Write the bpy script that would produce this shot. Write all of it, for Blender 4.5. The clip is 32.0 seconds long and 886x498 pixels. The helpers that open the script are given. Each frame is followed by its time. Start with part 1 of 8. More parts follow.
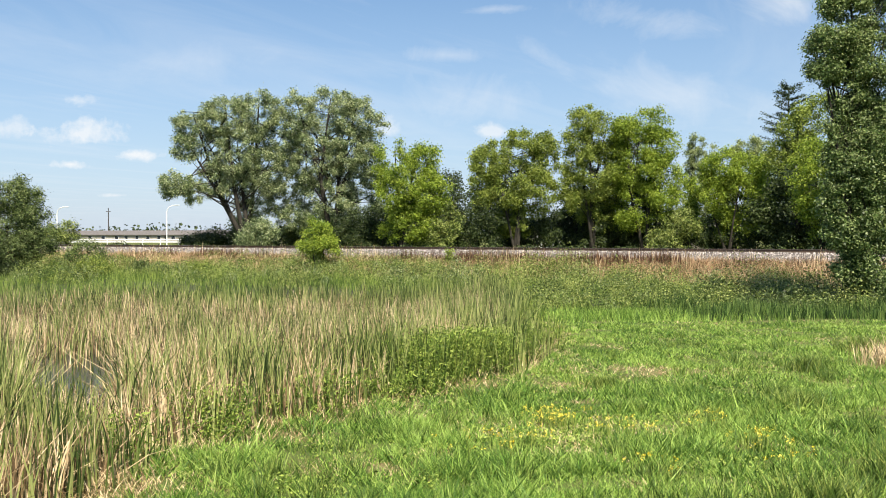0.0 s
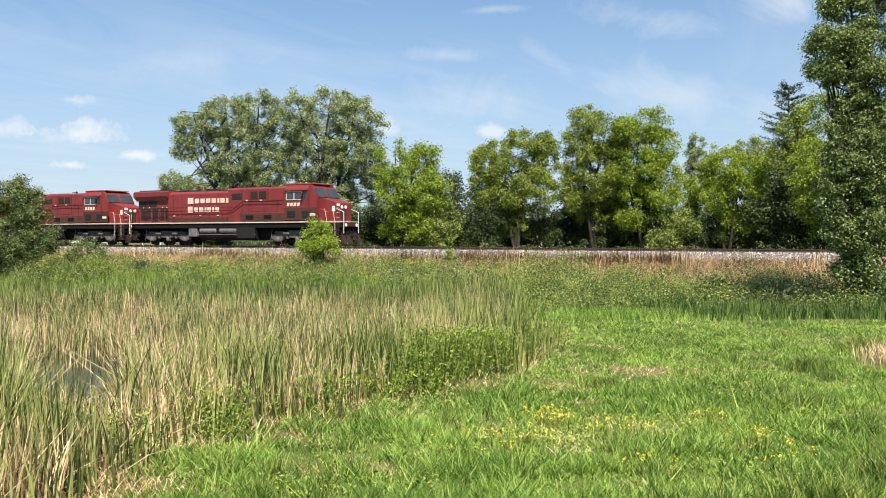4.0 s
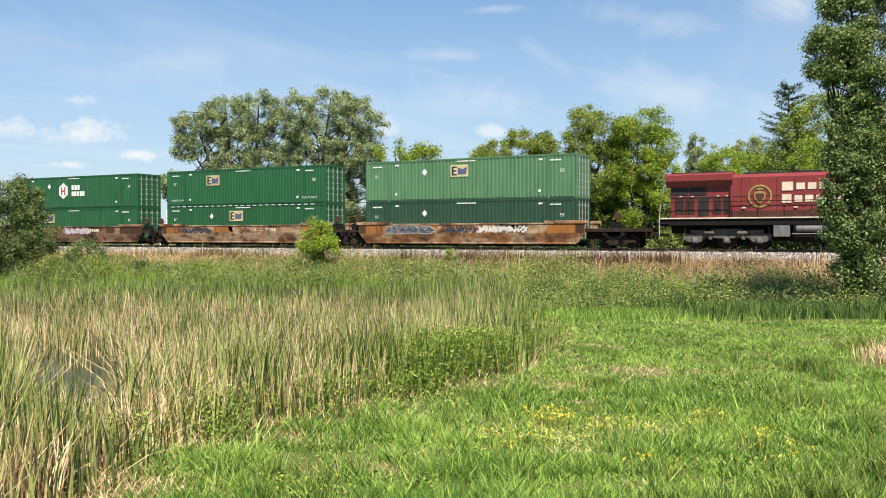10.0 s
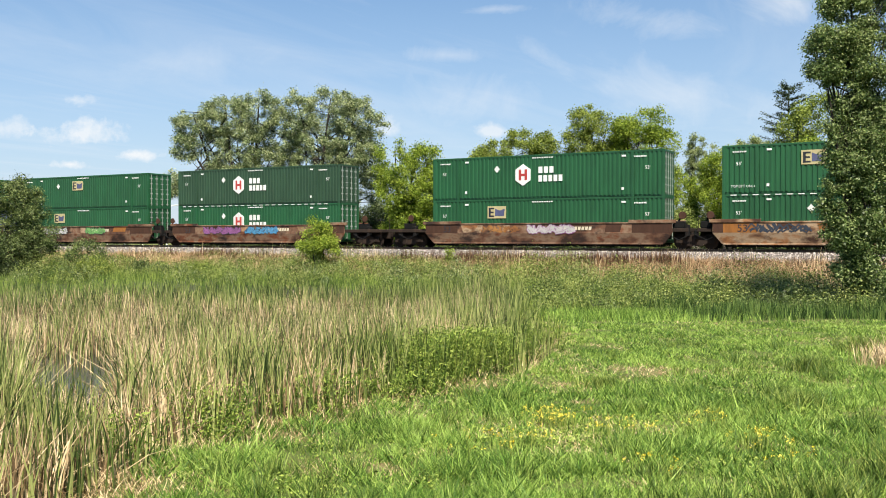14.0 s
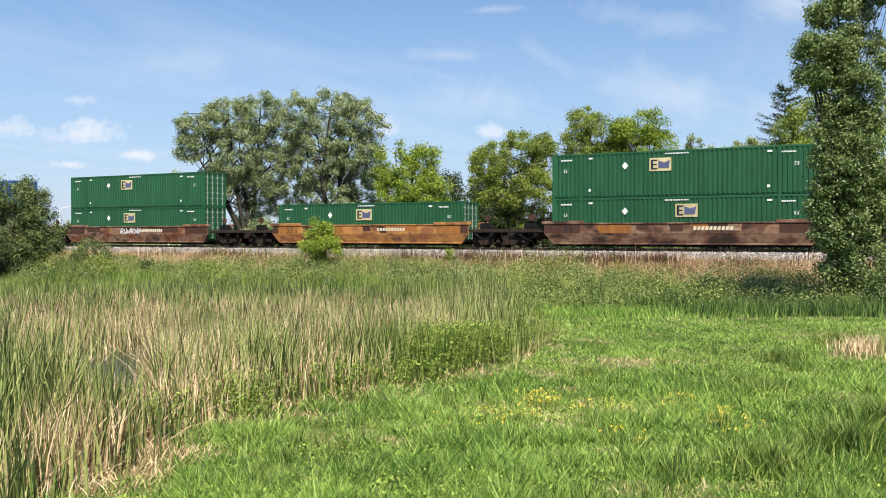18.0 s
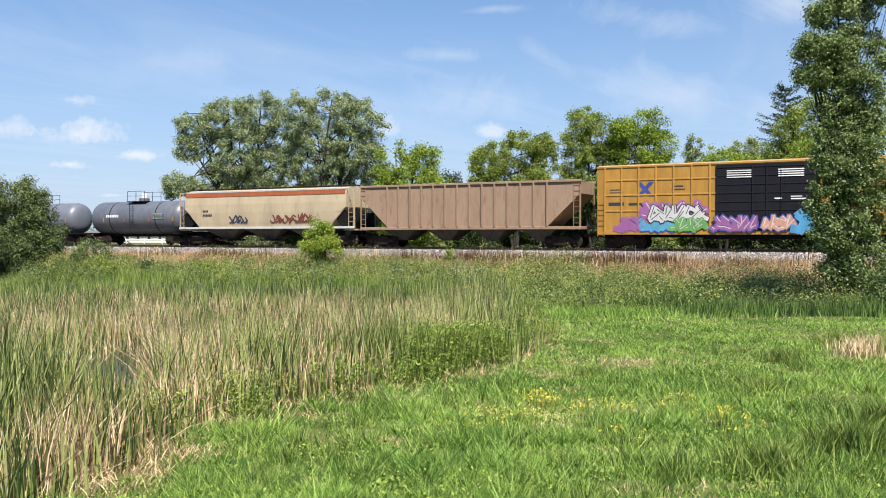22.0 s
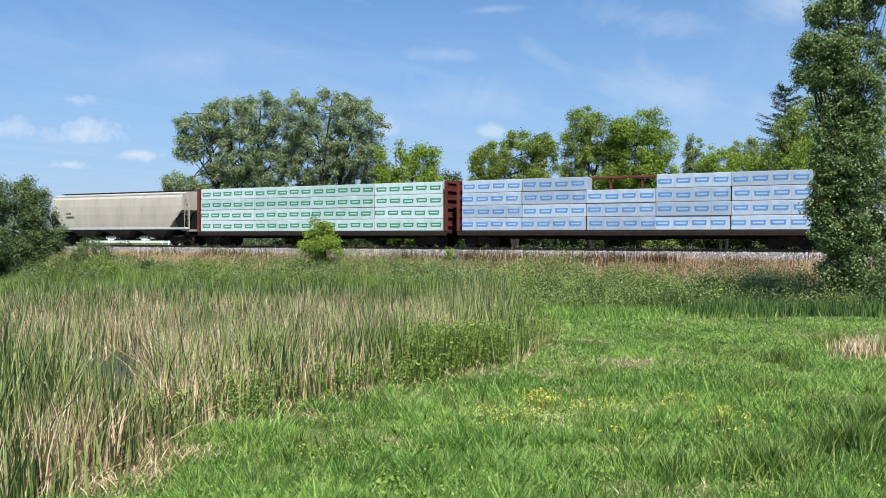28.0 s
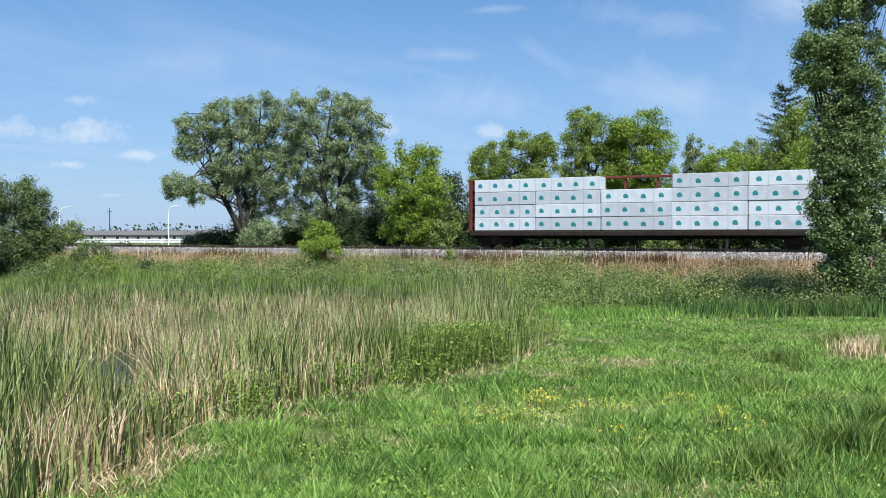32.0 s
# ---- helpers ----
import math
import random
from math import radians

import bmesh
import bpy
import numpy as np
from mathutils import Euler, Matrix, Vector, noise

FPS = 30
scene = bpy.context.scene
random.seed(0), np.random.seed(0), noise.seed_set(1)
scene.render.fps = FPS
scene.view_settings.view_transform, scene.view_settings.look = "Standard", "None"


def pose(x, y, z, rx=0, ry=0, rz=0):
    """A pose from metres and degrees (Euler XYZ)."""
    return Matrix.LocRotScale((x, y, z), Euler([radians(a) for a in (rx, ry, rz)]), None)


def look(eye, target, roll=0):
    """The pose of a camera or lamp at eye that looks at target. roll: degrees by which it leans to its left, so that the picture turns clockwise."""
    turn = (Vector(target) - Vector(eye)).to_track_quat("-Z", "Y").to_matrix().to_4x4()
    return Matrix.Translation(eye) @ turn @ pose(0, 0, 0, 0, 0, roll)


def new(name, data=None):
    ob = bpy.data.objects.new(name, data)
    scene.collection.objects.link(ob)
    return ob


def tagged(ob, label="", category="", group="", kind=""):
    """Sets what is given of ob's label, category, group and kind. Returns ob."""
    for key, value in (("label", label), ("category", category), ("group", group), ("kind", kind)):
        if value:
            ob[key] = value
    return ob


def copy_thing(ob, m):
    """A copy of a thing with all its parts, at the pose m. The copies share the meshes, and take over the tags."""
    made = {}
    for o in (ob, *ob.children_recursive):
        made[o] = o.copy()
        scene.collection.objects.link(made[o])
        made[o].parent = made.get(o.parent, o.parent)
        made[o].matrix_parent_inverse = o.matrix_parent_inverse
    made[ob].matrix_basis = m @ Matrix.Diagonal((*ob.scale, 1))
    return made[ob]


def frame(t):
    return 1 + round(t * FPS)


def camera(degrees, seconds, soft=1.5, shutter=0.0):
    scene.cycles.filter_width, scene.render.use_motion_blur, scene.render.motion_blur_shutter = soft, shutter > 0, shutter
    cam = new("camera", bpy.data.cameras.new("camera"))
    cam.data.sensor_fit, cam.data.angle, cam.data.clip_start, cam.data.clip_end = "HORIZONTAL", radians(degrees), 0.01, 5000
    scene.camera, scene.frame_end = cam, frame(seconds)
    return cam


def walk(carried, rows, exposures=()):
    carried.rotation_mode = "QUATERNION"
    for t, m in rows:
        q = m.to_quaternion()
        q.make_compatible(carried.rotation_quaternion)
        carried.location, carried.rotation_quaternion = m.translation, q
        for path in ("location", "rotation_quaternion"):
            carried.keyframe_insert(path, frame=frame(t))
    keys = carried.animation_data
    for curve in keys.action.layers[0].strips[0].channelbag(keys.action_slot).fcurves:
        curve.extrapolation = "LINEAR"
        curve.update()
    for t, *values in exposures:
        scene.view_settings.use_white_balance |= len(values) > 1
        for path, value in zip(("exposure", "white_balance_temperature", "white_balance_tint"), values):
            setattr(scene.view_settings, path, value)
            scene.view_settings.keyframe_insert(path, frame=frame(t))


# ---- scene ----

# ---------------- camera ----------------
TURN, TILT = radians(-27.74), radians(-0.869)
FORWARD = Vector((math.sin(TURN) * math.cos(TILT), math.cos(TURN) * math.cos(TILT), math.sin(TILT)))
EYE = Vector((0.0, -54.92, 0.81))
cam = camera(54.4, 32.0, soft=1.0)


def stand(step):
    eye = EYE + FORWARD * step
    return look(eye, eye + FORWARD * 20)


walk(cam, [(0.0, stand(0.5)), (8.0, stand(0.5)), (17.1, stand(0.5)), (17.9, stand(-0.5)), (25.0, stand(-0.5)), (32.0, stand(-0.5))],
     exposures=[(0.0, 1.10, 6950, 8), (17.2, 1.10, 6950, 8), (18.4, 1.03, 6450, 11), (25.5, 1.02, 6400, 11), (27.8, 0.78, 5750, 7), (29.0, 0.99, 6100, 8), (30.0, 0.86, 5850, 7), (32.0, 0.80, 5700, 5)])

# ---------------- sky and sun ----------------
SUN_EL = radians(55)
SUN_DIR = Vector((0.66 * math.cos(SUN_EL), -0.75 * math.cos(SUN_EL), math.sin(SUN_EL)))
scene.view_settings.exposure = 0.0


def nodes_of(tree):
    tree.nodes.clear()

    def node(kind, **kw):
        n = tree.nodes.new(kind)
        for k, v in kw.items():
            if k == "operation":
                n.operation = v
            elif k == "blend_type":
                n.blend_type = v
            elif k == "data_type":
                n.data_type = v
            elif k == "sky_type":
                n.sky_type = v
            else:
                n.inputs[k].default_value = v
        return n
    return node, tree.links.new


def ramp(node, stops):
    n = node("ShaderNodeValToRGB")
    e = n.color_ramp.elements
    while len(e) < len(stops):
        e.new(0.5)
    for el, (p, c) in zip(e, stops):
        el.position = p
        el.color = (*c, 1) if len(c) == 3 else c
    return n


def build_world():
    w = bpy.data.worlds.new("sky")
    scene.world = w
    w.use_nodes = True
    node, link = nodes_of(w.node_tree)
    sky = node("ShaderNodeTexSky", sky_type="NISHITA")
    sky.sun_disc = False
    sky.sun_elevation = SUN_EL
    sky.sun_rotation = math.atan2(SUN_DIR.x, SUN_DIR.y)
    sky.dust_density, sky.ozone_density, sky.air_density = 0.25, 3.0, 1.0
    co = node("ShaderNodeTexCoord")
    sep = node("ShaderNodeSeparateXYZ")
    link(co.outputs["Generated"], sep.inputs[0])
    up = node("ShaderNodeMath", operation="MAXIMUM")
    link(sep.outputs["Z"], up.inputs[0])
    up.inputs[1].default_value = 0.02
    # plane of the high cloud
    div = node("ShaderNodeVectorMath", operation="DIVIDE")
    comb = node("ShaderNodeCombineXYZ", Z=1.0)
    link(up.outputs[0], comb.inputs["X"])
    link(up.outputs[0], comb.inputs["Y"])
    link(co.outputs["Generated"], div.inputs[0])
    link(comb.outputs[0], div.inputs[1])
    mp = node("ShaderNodeMapping")
    mp.inputs["Rotation"].default_value = (0, 0, radians(62))
    mp.inputs["Scale"].default_value = (0.9, 0.28, 0.0)
    link(div.outputs[0], mp.inputs[0])
    ci = node("ShaderNodeTexNoise", Scale=1.1, Detail=9.0, Roughness=0.62, Distortion=0.8)
    link(mp.outputs[0], ci.inputs["Vector"])
    cir = ramp(node, [(0.46, (0, 0, 0)), (0.80, (0.22, 0.22, 0.22))])
    link(ci.outputs["Fac"], cir.inputs[0])
    # heaped clouds low over the line and thin streaks higher up: right, up, half width, half height, lean, density
    ahead = node("ShaderNodeVectorMath", operation="DOT_PRODUCT")
    ahead.inputs[1].default_value = (math.sin(TURN), math.cos(TURN), 0)
    aside = node("ShaderNodeVectorMath", operation="DOT_PRODUCT")
    aside.inputs[1].default_value = (math.cos(TURN), -math.sin(TURN), 0)
    for n in (ahead, aside):
        link(co.outputs["Generated"], n.inputs[0])
    front = node("ShaderNodeMath", operation="MAXIMUM")
    link(ahead.outputs["Value"], front.inputs[0])
    front.inputs[1].default_value = 0.05
    u, v = node("ShaderNodeMath", operation="DIVIDE"), node("ShaderNodeMath", operation="DIVIDE")
    link(aside.outputs["Value"], u.inputs[0])
    link(sep.outputs["Z"], v.inputs[0])
    for n in (u, v):
        link(front.outputs[0], n.inputs[1])
    plane = node("ShaderNodeCombineXYZ")
    link(u.outputs[0], plane.inputs["X"])
    link(v.outputs[0], plane.inputs["Y"])
    puff = node("ShaderNodeTexNoise", Scale=26.0, Detail=8.0, Roughness=0.62)
    wisp = node("ShaderNodeTexNoise", Scale=9.0, Detail=9.0, Roughness=0.66, Distortion=0.6)
    link(plane.outputs[0], puff.inputs["Vector"])
    link(plane.outputs[0], wisp.inputs["Vector"])
    heaps = None
    for cu, cv, ru, rv, lean, dense, tex in ((-0.427, 0.158, 0.032, 0.008, 0, 0.55, puff), (-0.420, 0.118, 0.062, 0.017, 0, 0.75, puff), (-0.432, 0.083, 0.030, 0.008, 0, 0.9, puff), (-0.360, 0.094, 0.040, 0.008, 0, 0.85, puff), (-0.380, 0.047, 0.022, 0.003, 0, 0.6, puff),
                                             (-0.505, 0.125, 0.035, 0.014, 0, 0.5, puff), (0.058, 0.122, 0.028, 0.010, 0, 0.6, puff), (-0.065, 0.125, 0.018, 0.012, 0, 0.5, puff),
                                             (0.060, 0.262, 0.070, 0.010, 2, 0.42, wisp), (0.008, 0.209, 0.070, 0.014, -2, 0.42, wisp), (0.120, 0.205, 0.075, 0.020, -32, 0.30, wisp), (0.24, 0.25, 0.11, 0.03, -12, 0.34, wisp), (0.40, 0.27, 0.07, 0.03, -8, 0.5, wisp),
                                             (0.05, 0.16, 0.15, 0.045, 0, 0.30, wisp), (0.28, 0.165, 0.16, 0.05, -10, 0.34, wisp), (-0.30, 0.20, 0.16, 0.030, 8, 0.16, wisp)):
        mv = node("ShaderNodeMapping")
        mv.vector_type = "TEXTURE"
        mv.inputs["Location"].default_value = (cu, cv, 0)
        mv.inputs["Rotation"].default_value = (0, 0, radians(lean))
        mv.inputs["Scale"].default_value = (ru, rv, 1)
        link(plane.outputs[0], mv.inputs[0])
        far = node("ShaderNodeVectorMath", operation="LENGTH")
        link(mv.outputs[0], far.inputs[0])
        edge = node("ShaderNodeMath", operation="MULTIPLY_ADD")
        link(tex.outputs["Fac"], edge.inputs[0])
        edge.inputs[1].default_value = 3.4 if tex is puff else 3.0
        edge.inputs[2].default_value = -0.85 if tex is puff else -0.8
        rim = node("ShaderNodeMath", operation="SUBTRACT")
        link(edge.outputs[0], rim.inputs[0])
        link(far.outputs["Value"], rim.inputs[1])
        body = ramp(node, [(0.0, (0, 0, 0)), (0.75 if tex is puff else 0.95, (dense, dense, dense))])
        link(rim.outputs[0], body.inputs[0])
        if heaps is None:
            heaps = body.outputs[0]
        else:
            mx = node("ShaderNodeMix", data_type="RGBA", blend_type="SCREEN")
            mx.inputs["Factor"].default_value = 1.0
            link(heaps, mx.inputs[6])
            link(body.outputs[0], mx.inputs[7])
            heaps = mx.outputs[2]
    haze = ramp(node, [(0.0, (0.85, 0.85, 0.85)), (0.12, (0.6, 0.6, 0.6)), (0.36, (0.12, 0.12, 0.12))])
    link(sep.outputs["Z"], haze.inputs[0])

    def screen(a, b):
        m = node("ShaderNodeMix", data_type="RGBA", blend_type="SCREEN")
        m.inputs["Factor"].default_value = 1.0
        link(a, m.inputs[6])
        link(b, m.inputs[7])
        return m.outputs[2]
    cover = screen(cir.outputs[0], heaps)
    white = node("ShaderNodeMix", data_type="RGBA")
    white.inputs[7].default_value = (6.5, 6.8, 7.4, 1)
    link(cover, white.inputs[0])
    hue = node("ShaderNodeHueSaturation", Saturation=1.3)
    link(sky.outputs[0], hue.inputs["Color"])
    misty = node("ShaderNodeMix", data_type="RGBA")
    misty.inputs[7].default_value = (3.65, 4.6, 6.4, 1)
    link(haze.outputs[0], misty.inputs[0])
    link(hue.outputs[0], misty.inputs[6])
    link(misty.outputs[2], white.inputs[6])
    bg = node("ShaderNodeBackground", Strength=0.067)
    link(white.outputs[2], bg.inputs[0])
    out = node("ShaderNodeOutputWorld")
    link(bg.outputs[0], out.inputs[0])


build_world()
sun = new("sun", bpy.data.lights.new("sun", "SUN"))
sun.data.energy, sun.data.angle, sun.data.color = 4.55, radians(0.53), (1.0, 0.95, 0.87)
sun.matrix_world = look(SUN_DIR * 100, (0, 0, 0))


# ---------------- materials ----------------
def material(name, colours, scale=4.0, rough=0.8, bump=0.2, bump_scale=40.0, metal=0.0, detail=6.0, spot=None, island=0.0, thing=0.0,
             stretch=(1, 1, 1), glass=False, leaf=0.0, wave=None):
    """Noise between the colours, a finer relief, and some random change from piece to piece."""
    mat = bpy.data.materials.new(name)
    mat.use_nodes = True
    node, link = nodes_of(mat.node_tree)
    co = node("ShaderNodeTexCoord")
    mp = node("ShaderNodeMapping", Scale=stretch)
    link(co.outputs["Object"], mp.inputs[0])
    big = node("ShaderNodeTexNoise", Scale=scale, Detail=detail, Roughness=0.6)
    link(mp.outputs[0], big.inputs["Vector"])
    n = len(colours)
    col = ramp(node, [(0.32 + 0.36 * i / max(1, n - 1), c) for i, c in enumerate(colours)])
    fac = big.outputs["Fac"]
    if island or thing:
        src = node("ShaderNodeNewGeometry").outputs["Random Per Island"] if island else node("ShaderNodeObjectInfo").outputs["Random"]
        mr = node("ShaderNodeMath", operation="MULTIPLY_ADD")
        link(src, mr.inputs[0])
        mr.inputs[1].default_value = island or thing
        mr.inputs[2].default_value = -0.5 * (island or thing)
        add = node("ShaderNodeMath", operation="ADD")
        link(fac, add.inputs[0])
        link(mr.outputs[0], add.inputs[1])
        fac = add.outputs[0]
    link(fac, col.inputs[0])
    colour = col.outputs[0]
    if spot:
        sc, lo, hi, c2 = spot
        sn = node("ShaderNodeTexNoise", Scale=sc, Detail=8.0, Roughness=0.65)
        link(mp.outputs[0], sn.inputs["Vector"])
        sr = ramp(node, [(lo, (0, 0, 0)), (hi, (1, 1, 1))])
        link(sn.outputs["Fac"], sr.inputs[0])
        mx = node("ShaderNodeMix", data_type="RGBA")
        mx.inputs[7].default_value = (*c2, 1)
        link(sr.outputs[0], mx.inputs[0])
        link(colour, mx.inputs[6])
        colour = mx.outputs[2]
    p = node("ShaderNodeBsdfPrincipled", Metallic=metal, Roughness=rough)
    p.inputs["Specular IOR Level"].default_value = 0.15 if rough > 0.68 else 0.5
    link(colour, p.inputs["Base Color"])
    if bump:
        fine = node("ShaderNodeTexNoise", Scale=bump_scale, Detail=4.0)
        link(mp.outputs[0], fine.inputs["Vector"])
        bp = node("ShaderNodeBump", Strength=bump, Distance=0.02)
        link(fine.outputs["Fac"], bp.inputs["Height"])
        link(bp.outputs[0], p.inputs["Normal"])
    surf = p.outputs[0]
    if leaf:
        p.inputs["Specular IOR Level"].default_value = 0.25
        tr = node("ShaderNodeBsdfTranslucent")
        link(colour, tr.inputs[0])
        mix = node("ShaderNodeMixShader", Fac=leaf)
        link(p.outputs[0], mix.inputs[1])
        link(tr.outputs[0], mix.inputs[2])
        surf = mix.outputs[0]
    out = node("ShaderNodeOutputMaterial")
    link(surf, out.inputs[0])
    return mat


def leafy(name, dark, mid, light, rough=0.5, leaf=0.36, scale=0.35, island=0.8):
    dark, mid, light = ((c[0] * 1.07, c[1] * 0.98, c[2] * 0.86) for c in (dark, mid, light))
    dark = tuple(0.7 * d + 0.15 * m for d, m in zip(dark, mid))
    return material(name, [dark, mid, light], scale=scale, rough=rough, bump=0, island=island, leaf=leaf, detail=2.0)


GROUND = material("meadow_soil", [(0.060, 0.078, 0.020), (0.095, 0.115, 0.030), (0.15, 0.135, 0.055)], scale=0.9, rough=0.95, bump=0.6, bump_scale=18,
                  spot=(1.1, 0.58, 0.72, (0.22, 0.165, 0.085)))
GRAVEL = material("ballast_stone", [(0.06, 0.053, 0.048), (0.155, 0.136, 0.123), (0.29, 0.258, 0.236)], scale=5, rough=0.9, bump=1.0, bump_scale=14, detail=8)
STONE = material("crushed_stone", [(0.08, 0.07, 0.064), (0.23, 0.20, 0.183), (0.44, 0.39, 0.36)], scale=2, rough=0.9, bump=0, island=0.9)
WATER = material("pond_water", [(0.018, 0.020, 0.012), (0.05, 0.055, 0.03)], scale=0.6, rough=0.32, bump=0.02, bump_scale=2)
STEEL = material("rail_steel", [(0.05, 0.035, 0.028), (0.10, 0.065, 0.045)], scale=3, rough=0.55, metal=0.5, bump=0.1)
SHINE = material("rail_head", [(0.30, 0.29, 0.28), (0.42, 0.41, 0.40)], scale=2, rough=0.3, metal=0.9, bump=0.05)
TIE = material("creosoted_wood", [(0.035, 0.028, 0.022), (0.08, 0.062, 0.048)], scale=3, rough=0.9, bump=0.5, stretch=(6, 1, 1), thing=0.4)
BARK = material("bark", [(0.020, 0.018, 0.015), (0.055, 0.048, 0.038)], scale=5, rough=0.95, bump=0.8, bump_scale=25, stretch=(1, 1, 0.25))
GRASS = leafy("lawn_grass", (0.047, 0.118, 0.018), (0.140, 0.290, 0.046), (0.328, 0.490, 0.120), leaf=0.30, scale=0.55)
GRASS_TALL = leafy("tall_grass", (0.064, 0.127, 0.024), (0.138, 0.232, 0.043), (0.300, 0.380, 0.105), leaf=0.28)
STRAW = leafy("dry_grass", (0.14, 0.10, 0.05), (0.36, 0.27, 0.15), (0.74, 0.62, 0.43), leaf=0.12)
REED = leafy("cattail_leaf", (0.020, 0.042, 0.012), (0.108, 0.170, 0.046), (0.330, 0.390, 0.150), leaf=0.26)
WEED = leafy("rank_weed", (0.036, 0.066, 0.014), (0.150, 0.222, 0.050), (0.360, 0.430, 0.150), leaf=0.28, scale=0.9, island=0.5)
DEADREED = leafy("dead_cattail_leaf", (0.070, 0.048, 0.028), (0.350, 0.262, 0.160), (0.72, 0.60, 0.42), leaf=0.12)
MEADOW = leafy("meadow_grass", (0.034, 0.080, 0.015), (0.110, 0.210, 0.040), (0.290, 0.400, 0.105), leaf=0.28)
MUD = material("marsh_mud", [(0.014, 0.013, 0.008), (0.030, 0.027, 0.016), (0.05, 0.044, 0.026)], scale=1.5, rough=0.6, bump=0.6, bump_scale=9)
# the sedge's own dark green and the poplars' shade in one colour
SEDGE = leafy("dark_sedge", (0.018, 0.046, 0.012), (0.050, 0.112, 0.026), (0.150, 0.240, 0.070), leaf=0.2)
RUSSET = leafy("russet_weed", (0.13, 0.080, 0.048), (0.34, 0.220, 0.140), (0.60, 0.45, 0.30), leaf=0.25)
DOCK = leafy("dock_stalk", (0.045, 0.022, 0.016), (0.085, 0.045, 0.032), (0.14, 0.08, 0.05), leaf=0.15)
HERB = leafy("leafy_herb", (0.070, 0.130, 0.020), (0.160, 0.265, 0.045), (0.330, 0.440, 0.105), leaf=0.3)
YELLOW = leafy("yellow_petal", (0.62, 0.50, 0.03), (0.74, 0.63, 0.06), (0.82, 0.74, 0.14), leaf=0.3)
LEAF_GREY = leafy("silvery_leaf", (0.080, 0.132, 0.056), (0.205, 0.295, 0.132), (0.44, 0.52, 0.32), leaf=0.4)
LEAF_BRIGHT = leafy("bright_leaf", (0.100, 0.178, 0.022), (0.245, 0.365, 0.048), (0.360, 0.475, 0.080), leaf=0.48)
LEAF_OLIVE = leafy("olive_leaf", (0.095, 0.158, 0.032), (0.235, 0.325, 0.066), (0.345, 0.430, 0.110), leaf=0.48)
LEAF_PALE = leafy("pale_poplar_leaf", (0.13, 0.19, 0.07), (0.29, 0.38, 0.17), (0.46, 0.55, 0.30), leaf=0.5)
# dark foliage, its low tone also standing in for shade under the trees
LEAF_DARK_SHADE = leafy("dark_shade_leaf", (0.014, 0.028, 0.009), (0.032, 0.056, 0.017), (0.072, 0.106, 0.036), leaf=0.2)
LEAF_POPLAR = leafy("poplar_leaf", (0.050, 0.098, 0.030), (0.120, 0.200, 0.060), (0.300, 0.390, 0.180), rough=0.4)
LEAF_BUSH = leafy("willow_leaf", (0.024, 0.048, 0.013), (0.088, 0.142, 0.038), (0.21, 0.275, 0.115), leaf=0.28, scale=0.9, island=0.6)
LEAF_YOUNG = leafy("young_leaf", (0.090, 0.170, 0.020), (0.220, 0.340, 0.040), (0.400, 0.510, 0.090))
NEEDLE = leafy("spruce_needle", (0.022, 0.046, 0.025), (0.045, 0.079, 0.039), (0.089, 0.134, 0.062), leaf=0.1)


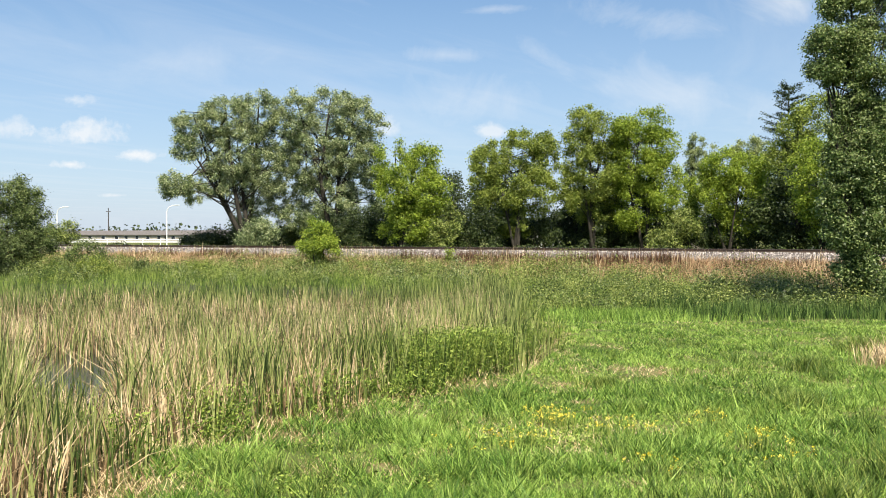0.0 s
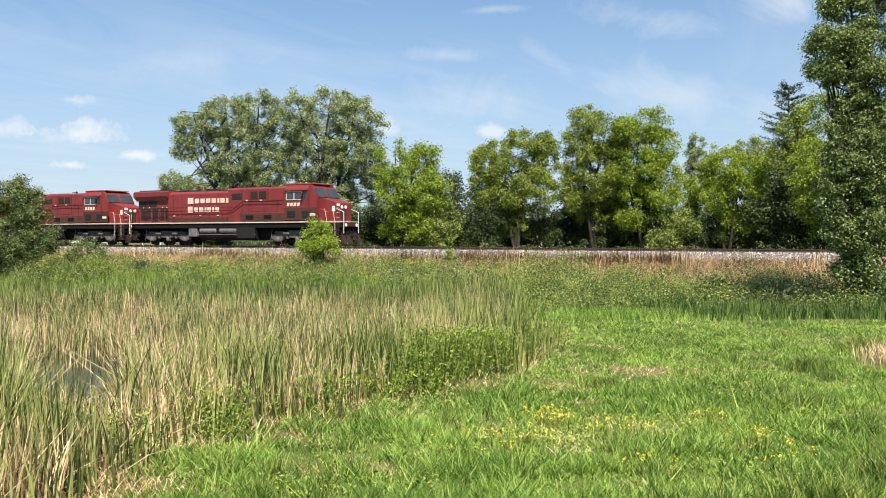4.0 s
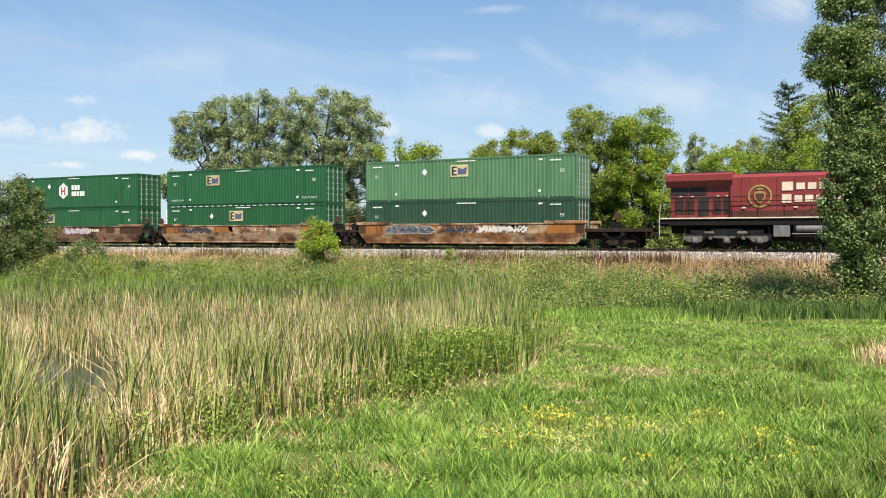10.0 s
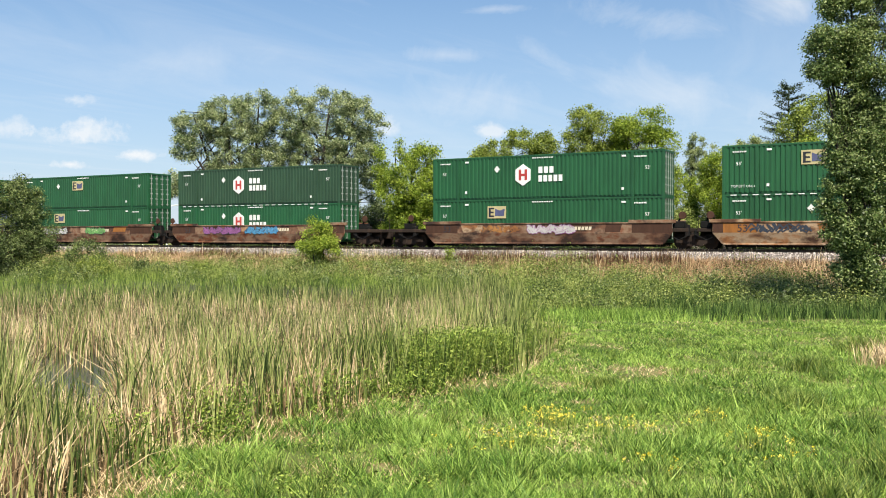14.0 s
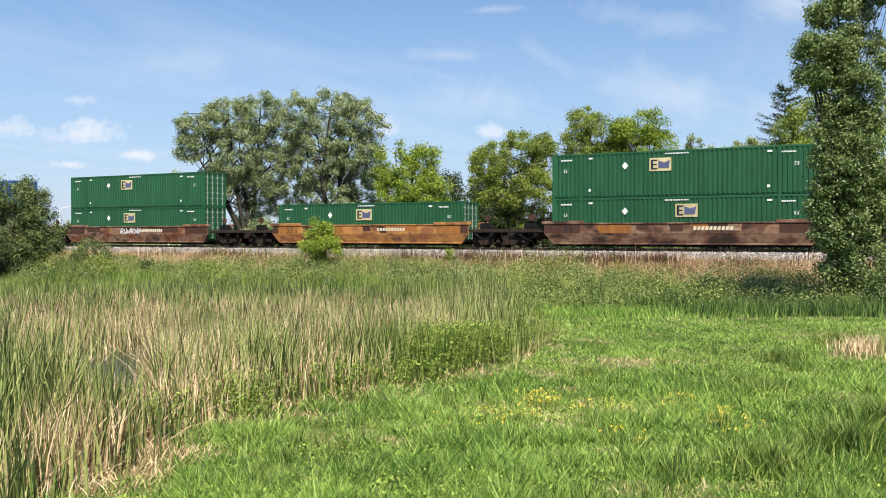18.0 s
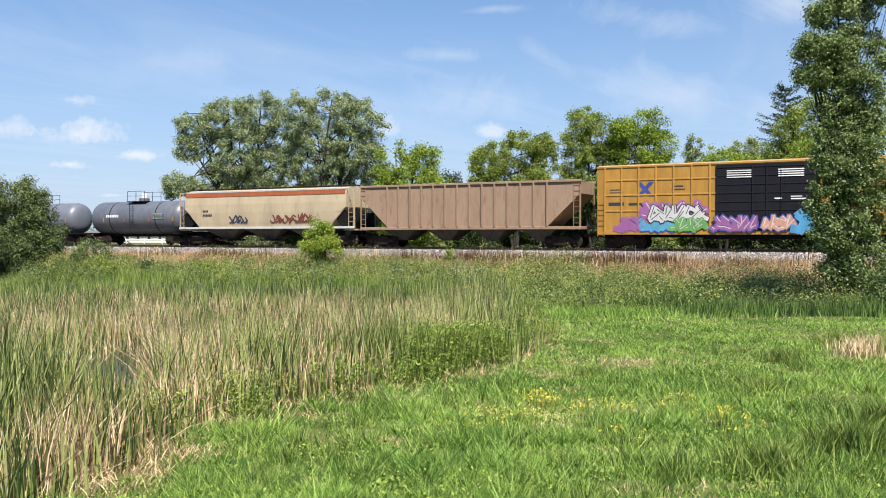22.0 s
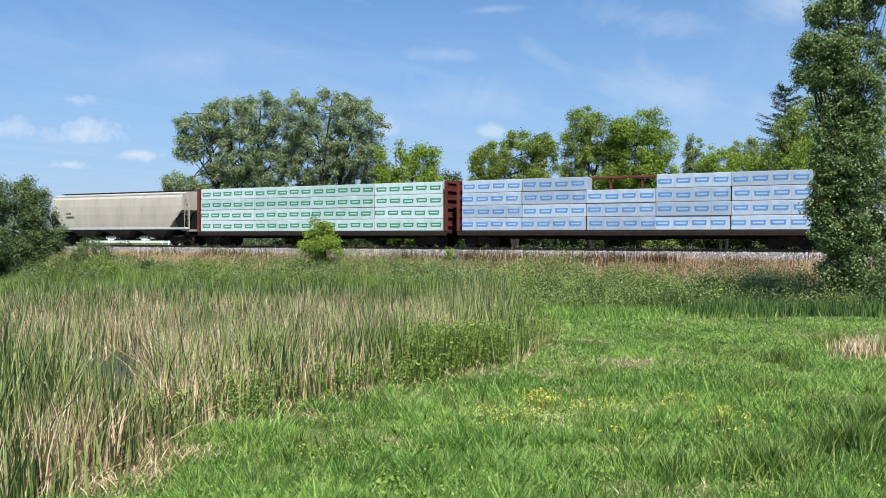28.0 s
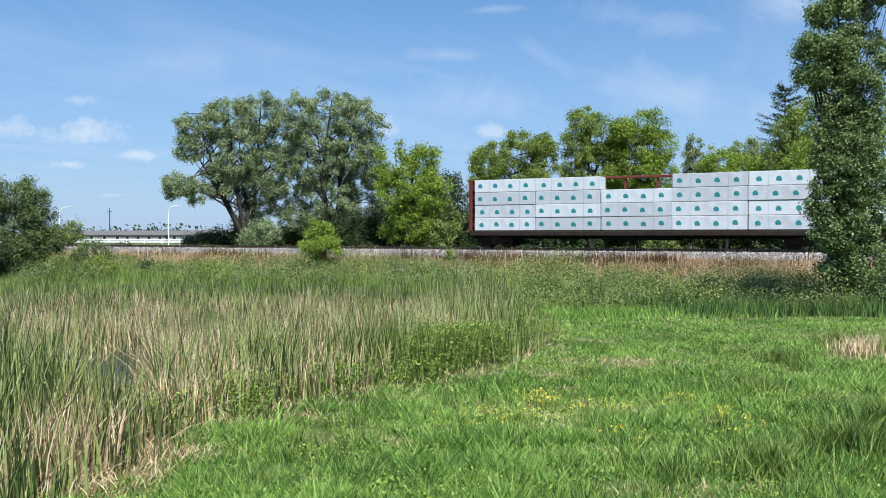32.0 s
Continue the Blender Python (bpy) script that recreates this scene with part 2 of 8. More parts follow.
# ---------------- mesh helpers ----------------
class Shape:
    """Collects boxes, prisms and tubes into one mesh."""

    def __init__(self):
        self.v, self.f, self.m = [], [], []

    def add(self, verts, faces, m=0):
        o = len(self.v)
        self.v += [tuple(p) for p in verts]
        self.f += [tuple(i + o for i in q) for q in faces]
        self.m += [m] * len(faces)
        return self

    def box(self, x0, x1, y0, y1, z0, z1, m=0, c=0.0):
        if c <= 0:
            vs = [(x, y, z) for x in (x0, x1) for y in (y0, y1) for z in (z0, z1)]
            return self.add(vs, [(0, 1, 3, 2), (4, 6, 7, 5), (0, 4, 5, 1), (2, 3, 7, 6), (0, 2, 6, 4), (1, 5, 7, 3)], m)
        lo, hi = (x0, y0, z0), (x1, y1, z1)
        vs, idx = [], {}
        for s in [(a, b, d) for a in (0, 1) for b in (0, 1) for d in (0, 1)]:
            for ax in range(3):
                p = [(hi[k] if s[k] else lo[k]) if k == ax else ((hi[k] - c) if s[k] else (lo[k] + c)) for k in range(3)]
                idx[s, ax] = len(vs)
                vs.append(p)
        fs = []
        for ax in range(3):
            b, d = [k for k in range(3) if k != ax]
            for e in (0, 1):
                q = []
                for (i, j) in ((0, 0), (1, 0), (1, 1), (0, 1)):
                    s = [0, 0, 0]
                    s[ax], s[b], s[d] = e, i, j
                    q.append(idx[tuple(s), ax])
                fs.append(q)
            for i in (0, 1):
                for j in (0, 1):
                    s0, s1 = [0, 0, 0], [0, 0, 0]
                    s0[b], s0[d], s1[b], s1[d] = i, j, i, j
                    s1[ax] = 1
                    s0, s1 = tuple(s0), tuple(s1)
                    fs.append((idx[s0, b], idx[s1, b], idx[s1, d], idx[s0, d]))
        for s in [(a, b, d) for a in (0, 1) for b in (0, 1) for d in (0, 1)]:
            fs.append((idx[s, 0], idx[s, 1], idx[s, 2]))
        return self.add(vs, fs, m)

    def prism(self, pts, axis, a, b, m=0):
        """A polygon of the two other axes, drawn out from a to b along axis."""
        def put(u, v, w):
            return {"x": (w, u, v), "y": (u, w, v), "z": (u, v, w)}[axis]
        n = len(pts)
        vs = [put(u, v, a) for u, v in pts] + [put(u, v, b) for u, v in pts]
        fs = [tuple(range(n)), tuple(range(2 * n - 1, n - 1, -1))] + [(i, (i + 1) % n, n + (i + 1) % n, n + i) for i in range(n)]
        return self.add(vs, fs, m)

    def tube(self, p, q, r0, r1=None, n=6, m=0):
        r1 = r0 if r1 is None else r1
        p, q = Vector(p), Vector(q)
        d = (q - p).normalized()
        u = d.orthogonal().normalized()
        w = d.cross(u)
        vs = []
        for c, r in ((p, r0), (q, r1)):
            vs += [c + (u * math.cos(2 * math.pi * i / n) + w * math.sin(2 * math.pi * i / n)) * r for i in range(n)]
        fs = [tuple(range(n)), tuple(range(2 * n - 1, n - 1, -1))] + [(i, (i + 1) % n, n + (i + 1) % n, n + i) for i in range(n)]
        return self.add(vs, fs, m)

    def lathe(self, rings, axis, centre, n=20, m=0, closed=True):
        """rings: (place along the axis, radius)."""
        vs, fs = [], []
        for a, r in rings:
            for i in range(n):
                t = 2 * math.pi * i / n
                u, v = r * math.cos(t), r * math.sin(t)
                vs.append({"x": (a, centre[0] + u, centre[1] + v), "y": (centre[0] + u, a, centre[1] + v), "z": (centre[0] + u, centre[1] + v, a)}[axis])
        for k in range(len(rings) - 1):
            fs += [(k * n + i, k * n + (i + 1) % n, (k + 1) * n + (i + 1) % n, (k + 1) * n + i) for i in range(n)]
        if closed:
            fs += [tuple(range(n)), tuple(range((len(rings) - 1) * n, len(rings) * n))]
        return self.add(vs, fs, m)

    def mesh(self, name, mats):
        me = bpy.data.meshes.new(name)
        me.from_pydata(self.v, [], self.f)
        bm = bmesh.new()
        bm.from_mesh(me)
        bmesh.ops.recalc_face_normals(bm, faces=bm.faces)
        bm.to_mesh(me)
        bm.free()
        for mt in mats if isinstance(mats, (list, tuple)) else [mats]:
            me.materials.append(mt)
        me.polygons.foreach_set("material_index", self.m)
        return me


def part(name, shape, mats, parent=None, label="", at=None):
    me = shape if isinstance(shape, bpy.types.Mesh) else shape.mesh(name, mats)
    ob = new(name, me)
    ob.parent = parent
    if at is not None:
        ob.matrix_basis = at
    if label:
        ob["label"] = label
    return ob


def fast_mesh(name, verts, quads, tris, mat):
    me = bpy.data.meshes.new(name)
    verts = np.asarray(verts, dtype=np.float32).reshape(-1, 3)
    quads, tris = np.asarray(quads, dtype=np.int32).reshape(-1, 4), np.asarray(tris, dtype=np.int32).reshape(-1, 3)
    me.vertices.add(len(verts))
    me.vertices.foreach_set("co", verts.ravel())
    me.loops.add(quads.size + tris.size)
    me.loops.foreach_set("vertex_index", np.concatenate([quads.ravel(), tris.ravel()]))
    me.polygons.add(len(quads) + len(tris))
    me.polygons.foreach_set("loop_start", np.concatenate([np.arange(len(quads)) * 4, quads.size + np.arange(len(tris)) * 3]).astype(np.int32))
    me.update(calc_edges=True)
    me.materials.append(mat)
    return me


def blades(name, P, H, W, lean, mat, rng, parent=None, simple=False):
    """Grass or reed leaves: a bent blade of two pieces at each place."""
    n = len(P)
    phi, psi = rng.uniform(0, 2 * np.pi, n), rng.uniform(0, 2 * np.pi, n)
    w = np.stack([np.cos(phi), np.sin(phi), 0 * phi], 1) * (W / 2)[:, None]
    l = np.stack([np.cos(psi), np.sin(psi), 0 * psi], 1) * (H * lean * rng.uniform(0.2, 1.0, n))[:, None]
    up = np.zeros((n, 3))
    up[:, 2] = H
    if simple:
        V = np.stack([P - w, P + w, P + up + l], 1)
        return part(name, fast_mesh(name, V, [], np.arange(n)[:, None] * 3 + np.array([[0, 1, 2]]), mat), None, parent)
    V = np.stack([P - w, P + w, P + 0.55 * up + 0.35 * l + 0.8 * w, P + 0.55 * up + 0.35 * l - 0.8 * w, P + up + l], 1)
    k = np.arange(n)[:, None] * 5
    return part(name, fast_mesh(name, V, k + np.array([[0, 1, 2, 3]]), k + np.array([[3, 2, 4]]), mat), None, parent)


def leaves(name, P, N, S, mat, rng, parent=None, ratio=0.6, pointed=False):
    n = len(P)
    N = N / np.maximum(np.linalg.norm(N, axis=1), 1e-6)[:, None]
    a = np.cross(N, rng.normal(size=(n, 3)))
    a /= np.maximum(np.linalg.norm(a, axis=1), 1e-6)[:, None]
    b = np.cross(N, a)
    A, B = a * S[:, None] * 0.5, b * (S * ratio * 0.5)[:, None]
    if pointed:
        V = np.stack([P - A, P + 0.6 * A - B, P + 0.6 * A + B], 1)
        return part(name, fast_mesh(name, V, [], np.arange(n)[:, None] * 3 + np.array([[0, 1, 2]]), mat), None, parent)
    V = np.stack([P - A, P - B + N * (S * 0.08)[:, None], P + A, P + B + N * (S * 0.08)[:, None]], 1)
    return part(name, fast_mesh(name, V, np.arange(n)[:, None] * 4 + np.array([[0, 1, 2, 3]]), [], mat), None, parent)


# ---------------- the lie of the land ----------------
def smooth(a, b, x):
    t = np.clip((x - a) / (b - a), 0, 1)
    return t * t * (3 - 2 * t)


def reach(x, y):
    """Distance in front of the viewer's place, and to its right."""
    return x * math.sin(TURN) + (y - EYE.y) * math.cos(TURN), x * math.cos(TURN) - (y - EYE.y) * math.sin(TURN)


EDGE_X = [-3.4, -4.9, -5.40, -5.42, -5.30, -5.25, -5.20, -4.90, -6.15, -8.9, -11.5, -14.5]
EDGE_Y = [-54.0, -50.3, -49.27, -48.2, -47.0, -45.1, -43.6, -42.2, -37.9, -31.5, -26.0, -20.0]


def in_marsh(x, y):
    """Metres inside the reed bed, past the edge of the mown grass."""
    return np.interp(y, EDGE_Y, EDGE_X) - x


def wobble(x, y, s):
    return np.sin(x * s + 1.3 * np.sin(y * s * 0.7)) * np.cos(y * s * 1.1 + 0.8 * np.sin(x * s * 0.6))


def height(x, y):
    x, y = np.asarray(x, dtype=float), np.asarray(y, dtype=float)
    q, _ = reach(x, y)
    z = -0.78 - 0.033 * np.clip(q, -20, 33) + 0.03 * wobble(x, y, 1.1)
    z = z - 0.55 * smooth(0.2, 5.0, in_marsh(x, y)) * smooth(-14, -22, y) * smooth(-8, 3, q)
    z = z * smooth(-9.5, -14, y) + (-1.92 + 0.06 * wobble(x, y, 0.8)) * (1 - smooth(-9.5, -14, y))
    bank = np.interp(np.abs(y), [0, 2.6, 3.4, 4.2, 9.8, 13], [-0.5, -0.62, -0.80, -0.92, -1.92, -1.92])
    far = np.interp(y, [3.4, 4.2, 8, 12], [-0.80, -0.9, -1.25, -1.3])
    z = np.where(np.abs(y) < 11, np.maximum(bank + 0.05 * wobble(x, y, 1.7) * (np.abs(y) > 3.6), np.where(y > 0, -9, z - 5)), z)
    z = np.where(y > 3.4, far + 0.04 * wobble(x, y, 0.9), z)
    return z


def grid_mesh(name, xs, ys, fn, mat):
    X, Y = np.meshgrid(xs, ys)
    V = np.stack([X, Y, fn(X, Y)], -1).reshape(-1, 3)
    nx, ny = len(xs), len(ys)
    i, j = np.meshgrid(np.arange(nx - 1), np.arange(ny - 1))
    k = (j * nx + i).ravel()
    me = fast_mesh(name, V, np.stack([k, k + 1, k + nx + 1, k + nx], 1), [], mat)
    me.polygons.foreach_set("use_smooth", np.ones(len(k), dtype=bool))
    return me


def build_ground():
    xs = np.concatenate([[-3500, -1600, -800, -450, -300, -220, -170, -140, -120], np.arange(-105, 30, 0.8), [34, 42, 60, 100, 200, 500, 1500, 3500]])
    ys = np.concatenate([[-3500, -1200, -400, -160, -100, -80, -70], np.arange(-64, 14, 0.6), [18, 24, 32, 45, 70, 110, 180, 320, 700, 1600, 3500]])
    tagged(part("ground", grid_mesh("ground", xs, ys, height, GROUND), None), "rough grassy meadow sloping down to a railway bank", "ground", kind="structure")
    xs = np.concatenate([[-900, -300, -160], np.arange(-100, 20, 0.25), [60, 200, 900]])
    ys = np.array([-3.5, -3.1, -2.7, -2.3, -2.0, -1.7, -1.0, 0, 1.0, 1.7, 2.0, 2.6, 3.2, 3.5])
    rng = np.random.default_rng(4)

    def bed(X, Y):
        return np.interp(np.abs(Y), [0, 1.9, 3.5], [-0.17, -0.20, -0.95]) + rng.normal(0, 0.028, X.shape)
    tagged(part("ballast", grid_mesh("ballast", xs, ys, bed, GRAVEL), None), "grey and pinkish crushed stone railway ballast", "ballast", kind="structure")
    xs, ys = np.arange(-75, -2, 0.5), np.arange(-53, -14, 0.5)
    me = grid_mesh("mud", xs, ys, lambda X, Y: height(X, Y) + np.where(in_marsh(X, Y) > 1.3, 0.025, -0.4), MUD)
    tagged(part("marsh_floor", me, None), "dark wet mud under the cattails", "mud", kind="structure")
    me = grid_mesh("water", np.linspace(-26, -8.5, 8), np.linspace(-49, -37, 6), lambda X, Y: X * 0 - 1.74, WATER)
    tagged(part("water", me, None), "dark still pond water between the cattails", "water", kind="structure")


build_ground()


def build_stones():
    """Loose crushed stone on the near shoulder, small pyramids too many to count."""
    rng = np.random.default_rng(8)
    n = 15000
    x, y = rng.uniform(-78, 2, n), rng.uniform(-3.6, -1.25, n)
    P = np.stack([x, y, np.interp(np.abs(y), [0, 1.9, 3.5], [-0.17, -0.20, -0.95]) - 0.02], 1)
    r, t = rng.uniform(0.035, 0.085, n), rng.uniform(0, 6.3, n)
    ring = [P + np.stack([r * np.cos(t + 2.1 * k), r * np.sin(t + 2.1 * k), 0 * r], 1) for k in range(3)]
    top = P + np.stack([rng.normal(0, 0.015, n), rng.normal(0, 0.015, n), r * rng.uniform(0.7, 1.4, n)], 1)
    V = np.stack(ring + [top], 1)
    T = (np.arange(n)[:, None, None] * 4 + np.array([[0, 1, 3], [1, 2, 3], [2, 0, 3]])).reshape(-1, 3)
    tagged(part("ballast_stones", fast_mesh("ballast_stones", V, [], T, STONE), None), "loose grey and pinkish crushed stones beside the rails", "stones", kind="stuff")


build_stones()


def build_track():
    track = tagged(new("railway_track"), "single railway track with rusty rails on wooden ties", "railway track", kind="structure")
    for y in (-0.755, 0.755):
        s = Shape().prism([(y - 0.07, -0.17), (y + 0.07, -0.17), (y + 0.02, -0.14), (y + 0.012, -0.04), (y + 0.036, -0.03), (y + 0.036, 0.0),
                           (y - 0.036, 0.0), (y - 0.036, -0.03), (y - 0.012, -0.04), (y - 0.02, -0.14)], "x", -900, 900)
        s.box(-900, 900, y - 0.034, y + 0.034, 0.0005, 0.003, 1)
        part("rail", s, [STEEL, SHINE], track)
    me = Shape().box(-0.115, 0.115, -1.3, 1.3, -0.33, -0.165, 0, 0.015).mesh("tie", TIE)
    for i in range(190):
        part("tie", me, None, track, at=pose(-98 + i * 0.56, random.uniform(-0.04, 0.04), random.uniform(-0.01, 0.004), 0, 0, random.uniform(-1, 1)))


build_track()


# ---------------- vegetation ----------------
def scatter(n, rng, q0, q1, half=33):
    """Places before the viewer, denser near by."""
    q = np.exp(rng.uniform(np.log(q0), np.log(q1), n))
    a = np.radians(rng.uniform(-half, half, n)) + TURN
    d = q / np.cos(a - TURN)
    return d * np.sin(a), EYE.y + d * np.cos(a), q


def on_ground(x, y):
    return np.stack([x, y, height(x, y)], 1)


LAWN_BACK = 24.4
BARE = ((-3.84, -48.85, 0.55, 0.30), (-4.15, -49.1, 0.4, 0.25), (-4.9, -46.9, 0.5, 0.35), (-4.95, -50.0, 0.35, 0.5), (-5.2, -48.2, 0.5, 0.3), (-1.0, -49.7, 0.4, 0.3), (-3.4, -41.8, 1.2, 0.7), (-3.6, -46.5, 0.7, 0.35), (-5.0, -44.2, 0.4, 0.9))


def worn(x, y):
    """How far the grass is trodden or dried out at a place, 0 to 1."""
    w = x * 0
    for cx, cy, rx, ry in BARE:
        w = np.maximum(w, 1 - np.sqrt(((x - cx) / rx) ** 2 + ((y - cy) / ry) ** 2) * 0.55)
    return np.clip(w + 0.22 * wobble(x, y, 5.0), 0, 1)


def build_lawn():
    rng = np.random.default_rng(11)
    x, y, q = scatter(760000, rng, 3.6, 30)
    tuft = wobble(x, y, 2.3) + 0.8 * wobble(x + 7, y - 3, 5.1) + 0.7 * wobble(x - 2, y, 11.0) + 0.5 * wobble(x + 5, y + 1, 23.0)
    keep = (in_marsh(x, y) < 0.15) & (q < LAWN_BACK + 0.3 * wobble(x, y, 1.5)) & (rng.uniform(-2.3, 1.0, len(x)) < tuft) & (rng.uniform(0, 0.9, len(x)) > worn(x, y))
    x, y, q, tuft = x[keep], y[keep], q[keep], tuft[keep]
    H = (0.042 + 0.034 * np.clip(tuft, -1, 2)) * rng.lognormal(0, 0.45, len(x)) * (1 - 0.4 * smooth(9, 18, q)) + 0.012
    P = on_ground(x, y)
    grass = blades("lawn_grass", P, H, (0.0034 + 0.0009 * q) * rng.uniform(0.6, 1.5, len(x)), 1.5, GRASS, rng, simple=True)
    tagged(grass, "bright green tufted mown meadow grass", "grass", kind="stuff")
    x, y, q = scatter(120000, rng, 3.6, 26)
    keep = (in_marsh(x, y) < 0.4) & (q < LAWN_BACK) & ((rng.uniform(0.05, 1.0, len(x)) < worn(x, y)) | (wobble(x, y, 0.9) + wobble(x, y, 3.3) > 0.75) | (in_marsh(x, y) > -0.30 - 0.3 * wobble(x, y, 2.0)))
    x, y, q = x[keep], y[keep], q[keep]
    dry = blades("dry_grass", on_ground(x, y), rng.uniform(0.015, 0.06, len(x)), 0.003 + 0.0007 * q, 2.4, STRAW, rng, simple=True)
    tagged(dry, "dry straw-coloured grass lying in the lawn", "dry grass", kind="stuff")
    # thinner grass round about, outside the view
    x, y = rng.uniform(-10, 16, 60000), rng.uniform(-64, -34, 60000)
    f, r = reach(x, y)
    k = (in_marsh(x, y) < 0.2) & ((f < 3.8) | (np.abs(r) > 0.62 * f))
    x, y = x[k], y[k]
    tagged(blades("meadow_grass", on_ground(x, y), rng.uniform(0.04, 0.12, len(x)), rng.uniform(0.012, 0.026, len(x)), 1.0, GRASS, rng, simple=True), "green meadow grass", "grass", kind="stuff")
    # broad-leaved weeds in the lawn
    x, y, q = scatter(70000, rng, 3.6, 22)
    keep = (in_marsh(x, y) < 0.1) & (wobble(x, y, 1.7) + 0.6 * wobble(x, y, 4.1) > 0.15) & (worn(x, y) < 0.5)
    x, y, q = x[keep], y[keep], q[keep]
    P = on_ground(x, y)
    P[:, 2] += rng.uniform(0.015, 0.09, len(x))
    N = rng.normal(0, 0.6, P.shape) + [0, 0, 1]
    tagged(leaves("clover", P, N, rng.uniform(0.018, 0.042, len(x)), HERB, rng), "low broad-leaved weeds among the grass", "weeds", kind="stuff")
    # tussocks
    for cx, cy, n, hh in ((-0.75, -37.2, 900, 0.36), (0.4, -38.0, 900, 0.42), (-1.2, -44.3, 500, 0.22), (0.2, -46.3, 700, 0.36), (-0.1, -47.6, 900, 0.36), (-3.6, -43.5, 400, 0.2), (-1.4, -40.4, 500, 0.3), (-0.6, -48.6, 800, 0.30)):
        r, t = np.abs(rng.normal(0, 0.22, n)), rng.uniform(0, 6.3, n)
        g = blades("grass_tussock", on_ground(cx + r * np.cos(t), cy + r * np.sin(t)), rng.uniform(0.4, 1, n) * hh, np.full(n, 0.011), 0.9, GRASS_TALL, rng)
        tagged(g, "taller green grass tussock standing in the lawn", "grass tussock", "tussocks in the lawn", kind="stuff")
    # dark tufts
    c = 260
    cx, cy, cq = scatter(c, rng, 4.0, 20)
    k = (in_marsh(cx, cy) < -0.3) & (cq < 19)
    cx, cy = cx[k], cy[k]
    i = np.repeat(np.arange(len(cx)), 110)
    n = len(i)
    hh = rng.uniform(0.08, 0.24, len(cx))[i]
    r, t = np.abs(rng.normal(0, 0.11, n)), rng.uniform(0, 6.3, n)
    tagged(blades("grass_tufts", on_ground(cx[i] + r * np.cos(t), cy[i] + r * np.sin(t)), hh * rng.uniform(0.4, 1.1, n), rng.uniform(0.006, 0.013, n), 0.9, MEADOW, rng, simple=True), "darker green grass tufts in the lawn", "grass", kind="stuff")
    n = 800
    x, y = rng.normal(-0.35, 0.22, n), rng.normal(-38.0, 0.8, n)
    tagged(blades("dry_grass_patch", on_ground(x, y), rng.uniform(0.10, 0.34, n), np.full(n, 0.012), 0.8, STRAW, rng), "pale dry grass patch beside the lawn", "dry grass", kind="stuff")


build_lawn()


def build_flowers():
    rng = np.random.default_rng(5)
    for cx, cy, n, sp in ((-3.16, -46.45, 30, 0.17), (-2.42, -46.70, 18, 0.2), (-1.90, -45.95, 10, 0.14), (-1.22, -46.85, 12, 0.13), (-3.18, -48.20, 9, 0.2), (-1.82, -48.15, 7, 0.1), (-0.94, -47.45, 6, 0.12), (-2.98, -47.60, 9, 0.18)):
        n = int(1.7 * n)
        top = tagged(new("wildflower_patch"), "small patch of yellow meadow flowers on thin stems", "wildflowers", "yellow flowers in the lawn")
        x, y = rng.normal(cx, sp, n), rng.normal(cy, sp * 0.7, n)
        P = on_ground(x, y)
        h = rng.uniform(0.10, 0.22, n)
        tagged(blades("stem_clump", np.repeat(P, 3, 0), np.repeat(h, 3), np.full(3 * n, 0.006), 0.35, GRASS_TALL, rng, top), kind="stuff")
        P2 = np.repeat(P + np.stack([0 * h, 0 * h, h], 1), 7, 0) + rng.normal(0, 0.012, (7 * n, 3))
        tagged(leaves("blossom", P2, rng.normal(0, 0.5, P2.shape) + [0, 0, 1], rng.uniform(0.011, 0.022, 7 * n), YELLOW, rng, top, ratio=0.8), kind="stuff")


build_flowers()


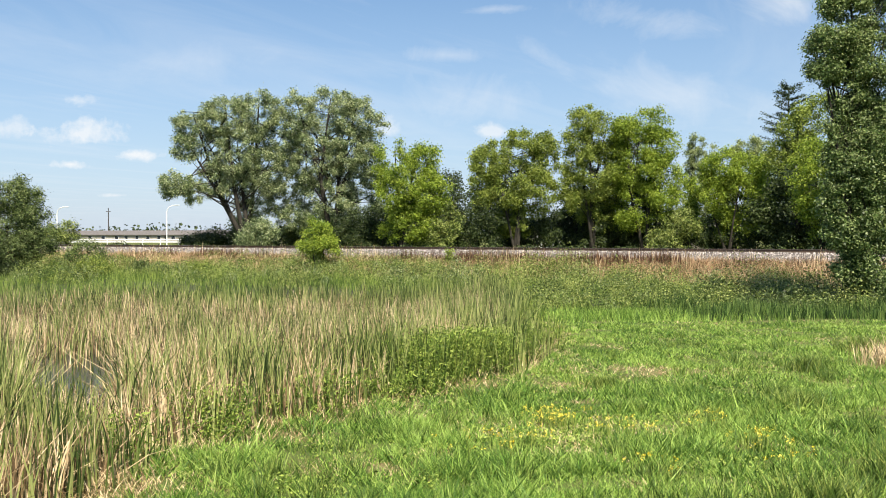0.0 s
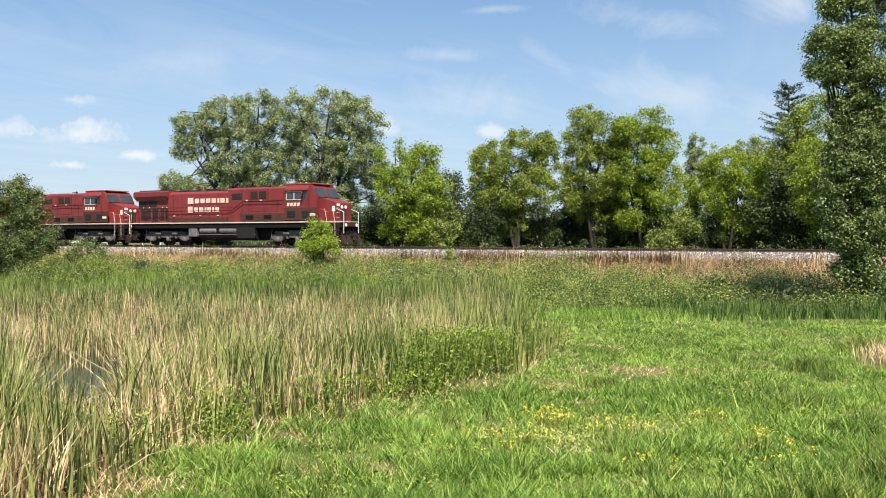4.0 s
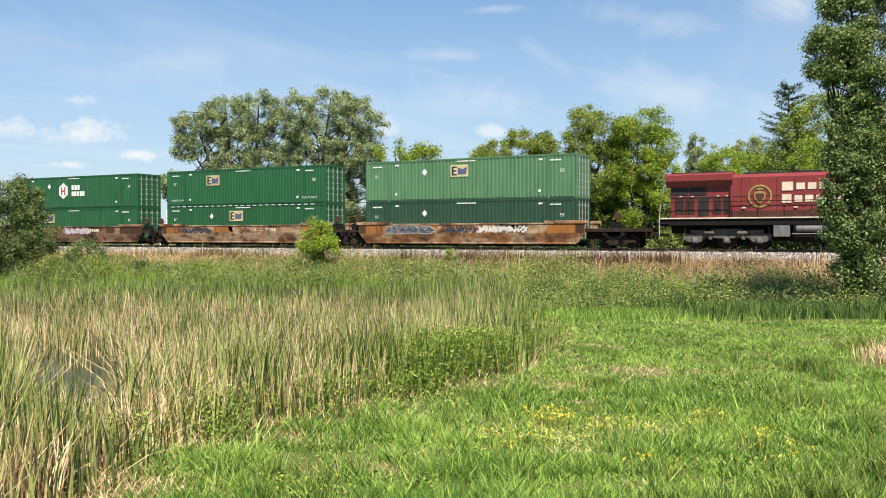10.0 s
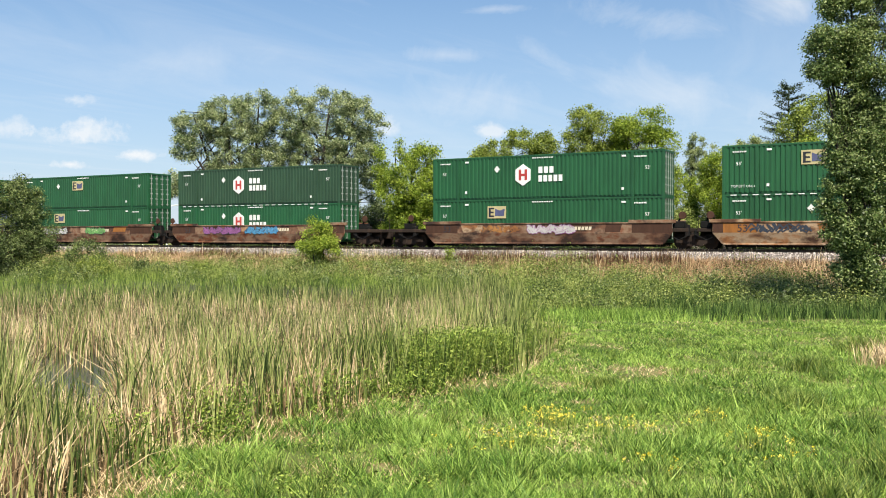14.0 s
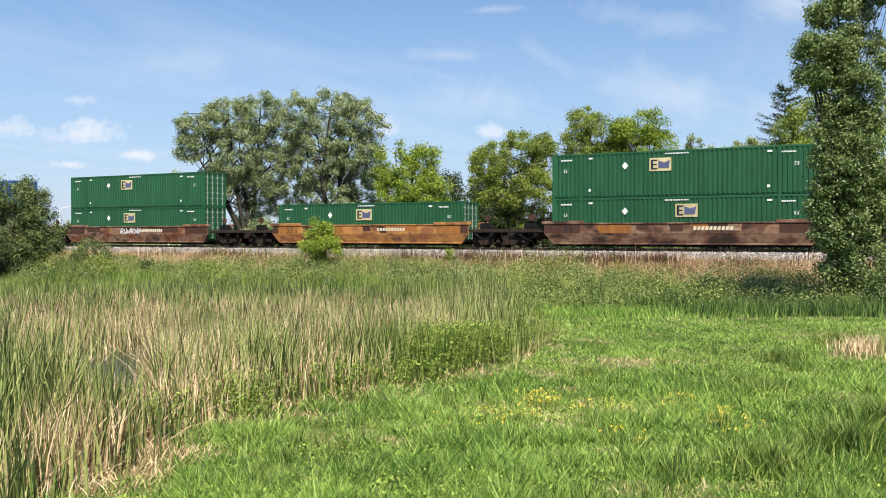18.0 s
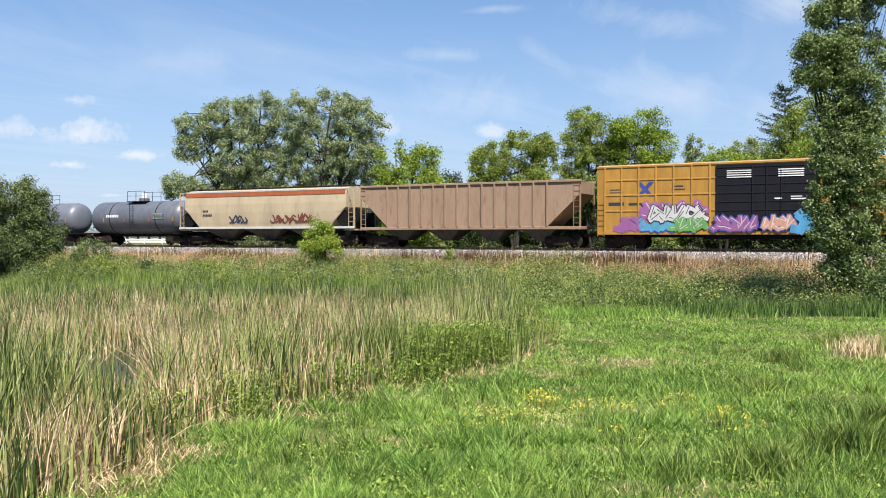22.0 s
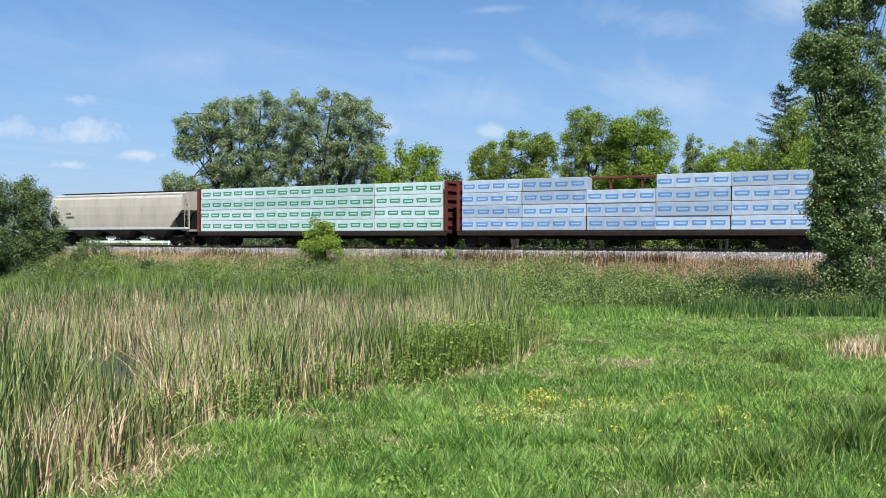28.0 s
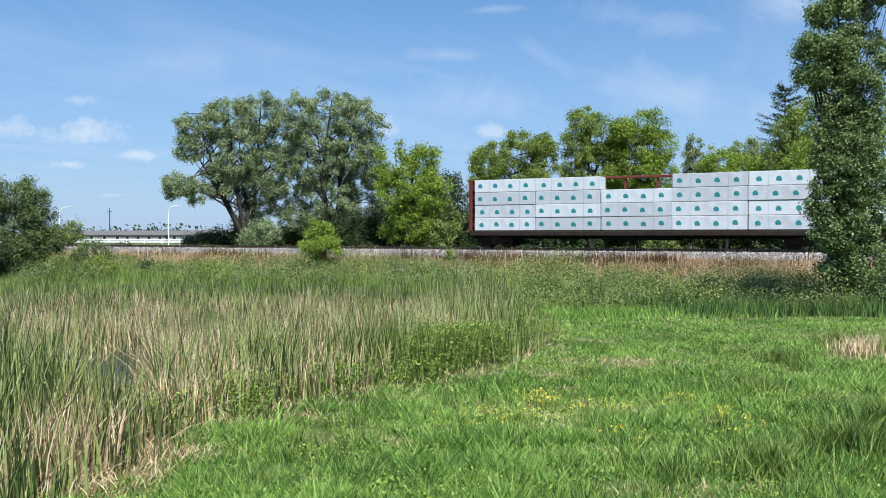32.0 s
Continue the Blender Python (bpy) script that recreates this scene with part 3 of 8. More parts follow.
def build_marsh():
    rng = np.random.default_rng(21)

    def bed(n, q0, q1, each=1, wide=0.1):
        x, y, q = scatter(n // each, rng, q0, q1, 34)
        x, y, q = (np.repeat(v, each) for v in (x, y, q))
        x, y = x + rng.normal(0, wide, len(x)), y + rng.normal(0, wide, len(x))
        m = in_marsh(x, y)
        f, r = reach(x, y)
        k = (m > 0.1) & (y < -15) & ((((x + 13.6) / 2.3) ** 2 + ((y + 43.2) / 1.5) ** 2 > 1) | (rng.uniform(0, 1, len(x)) < 0.14))
        return x[k], y[k], q[k], m[k]

    def lane(x, y, q):
        """The open lane over the water."""
        f, r = reach(x, y)
        return 1 - 0.66 * smooth(-0.475, -0.455, r / f) * smooth(-0.345, -0.37, r / f) * smooth(6.8, 8.2, q) * smooth(16.6, 15.2, q)

    def patches(x, y):
        return 0.55 * wobble(x, y, 0.55) + 0.65 * wobble(x, y, 1.7) + 0.55 * wobble(x, y, 4.3)
    x, y, q, m = bed(125000, 4.0, 42, 8, 0.06)
    k = (rng.uniform(0, 1, len(x)) < 0.22 + 0.78 * smooth(0.15, 1.0, m)) & (rng.uniform(-1.3, 1.3, len(x)) < patches(x, y) + 0.10 * smooth(11, 7, q) + 0.3 * smooth(13, 16, q) + 0.7 * smooth(22, 32, q))
    k &= rng.uniform(0.25, 1.0, len(x)) < lane(x, y, q)
    x, y, q, m = x[k], y[k], q[k], m[k]
    H = rng.uniform(0.7, 1.38, len(x)) * (0.55 + 0.45 * smooth(0, 1.5, m)) * (0.92 + 0.18 * wobble(x, y, 1.9)) * lane(x, y, q)
    tagged(blades("cattail_leaves", on_ground(x, y), H, rng.uniform(0.008, 0.015, len(x)) + 0.0006 * q, 0.26, REED, rng), "tall narrow green cattail leaves in the marsh", "cattails", kind="stuff")
    # stiff leaves bent over at the tip
    x, y, q, m = bed(9000, 5.0, 30, 2, 0.06)
    k = (m > 0.8) & (rng.uniform(0.25, 1.0, len(x)) < lane(x, y, q))
    x, y, q = x[k], y[k], q[k]
    tagged(blades("bent_cattails", on_ground(x, y), rng.uniform(0.6, 1.2, len(x)), rng.uniform(0.008, 0.014, len(x)) + 0.0005 * q, 0.85, REED, rng), "green cattail leaves bent over at the tip", "cattails", kind="stuff")
    x, y, q, m = bed(300000, 4.0, 40, 5, 0.07)
    k = (m > 0.35 + 0.9 * (y > -45.5)) & (rng.uniform(-1.2, 1.3, len(x)) < 0.12 - patches(x, y) - 0.35 * smooth(13, 16, q) - 0.9 * smooth(27, 36, q))
    k &= rng.uniform(0.25, 1.0, len(x)) < lane(x, y, q)
    k &= rng.uniform(0, 1, len(x)) < 0.62 + 0.38 * smooth(6.5, 12, q)
    x, y, q, m = x[k], y[k], q[k], m[k]
    H = rng.uniform(0.35, 1.22, len(x)) * (0.5 + 0.5 * smooth(0.2, 2.5, m)) * lane(x, y, q)
    tagged(blades("dead_cattails", on_ground(x, y), H, rng.uniform(0.006, 0.013, len(x)) + 0.0006 * q, 0.30 + 0.9 * (rng.uniform(0, 1, len(x)) > 0.82), DEADREED, rng), "dry straw-coloured dead cattail stalks", "dead cattails", kind="stuff")
    # broken stalks lying over one another
    x, y, q, m = bed(16000, 5.0, 24, 2, 0.1)
    k = (m > 0.2) & (rng.uniform(-1.0, 1.0, len(x)) < -patches(x, y))
    x, y, q = x[k], y[k], q[k]
    tagged(blades("broken_cattails", on_ground(x, y), rng.uniform(0.08, 0.4, len(x)), rng.uniform(0.006, 0.012, len(x)) + 0.0004 * q, 2.6, DEADREED, rng), "broken dry cattail stalks leaning over one another", "dead cattails", kind="stuff")
    # pale dry fringe along the edge of the bed
    x, y, q = scatter(60000, rng, 4.0, 30, 34)
    m = in_marsh(x, y)
    k = (m > -0.12 + 0.22 * wobble(x, y, 2.2)) & (m < 0.5) & (y < -43.5)
    x, y, q = x[k], y[k], q[k]
    tagged(blades("dry_fringe", on_ground(x, y), rng.uniform(0.03, 0.14, len(x)), 0.004 + 0.0007 * q, 1.5, STRAW, rng), "dry tan grass along the edge of the marsh", "dry grass", kind="stuff")
    # leafy plants along the edge of the bed
    for j in range(104):
        i = int(rng.choice([0, 1, 2, 3, 4, 5, 6, 7], p=[0.07, 0.09, 0.10, 0.13, 0.20, 0.21, 0.10, 0.10]))
        f = rng.uniform(0, 1)
        cy = EDGE_Y[i + 1] * (1 - f) + EDGE_Y[i + 2] * f if i != 5 else rng.uniform(-45.4, -42.4)
        cx = float(np.interp(cy, EDGE_Y, EDGE_X)) - rng.uniform(0.1, 1.9)
        tall = rng.uniform(0.22, 0.46) + (0.26 if i >= 4 else 0.0)
        n = 620
        g = tagged(new("leafy_herb", None), "bushy green leafy weed at the edge of the cattails", "weed", "leafy weeds by the marsh")
        base = on_ground(np.array([cx]), np.array([cy]))[0]
        g.location = base
        st = rng.normal(0, 0.2, (14, 2))
        S = Shape()
        for a, b in st:
            S.tube((a * 0.5, b * 0.5, 0), (a, b, tall), 0.006, 0.003, 4)
        tagged(part("stem_clump", S, GRASS_TALL, g), kind="stuff")
        w = rng.integers(0, 14, n)
        t = rng.uniform(0.12, 1.05, n)
        P = np.stack([st[w, 0] * (0.5 + 0.5 * t), st[w, 1] * (0.5 + 0.5 * t), t * tall], 1) + rng.normal(0, 0.03, (n, 3))
        leaves("foliage", P, rng.normal(0, 0.6, P.shape) + [0, -0.2, 0.7], rng.uniform(0.03, 0.062, n), HERB, rng, g, ratio=0.28)


build_marsh()


def build_bank():
    rng = np.random.default_rng(31)
    x, y = rng.uniform(-100, 8, 40000), rng.uniform(-13, -3.4, 40000)
    # green weeds on the bank
    g = wobble(x, y, 0.5) + wobble(x + 3, y, 1.3) + 0.25 * (-y - 7)
    k = rng.uniform(-1.2, 1.2, len(x)) < g + 0.2 - 1.4 * smooth(-17, -13, x) * smooth(-9.5, -7.5, y)
    P = on_ground(x[k], y[k])
    n = len(P)
    H = rng.uniform(0.12, 0.36, n) * (0.75 + 0.85 * smooth(-0.2, 1.2, wobble(P[:, 0], P[:, 1], 0.9) + 0.6 * wobble(P[:, 0], P[:, 1], 2.3)))
    tagged(blades("bank_weeds", P, H, rng.uniform(0.02, 0.05, n), 0.8, GRASS_TALL, rng, simple=True), "green rank weeds on the railway bank", "weeds", kind="stuff")
    k = (rng.uniform(-0.6, 1.8, len(x)) > g) & (y > -8.8)
    P = on_ground(x[k], y[k])
    n = len(P)
    tagged(blades("russet_weeds", P, rng.uniform(0.15, 0.45, n), rng.uniform(0.02, 0.04, n), 0.7, RUSSET, rng, simple=True), "dry reddish-brown weeds along the ballast", "dry weeds", kind="stuff")
    # russet and pale dry growth below the ballast
    n = 120000
    x, y = rng.uniform(-95, 6, n), -3.0 - rng.exponential(2.1, n)
    dry = 0.45 + 0.55 * smooth(-17, -12, x) + 0.45 * np.exp(-((x + 47) / 4) ** 2)
    k = (y > -9) & (rng.uniform(-1.2, 1.2, n) < wobble(x, y, 0.21) + 0.7 * wobble(x, y, 0.8) + 1.9 * dry - 0.75)
    P = on_ground(x[k], y[k])
    n = len(P)
    tagged(blades("russet_growth", P, rng.uniform(0.14, 0.46, n), rng.uniform(0.016, 0.036, n), 1.3, RUSSET, rng, simple=True), "russet brown dry weeds under the ballast", "dry weeds", kind="stuff")
    n = 16000
    x, y = rng.uniform(-95, 6, n), rng.uniform(-10, -3.6, n)
    k = wobble(x, y, 0.33) + 0.6 * wobble(x, y, 1.1) > 0.1
    P = on_ground(x[k], y[k])
    n = len(P)
    tagged(blades("pale_bank_grass", P, rng.uniform(0.25, 0.75, n), rng.uniform(0.015, 0.03, n), 0.7, STRAW, rng), "pale dry grass among the weeds of the bank", "dry grass", kind="stuff")
    # mounds of leafy weeds, knee to waist high; dark ones stand in for shaded gaps
    for mt, cnt, each, nm, lb in ((GRASS_TALL, 150, 240, "bank_herbs", "leafy green weeds in mounds on the bank"), (WEED, 250, 260, "bank_thicket", "olive green mounds of tall weeds"), (LEAF_BUSH, 130, 260, "bank_bramble", "dark green bramble mounds with gap shade in their colour"), (LEAF_GREY, 60, 260, "bank_mugwort", "grey-green leafy weeds on the bank")):
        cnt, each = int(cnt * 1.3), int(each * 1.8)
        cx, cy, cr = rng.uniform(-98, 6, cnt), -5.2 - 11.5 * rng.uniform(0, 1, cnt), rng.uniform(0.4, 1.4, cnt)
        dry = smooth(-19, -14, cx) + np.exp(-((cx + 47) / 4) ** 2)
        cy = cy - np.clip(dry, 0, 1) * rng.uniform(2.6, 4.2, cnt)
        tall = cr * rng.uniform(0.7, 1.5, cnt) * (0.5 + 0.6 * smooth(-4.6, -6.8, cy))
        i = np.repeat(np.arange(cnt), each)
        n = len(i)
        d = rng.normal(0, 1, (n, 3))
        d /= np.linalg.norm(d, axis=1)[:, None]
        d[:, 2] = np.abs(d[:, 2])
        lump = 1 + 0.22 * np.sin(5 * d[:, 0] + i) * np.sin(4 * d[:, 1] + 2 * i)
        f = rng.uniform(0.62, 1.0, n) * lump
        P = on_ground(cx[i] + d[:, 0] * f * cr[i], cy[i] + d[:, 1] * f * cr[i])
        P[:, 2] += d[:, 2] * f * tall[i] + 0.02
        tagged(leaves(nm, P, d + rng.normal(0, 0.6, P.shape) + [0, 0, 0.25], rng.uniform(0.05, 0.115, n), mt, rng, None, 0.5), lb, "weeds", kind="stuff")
    # brush between the lawn and the bank, thicker towards the poplars, their shade put into darker leaves
    for mt, cnt, nm, lb in ((WEED, 70, "meadow_brush", "olive green weedy brush before the bank"), (LEAF_BUSH, 34, "meadow_thicket", "dark leafy thicket at the foot of the bank"), (LEAF_DARK_SHADE, 34, "shaded_thicket", "brush by the poplars with their shade put into its leaf colour")):
        f, r = rng.uniform(28.2, 37.0, cnt), rng.uniform(3 if mt is not LEAF_DARK_SHADE else 10.5, 17, cnt)
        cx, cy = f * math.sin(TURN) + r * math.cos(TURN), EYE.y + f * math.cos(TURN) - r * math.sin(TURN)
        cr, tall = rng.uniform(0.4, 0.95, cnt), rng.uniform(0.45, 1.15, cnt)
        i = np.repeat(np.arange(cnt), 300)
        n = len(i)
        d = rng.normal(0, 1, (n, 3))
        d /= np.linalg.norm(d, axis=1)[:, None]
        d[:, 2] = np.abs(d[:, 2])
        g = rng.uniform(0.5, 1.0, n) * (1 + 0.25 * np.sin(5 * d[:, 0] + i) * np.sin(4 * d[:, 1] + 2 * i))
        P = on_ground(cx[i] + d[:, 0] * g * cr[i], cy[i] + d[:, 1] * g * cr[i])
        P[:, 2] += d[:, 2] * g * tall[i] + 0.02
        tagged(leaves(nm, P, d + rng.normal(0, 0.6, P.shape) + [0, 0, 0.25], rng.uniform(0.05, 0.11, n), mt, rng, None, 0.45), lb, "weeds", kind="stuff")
    # brambles added behind the line, the shade seen under the cars put into their colour
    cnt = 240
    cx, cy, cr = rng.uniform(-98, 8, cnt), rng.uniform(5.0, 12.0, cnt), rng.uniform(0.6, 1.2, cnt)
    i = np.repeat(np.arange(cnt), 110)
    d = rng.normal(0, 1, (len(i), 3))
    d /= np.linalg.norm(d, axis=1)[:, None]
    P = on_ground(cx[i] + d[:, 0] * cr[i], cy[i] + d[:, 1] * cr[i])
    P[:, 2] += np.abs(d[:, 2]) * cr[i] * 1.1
    tagged(leaves("far_bramble", P, d + rng.normal(0, 0.5, P.shape), rng.uniform(0.14, 0.26, len(i)), LEAF_DARK_SHADE, rng, None, 0.6), "added brambles behind the track with shade in their colour", "brambles", kind="stuff")
    # thin dry seed stalks standing up before the wheels
    c = rng.uniform(-75, 2, 46)
    n = 1500
    x = c[rng.integers(0, 46, n)] + rng.normal(0, 0.9, n)
    P = on_ground(x, rng.uniform(-5.4, -3.8, n))
    tagged(blades("seed_stalks", P, rng.uniform(0.5, 1.35, n), rng.uniform(0.014, 0.026, n), 0.3, STRAW, rng), "thin pale seed stalks by the ballast", "dry stalks", kind="stuff")
    # dark dock stalks by the ballast
    n = 3000
    c = np.concatenate([rng.uniform(-70, 0, 20), rng.uniform(-48, -43, 8), rng.uniform(-27, -12, 26)])
    x = c[rng.integers(0, len(c), n)] + rng.normal(0, 0.6, n)
    P = on_ground(x, rng.uniform(-4.6, -3.5, n))
    tagged(blades("dock_stalks", P, rng.uniform(0.35, 0.95, n), rng.uniform(0.025, 0.05, n), 0.22, DOCK, rng), "dark brown dock stalks beside the track", "weeds", kind="stuff")
    # rank grass between lawn and bank
    x, y = rng.uniform(-70, 10, 100000), rng.uniform(-33, -9, 100000)
    f, r = reach(x, y)
    k = ((in_marsh(x, y) < 0.5) & (f > LAWN_BACK + 4.0 + 0.8 * wobble(x, y, 1.5)) & (y < -13) & (r < 8 + rng.exponential(1.5, len(x)))) | ((y > -17) & (y < -12.5))
    P = on_ground(x[k], y[k])
    n = len(P)
    H = rng.uniform(0.15, 0.45, n) * (0.7 + 0.7 * smooth(-0.5, 1, wobble(P[:, 0], P[:, 1], 1.1)))
    tagged(blades("rank_grass", P, H, rng.uniform(0.018, 0.04, n), 0.5, MEADOW, rng, simple=True), "tall unmown green grass at the foot of the bank", "tall grass", kind="stuff")
    x, y = rng.uniform(-16, 6, 70000), rng.uniform(-34, -22, 70000)
    f, r = reach(x, y)
    k = (in_marsh(x, y) < 0.3) & (f > LAWN_BACK + 0.3 * wobble(x, y, 1.5)) & (f < LAWN_BACK + 4) & (r < 6 + rng.exponential(1.5, len(x)))
    P = on_ground(x[k], y[k])
    n = len(P)
    tagged(blades("bright_grass", P, rng.uniform(0.10, 0.32, n), rng.uniform(0.014, 0.028, n), 0.8, GRASS, rng, simple=True), "long green grass behind the lawn", "tall grass", kind="stuff")
    # dark sedge band; the shadow of the poplars is put into its green
    n = 44000
    x, y = rng.uniform(-10, 8, n), rng.uniform(-31, -18, n)
    f, r = reach(x, y)
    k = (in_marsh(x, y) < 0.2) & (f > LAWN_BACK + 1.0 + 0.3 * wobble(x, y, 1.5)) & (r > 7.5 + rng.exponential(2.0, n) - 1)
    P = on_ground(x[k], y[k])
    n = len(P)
    tagged(blades("dark_sedge", P, rng.uniform(0.2, 0.66, n) * (0.75 + 0.4 * wobble(P[:, 0], P[:, 1], 1.3)), rng.uniform(0.012, 0.026, n), 0.35, SEDGE, rng), "tall dark green grass behind the lawn, poplar shade in its colour", "tall grass", kind="stuff")
    # yellowish grass heads over the wet ground before the bank
    n = 62000
    x, y = rng.uniform(-75, 0, n), rng.uniform(-30, -9.5, n)
    k = (in_marsh(x, y) > 0.3) & (y > -26) & (y < -12)
    P = on_ground(x[k], y[k])
    n = len(P)
    tagged(blades("meadow_grass_heads", P, rng.uniform(0.3, 0.85, n) * (0.7 + 0.5 * smooth(-0.6, 1, wobble(P[:, 0], P[:, 1], 0.7))), rng.uniform(0.015, 0.035, n), 0.45, MEADOW, rng, simple=True), "bright green grass standing over the wet meadow", "tall grass", kind="stuff")
    # far side of the line
    x, y = rng.uniform(-100, 15, 30000), rng.uniform(3.6, 9, 30000)
    P = on_ground(x, y)
    n = len(P)
    tagged(blades("far_weeds", P, rng.uniform(0.1, 0.4, n), rng.uniform(0.03, 0.06, n), 0.6, GRASS_TALL, rng, simple=True), "green weeds behind the railway track", "weeds", kind="stuff")


build_bank()


def lumps_on(ells, n, rng, r0, r1):
    """Clump centres spread through ellipsoids (cx, cy, cz, rx, ry, rz), more of them near the outside."""
    E = np.array(ells)
    vol = E[:, 3] * E[:, 4] * E[:, 5]
    share = vol ** 0.6
    i = rng.choice(len(E), n, p=share / share.sum())
    d = rng.normal(size=(n, 3))
    d /= np.linalg.norm(d, axis=1)[:, None]
    rad = rng.uniform(0.25, 1.0, n) ** 0.45
    return E[i, :3] + d * rad[:, None] * E[i, 3:], rng.uniform(r0, r1, n)


def tree(name, base, ells, mat, label, lumps=90, leaf=0.3, count=14000, r=(0.5, 1.2), trunks=1, girth=0.2, limbs=22, seed=1, spread=0.5, category="tree", ratio=0.6, group=""):
    rng = np.random.default_rng(seed)
    top = tagged(new(name), label, category, group)
    bx, by = base
    bz = float(height(np.array(bx), np.array(by))) - 0.05
    top.location = (bx, by, bz)
    C, R = lumps_on(ells, lumps, rng, *r)
    count, leaf = 2 * count, 0.76 * leaf
    i = rng.choice(lumps, count, p=R ** 2 / (R ** 2).sum())
    d = rng.normal(size=(count, 3))
    d /= np.linalg.norm(d, axis=1)[:, None]
    rad = 1 - 0.7 * rng.uniform(0, 1, count) ** 1.6
    P = C[i] + d * (rad * R[i])[:, None] * [1, 1, 0.8] + rng.normal(0, 0.34, (count, 3)) * R[i][:, None]
    P[:, 2] = np.maximum(P[:, 2], 0.05)
    N = d * 0.7 + rng.normal(0, 0.6, (count, 3)) + [0, 0, 0.5]
    leaves("crown", P, N, leaf * rng.uniform(0.55, 1.3, count), mat, rng, top, ratio * 1.1, True)
    S = Shape()
    E = np.array(ells)
    stems = []
    for k in range(trunks):
        a = Vector((rng.normal(0, spread * 0.3), rng.normal(0, spread * 0.3), 0))
        e = E[k % len(E), :3]
        b = Vector((e[0] * 0.45 + rng.normal(0, spread), e[1] * 0.45 + rng.normal(0, spread), e[2] * 0.55))
        c = Vector((e[0], e[1], e[2] + E[k % len(E), 5] * 0.6))
        S.tube(a, b, girth, girth * 0.66, 8)
        S.tube(b, c, girth * 0.66, girth * 0.16, 7)
        stems.append((a, b, c))
    for k in rng.choice(lumps, min(limbs, lumps), replace=False):
        a, b, c = stems[int(rng.integers(0, trunks))]
        t = rng.uniform(0, 0.9)
        p = b.lerp(c, t) if rng.uniform() < 0.7 else a.lerp(b, 0.6 + 0.4 * t)
        q = Vector(C[k])
        m = p.lerp(q, 0.5) + Vector(rng.normal(0, 0.12, 3))
        g = girth * rng.uniform(0.16, 0.34)
        S.tube(p, m, g, g * 0.65, 5)
        S.tube(m, q, g * 0.65, g * 0.2, 5)
    part("trunk", S, BARK, top)
    return top


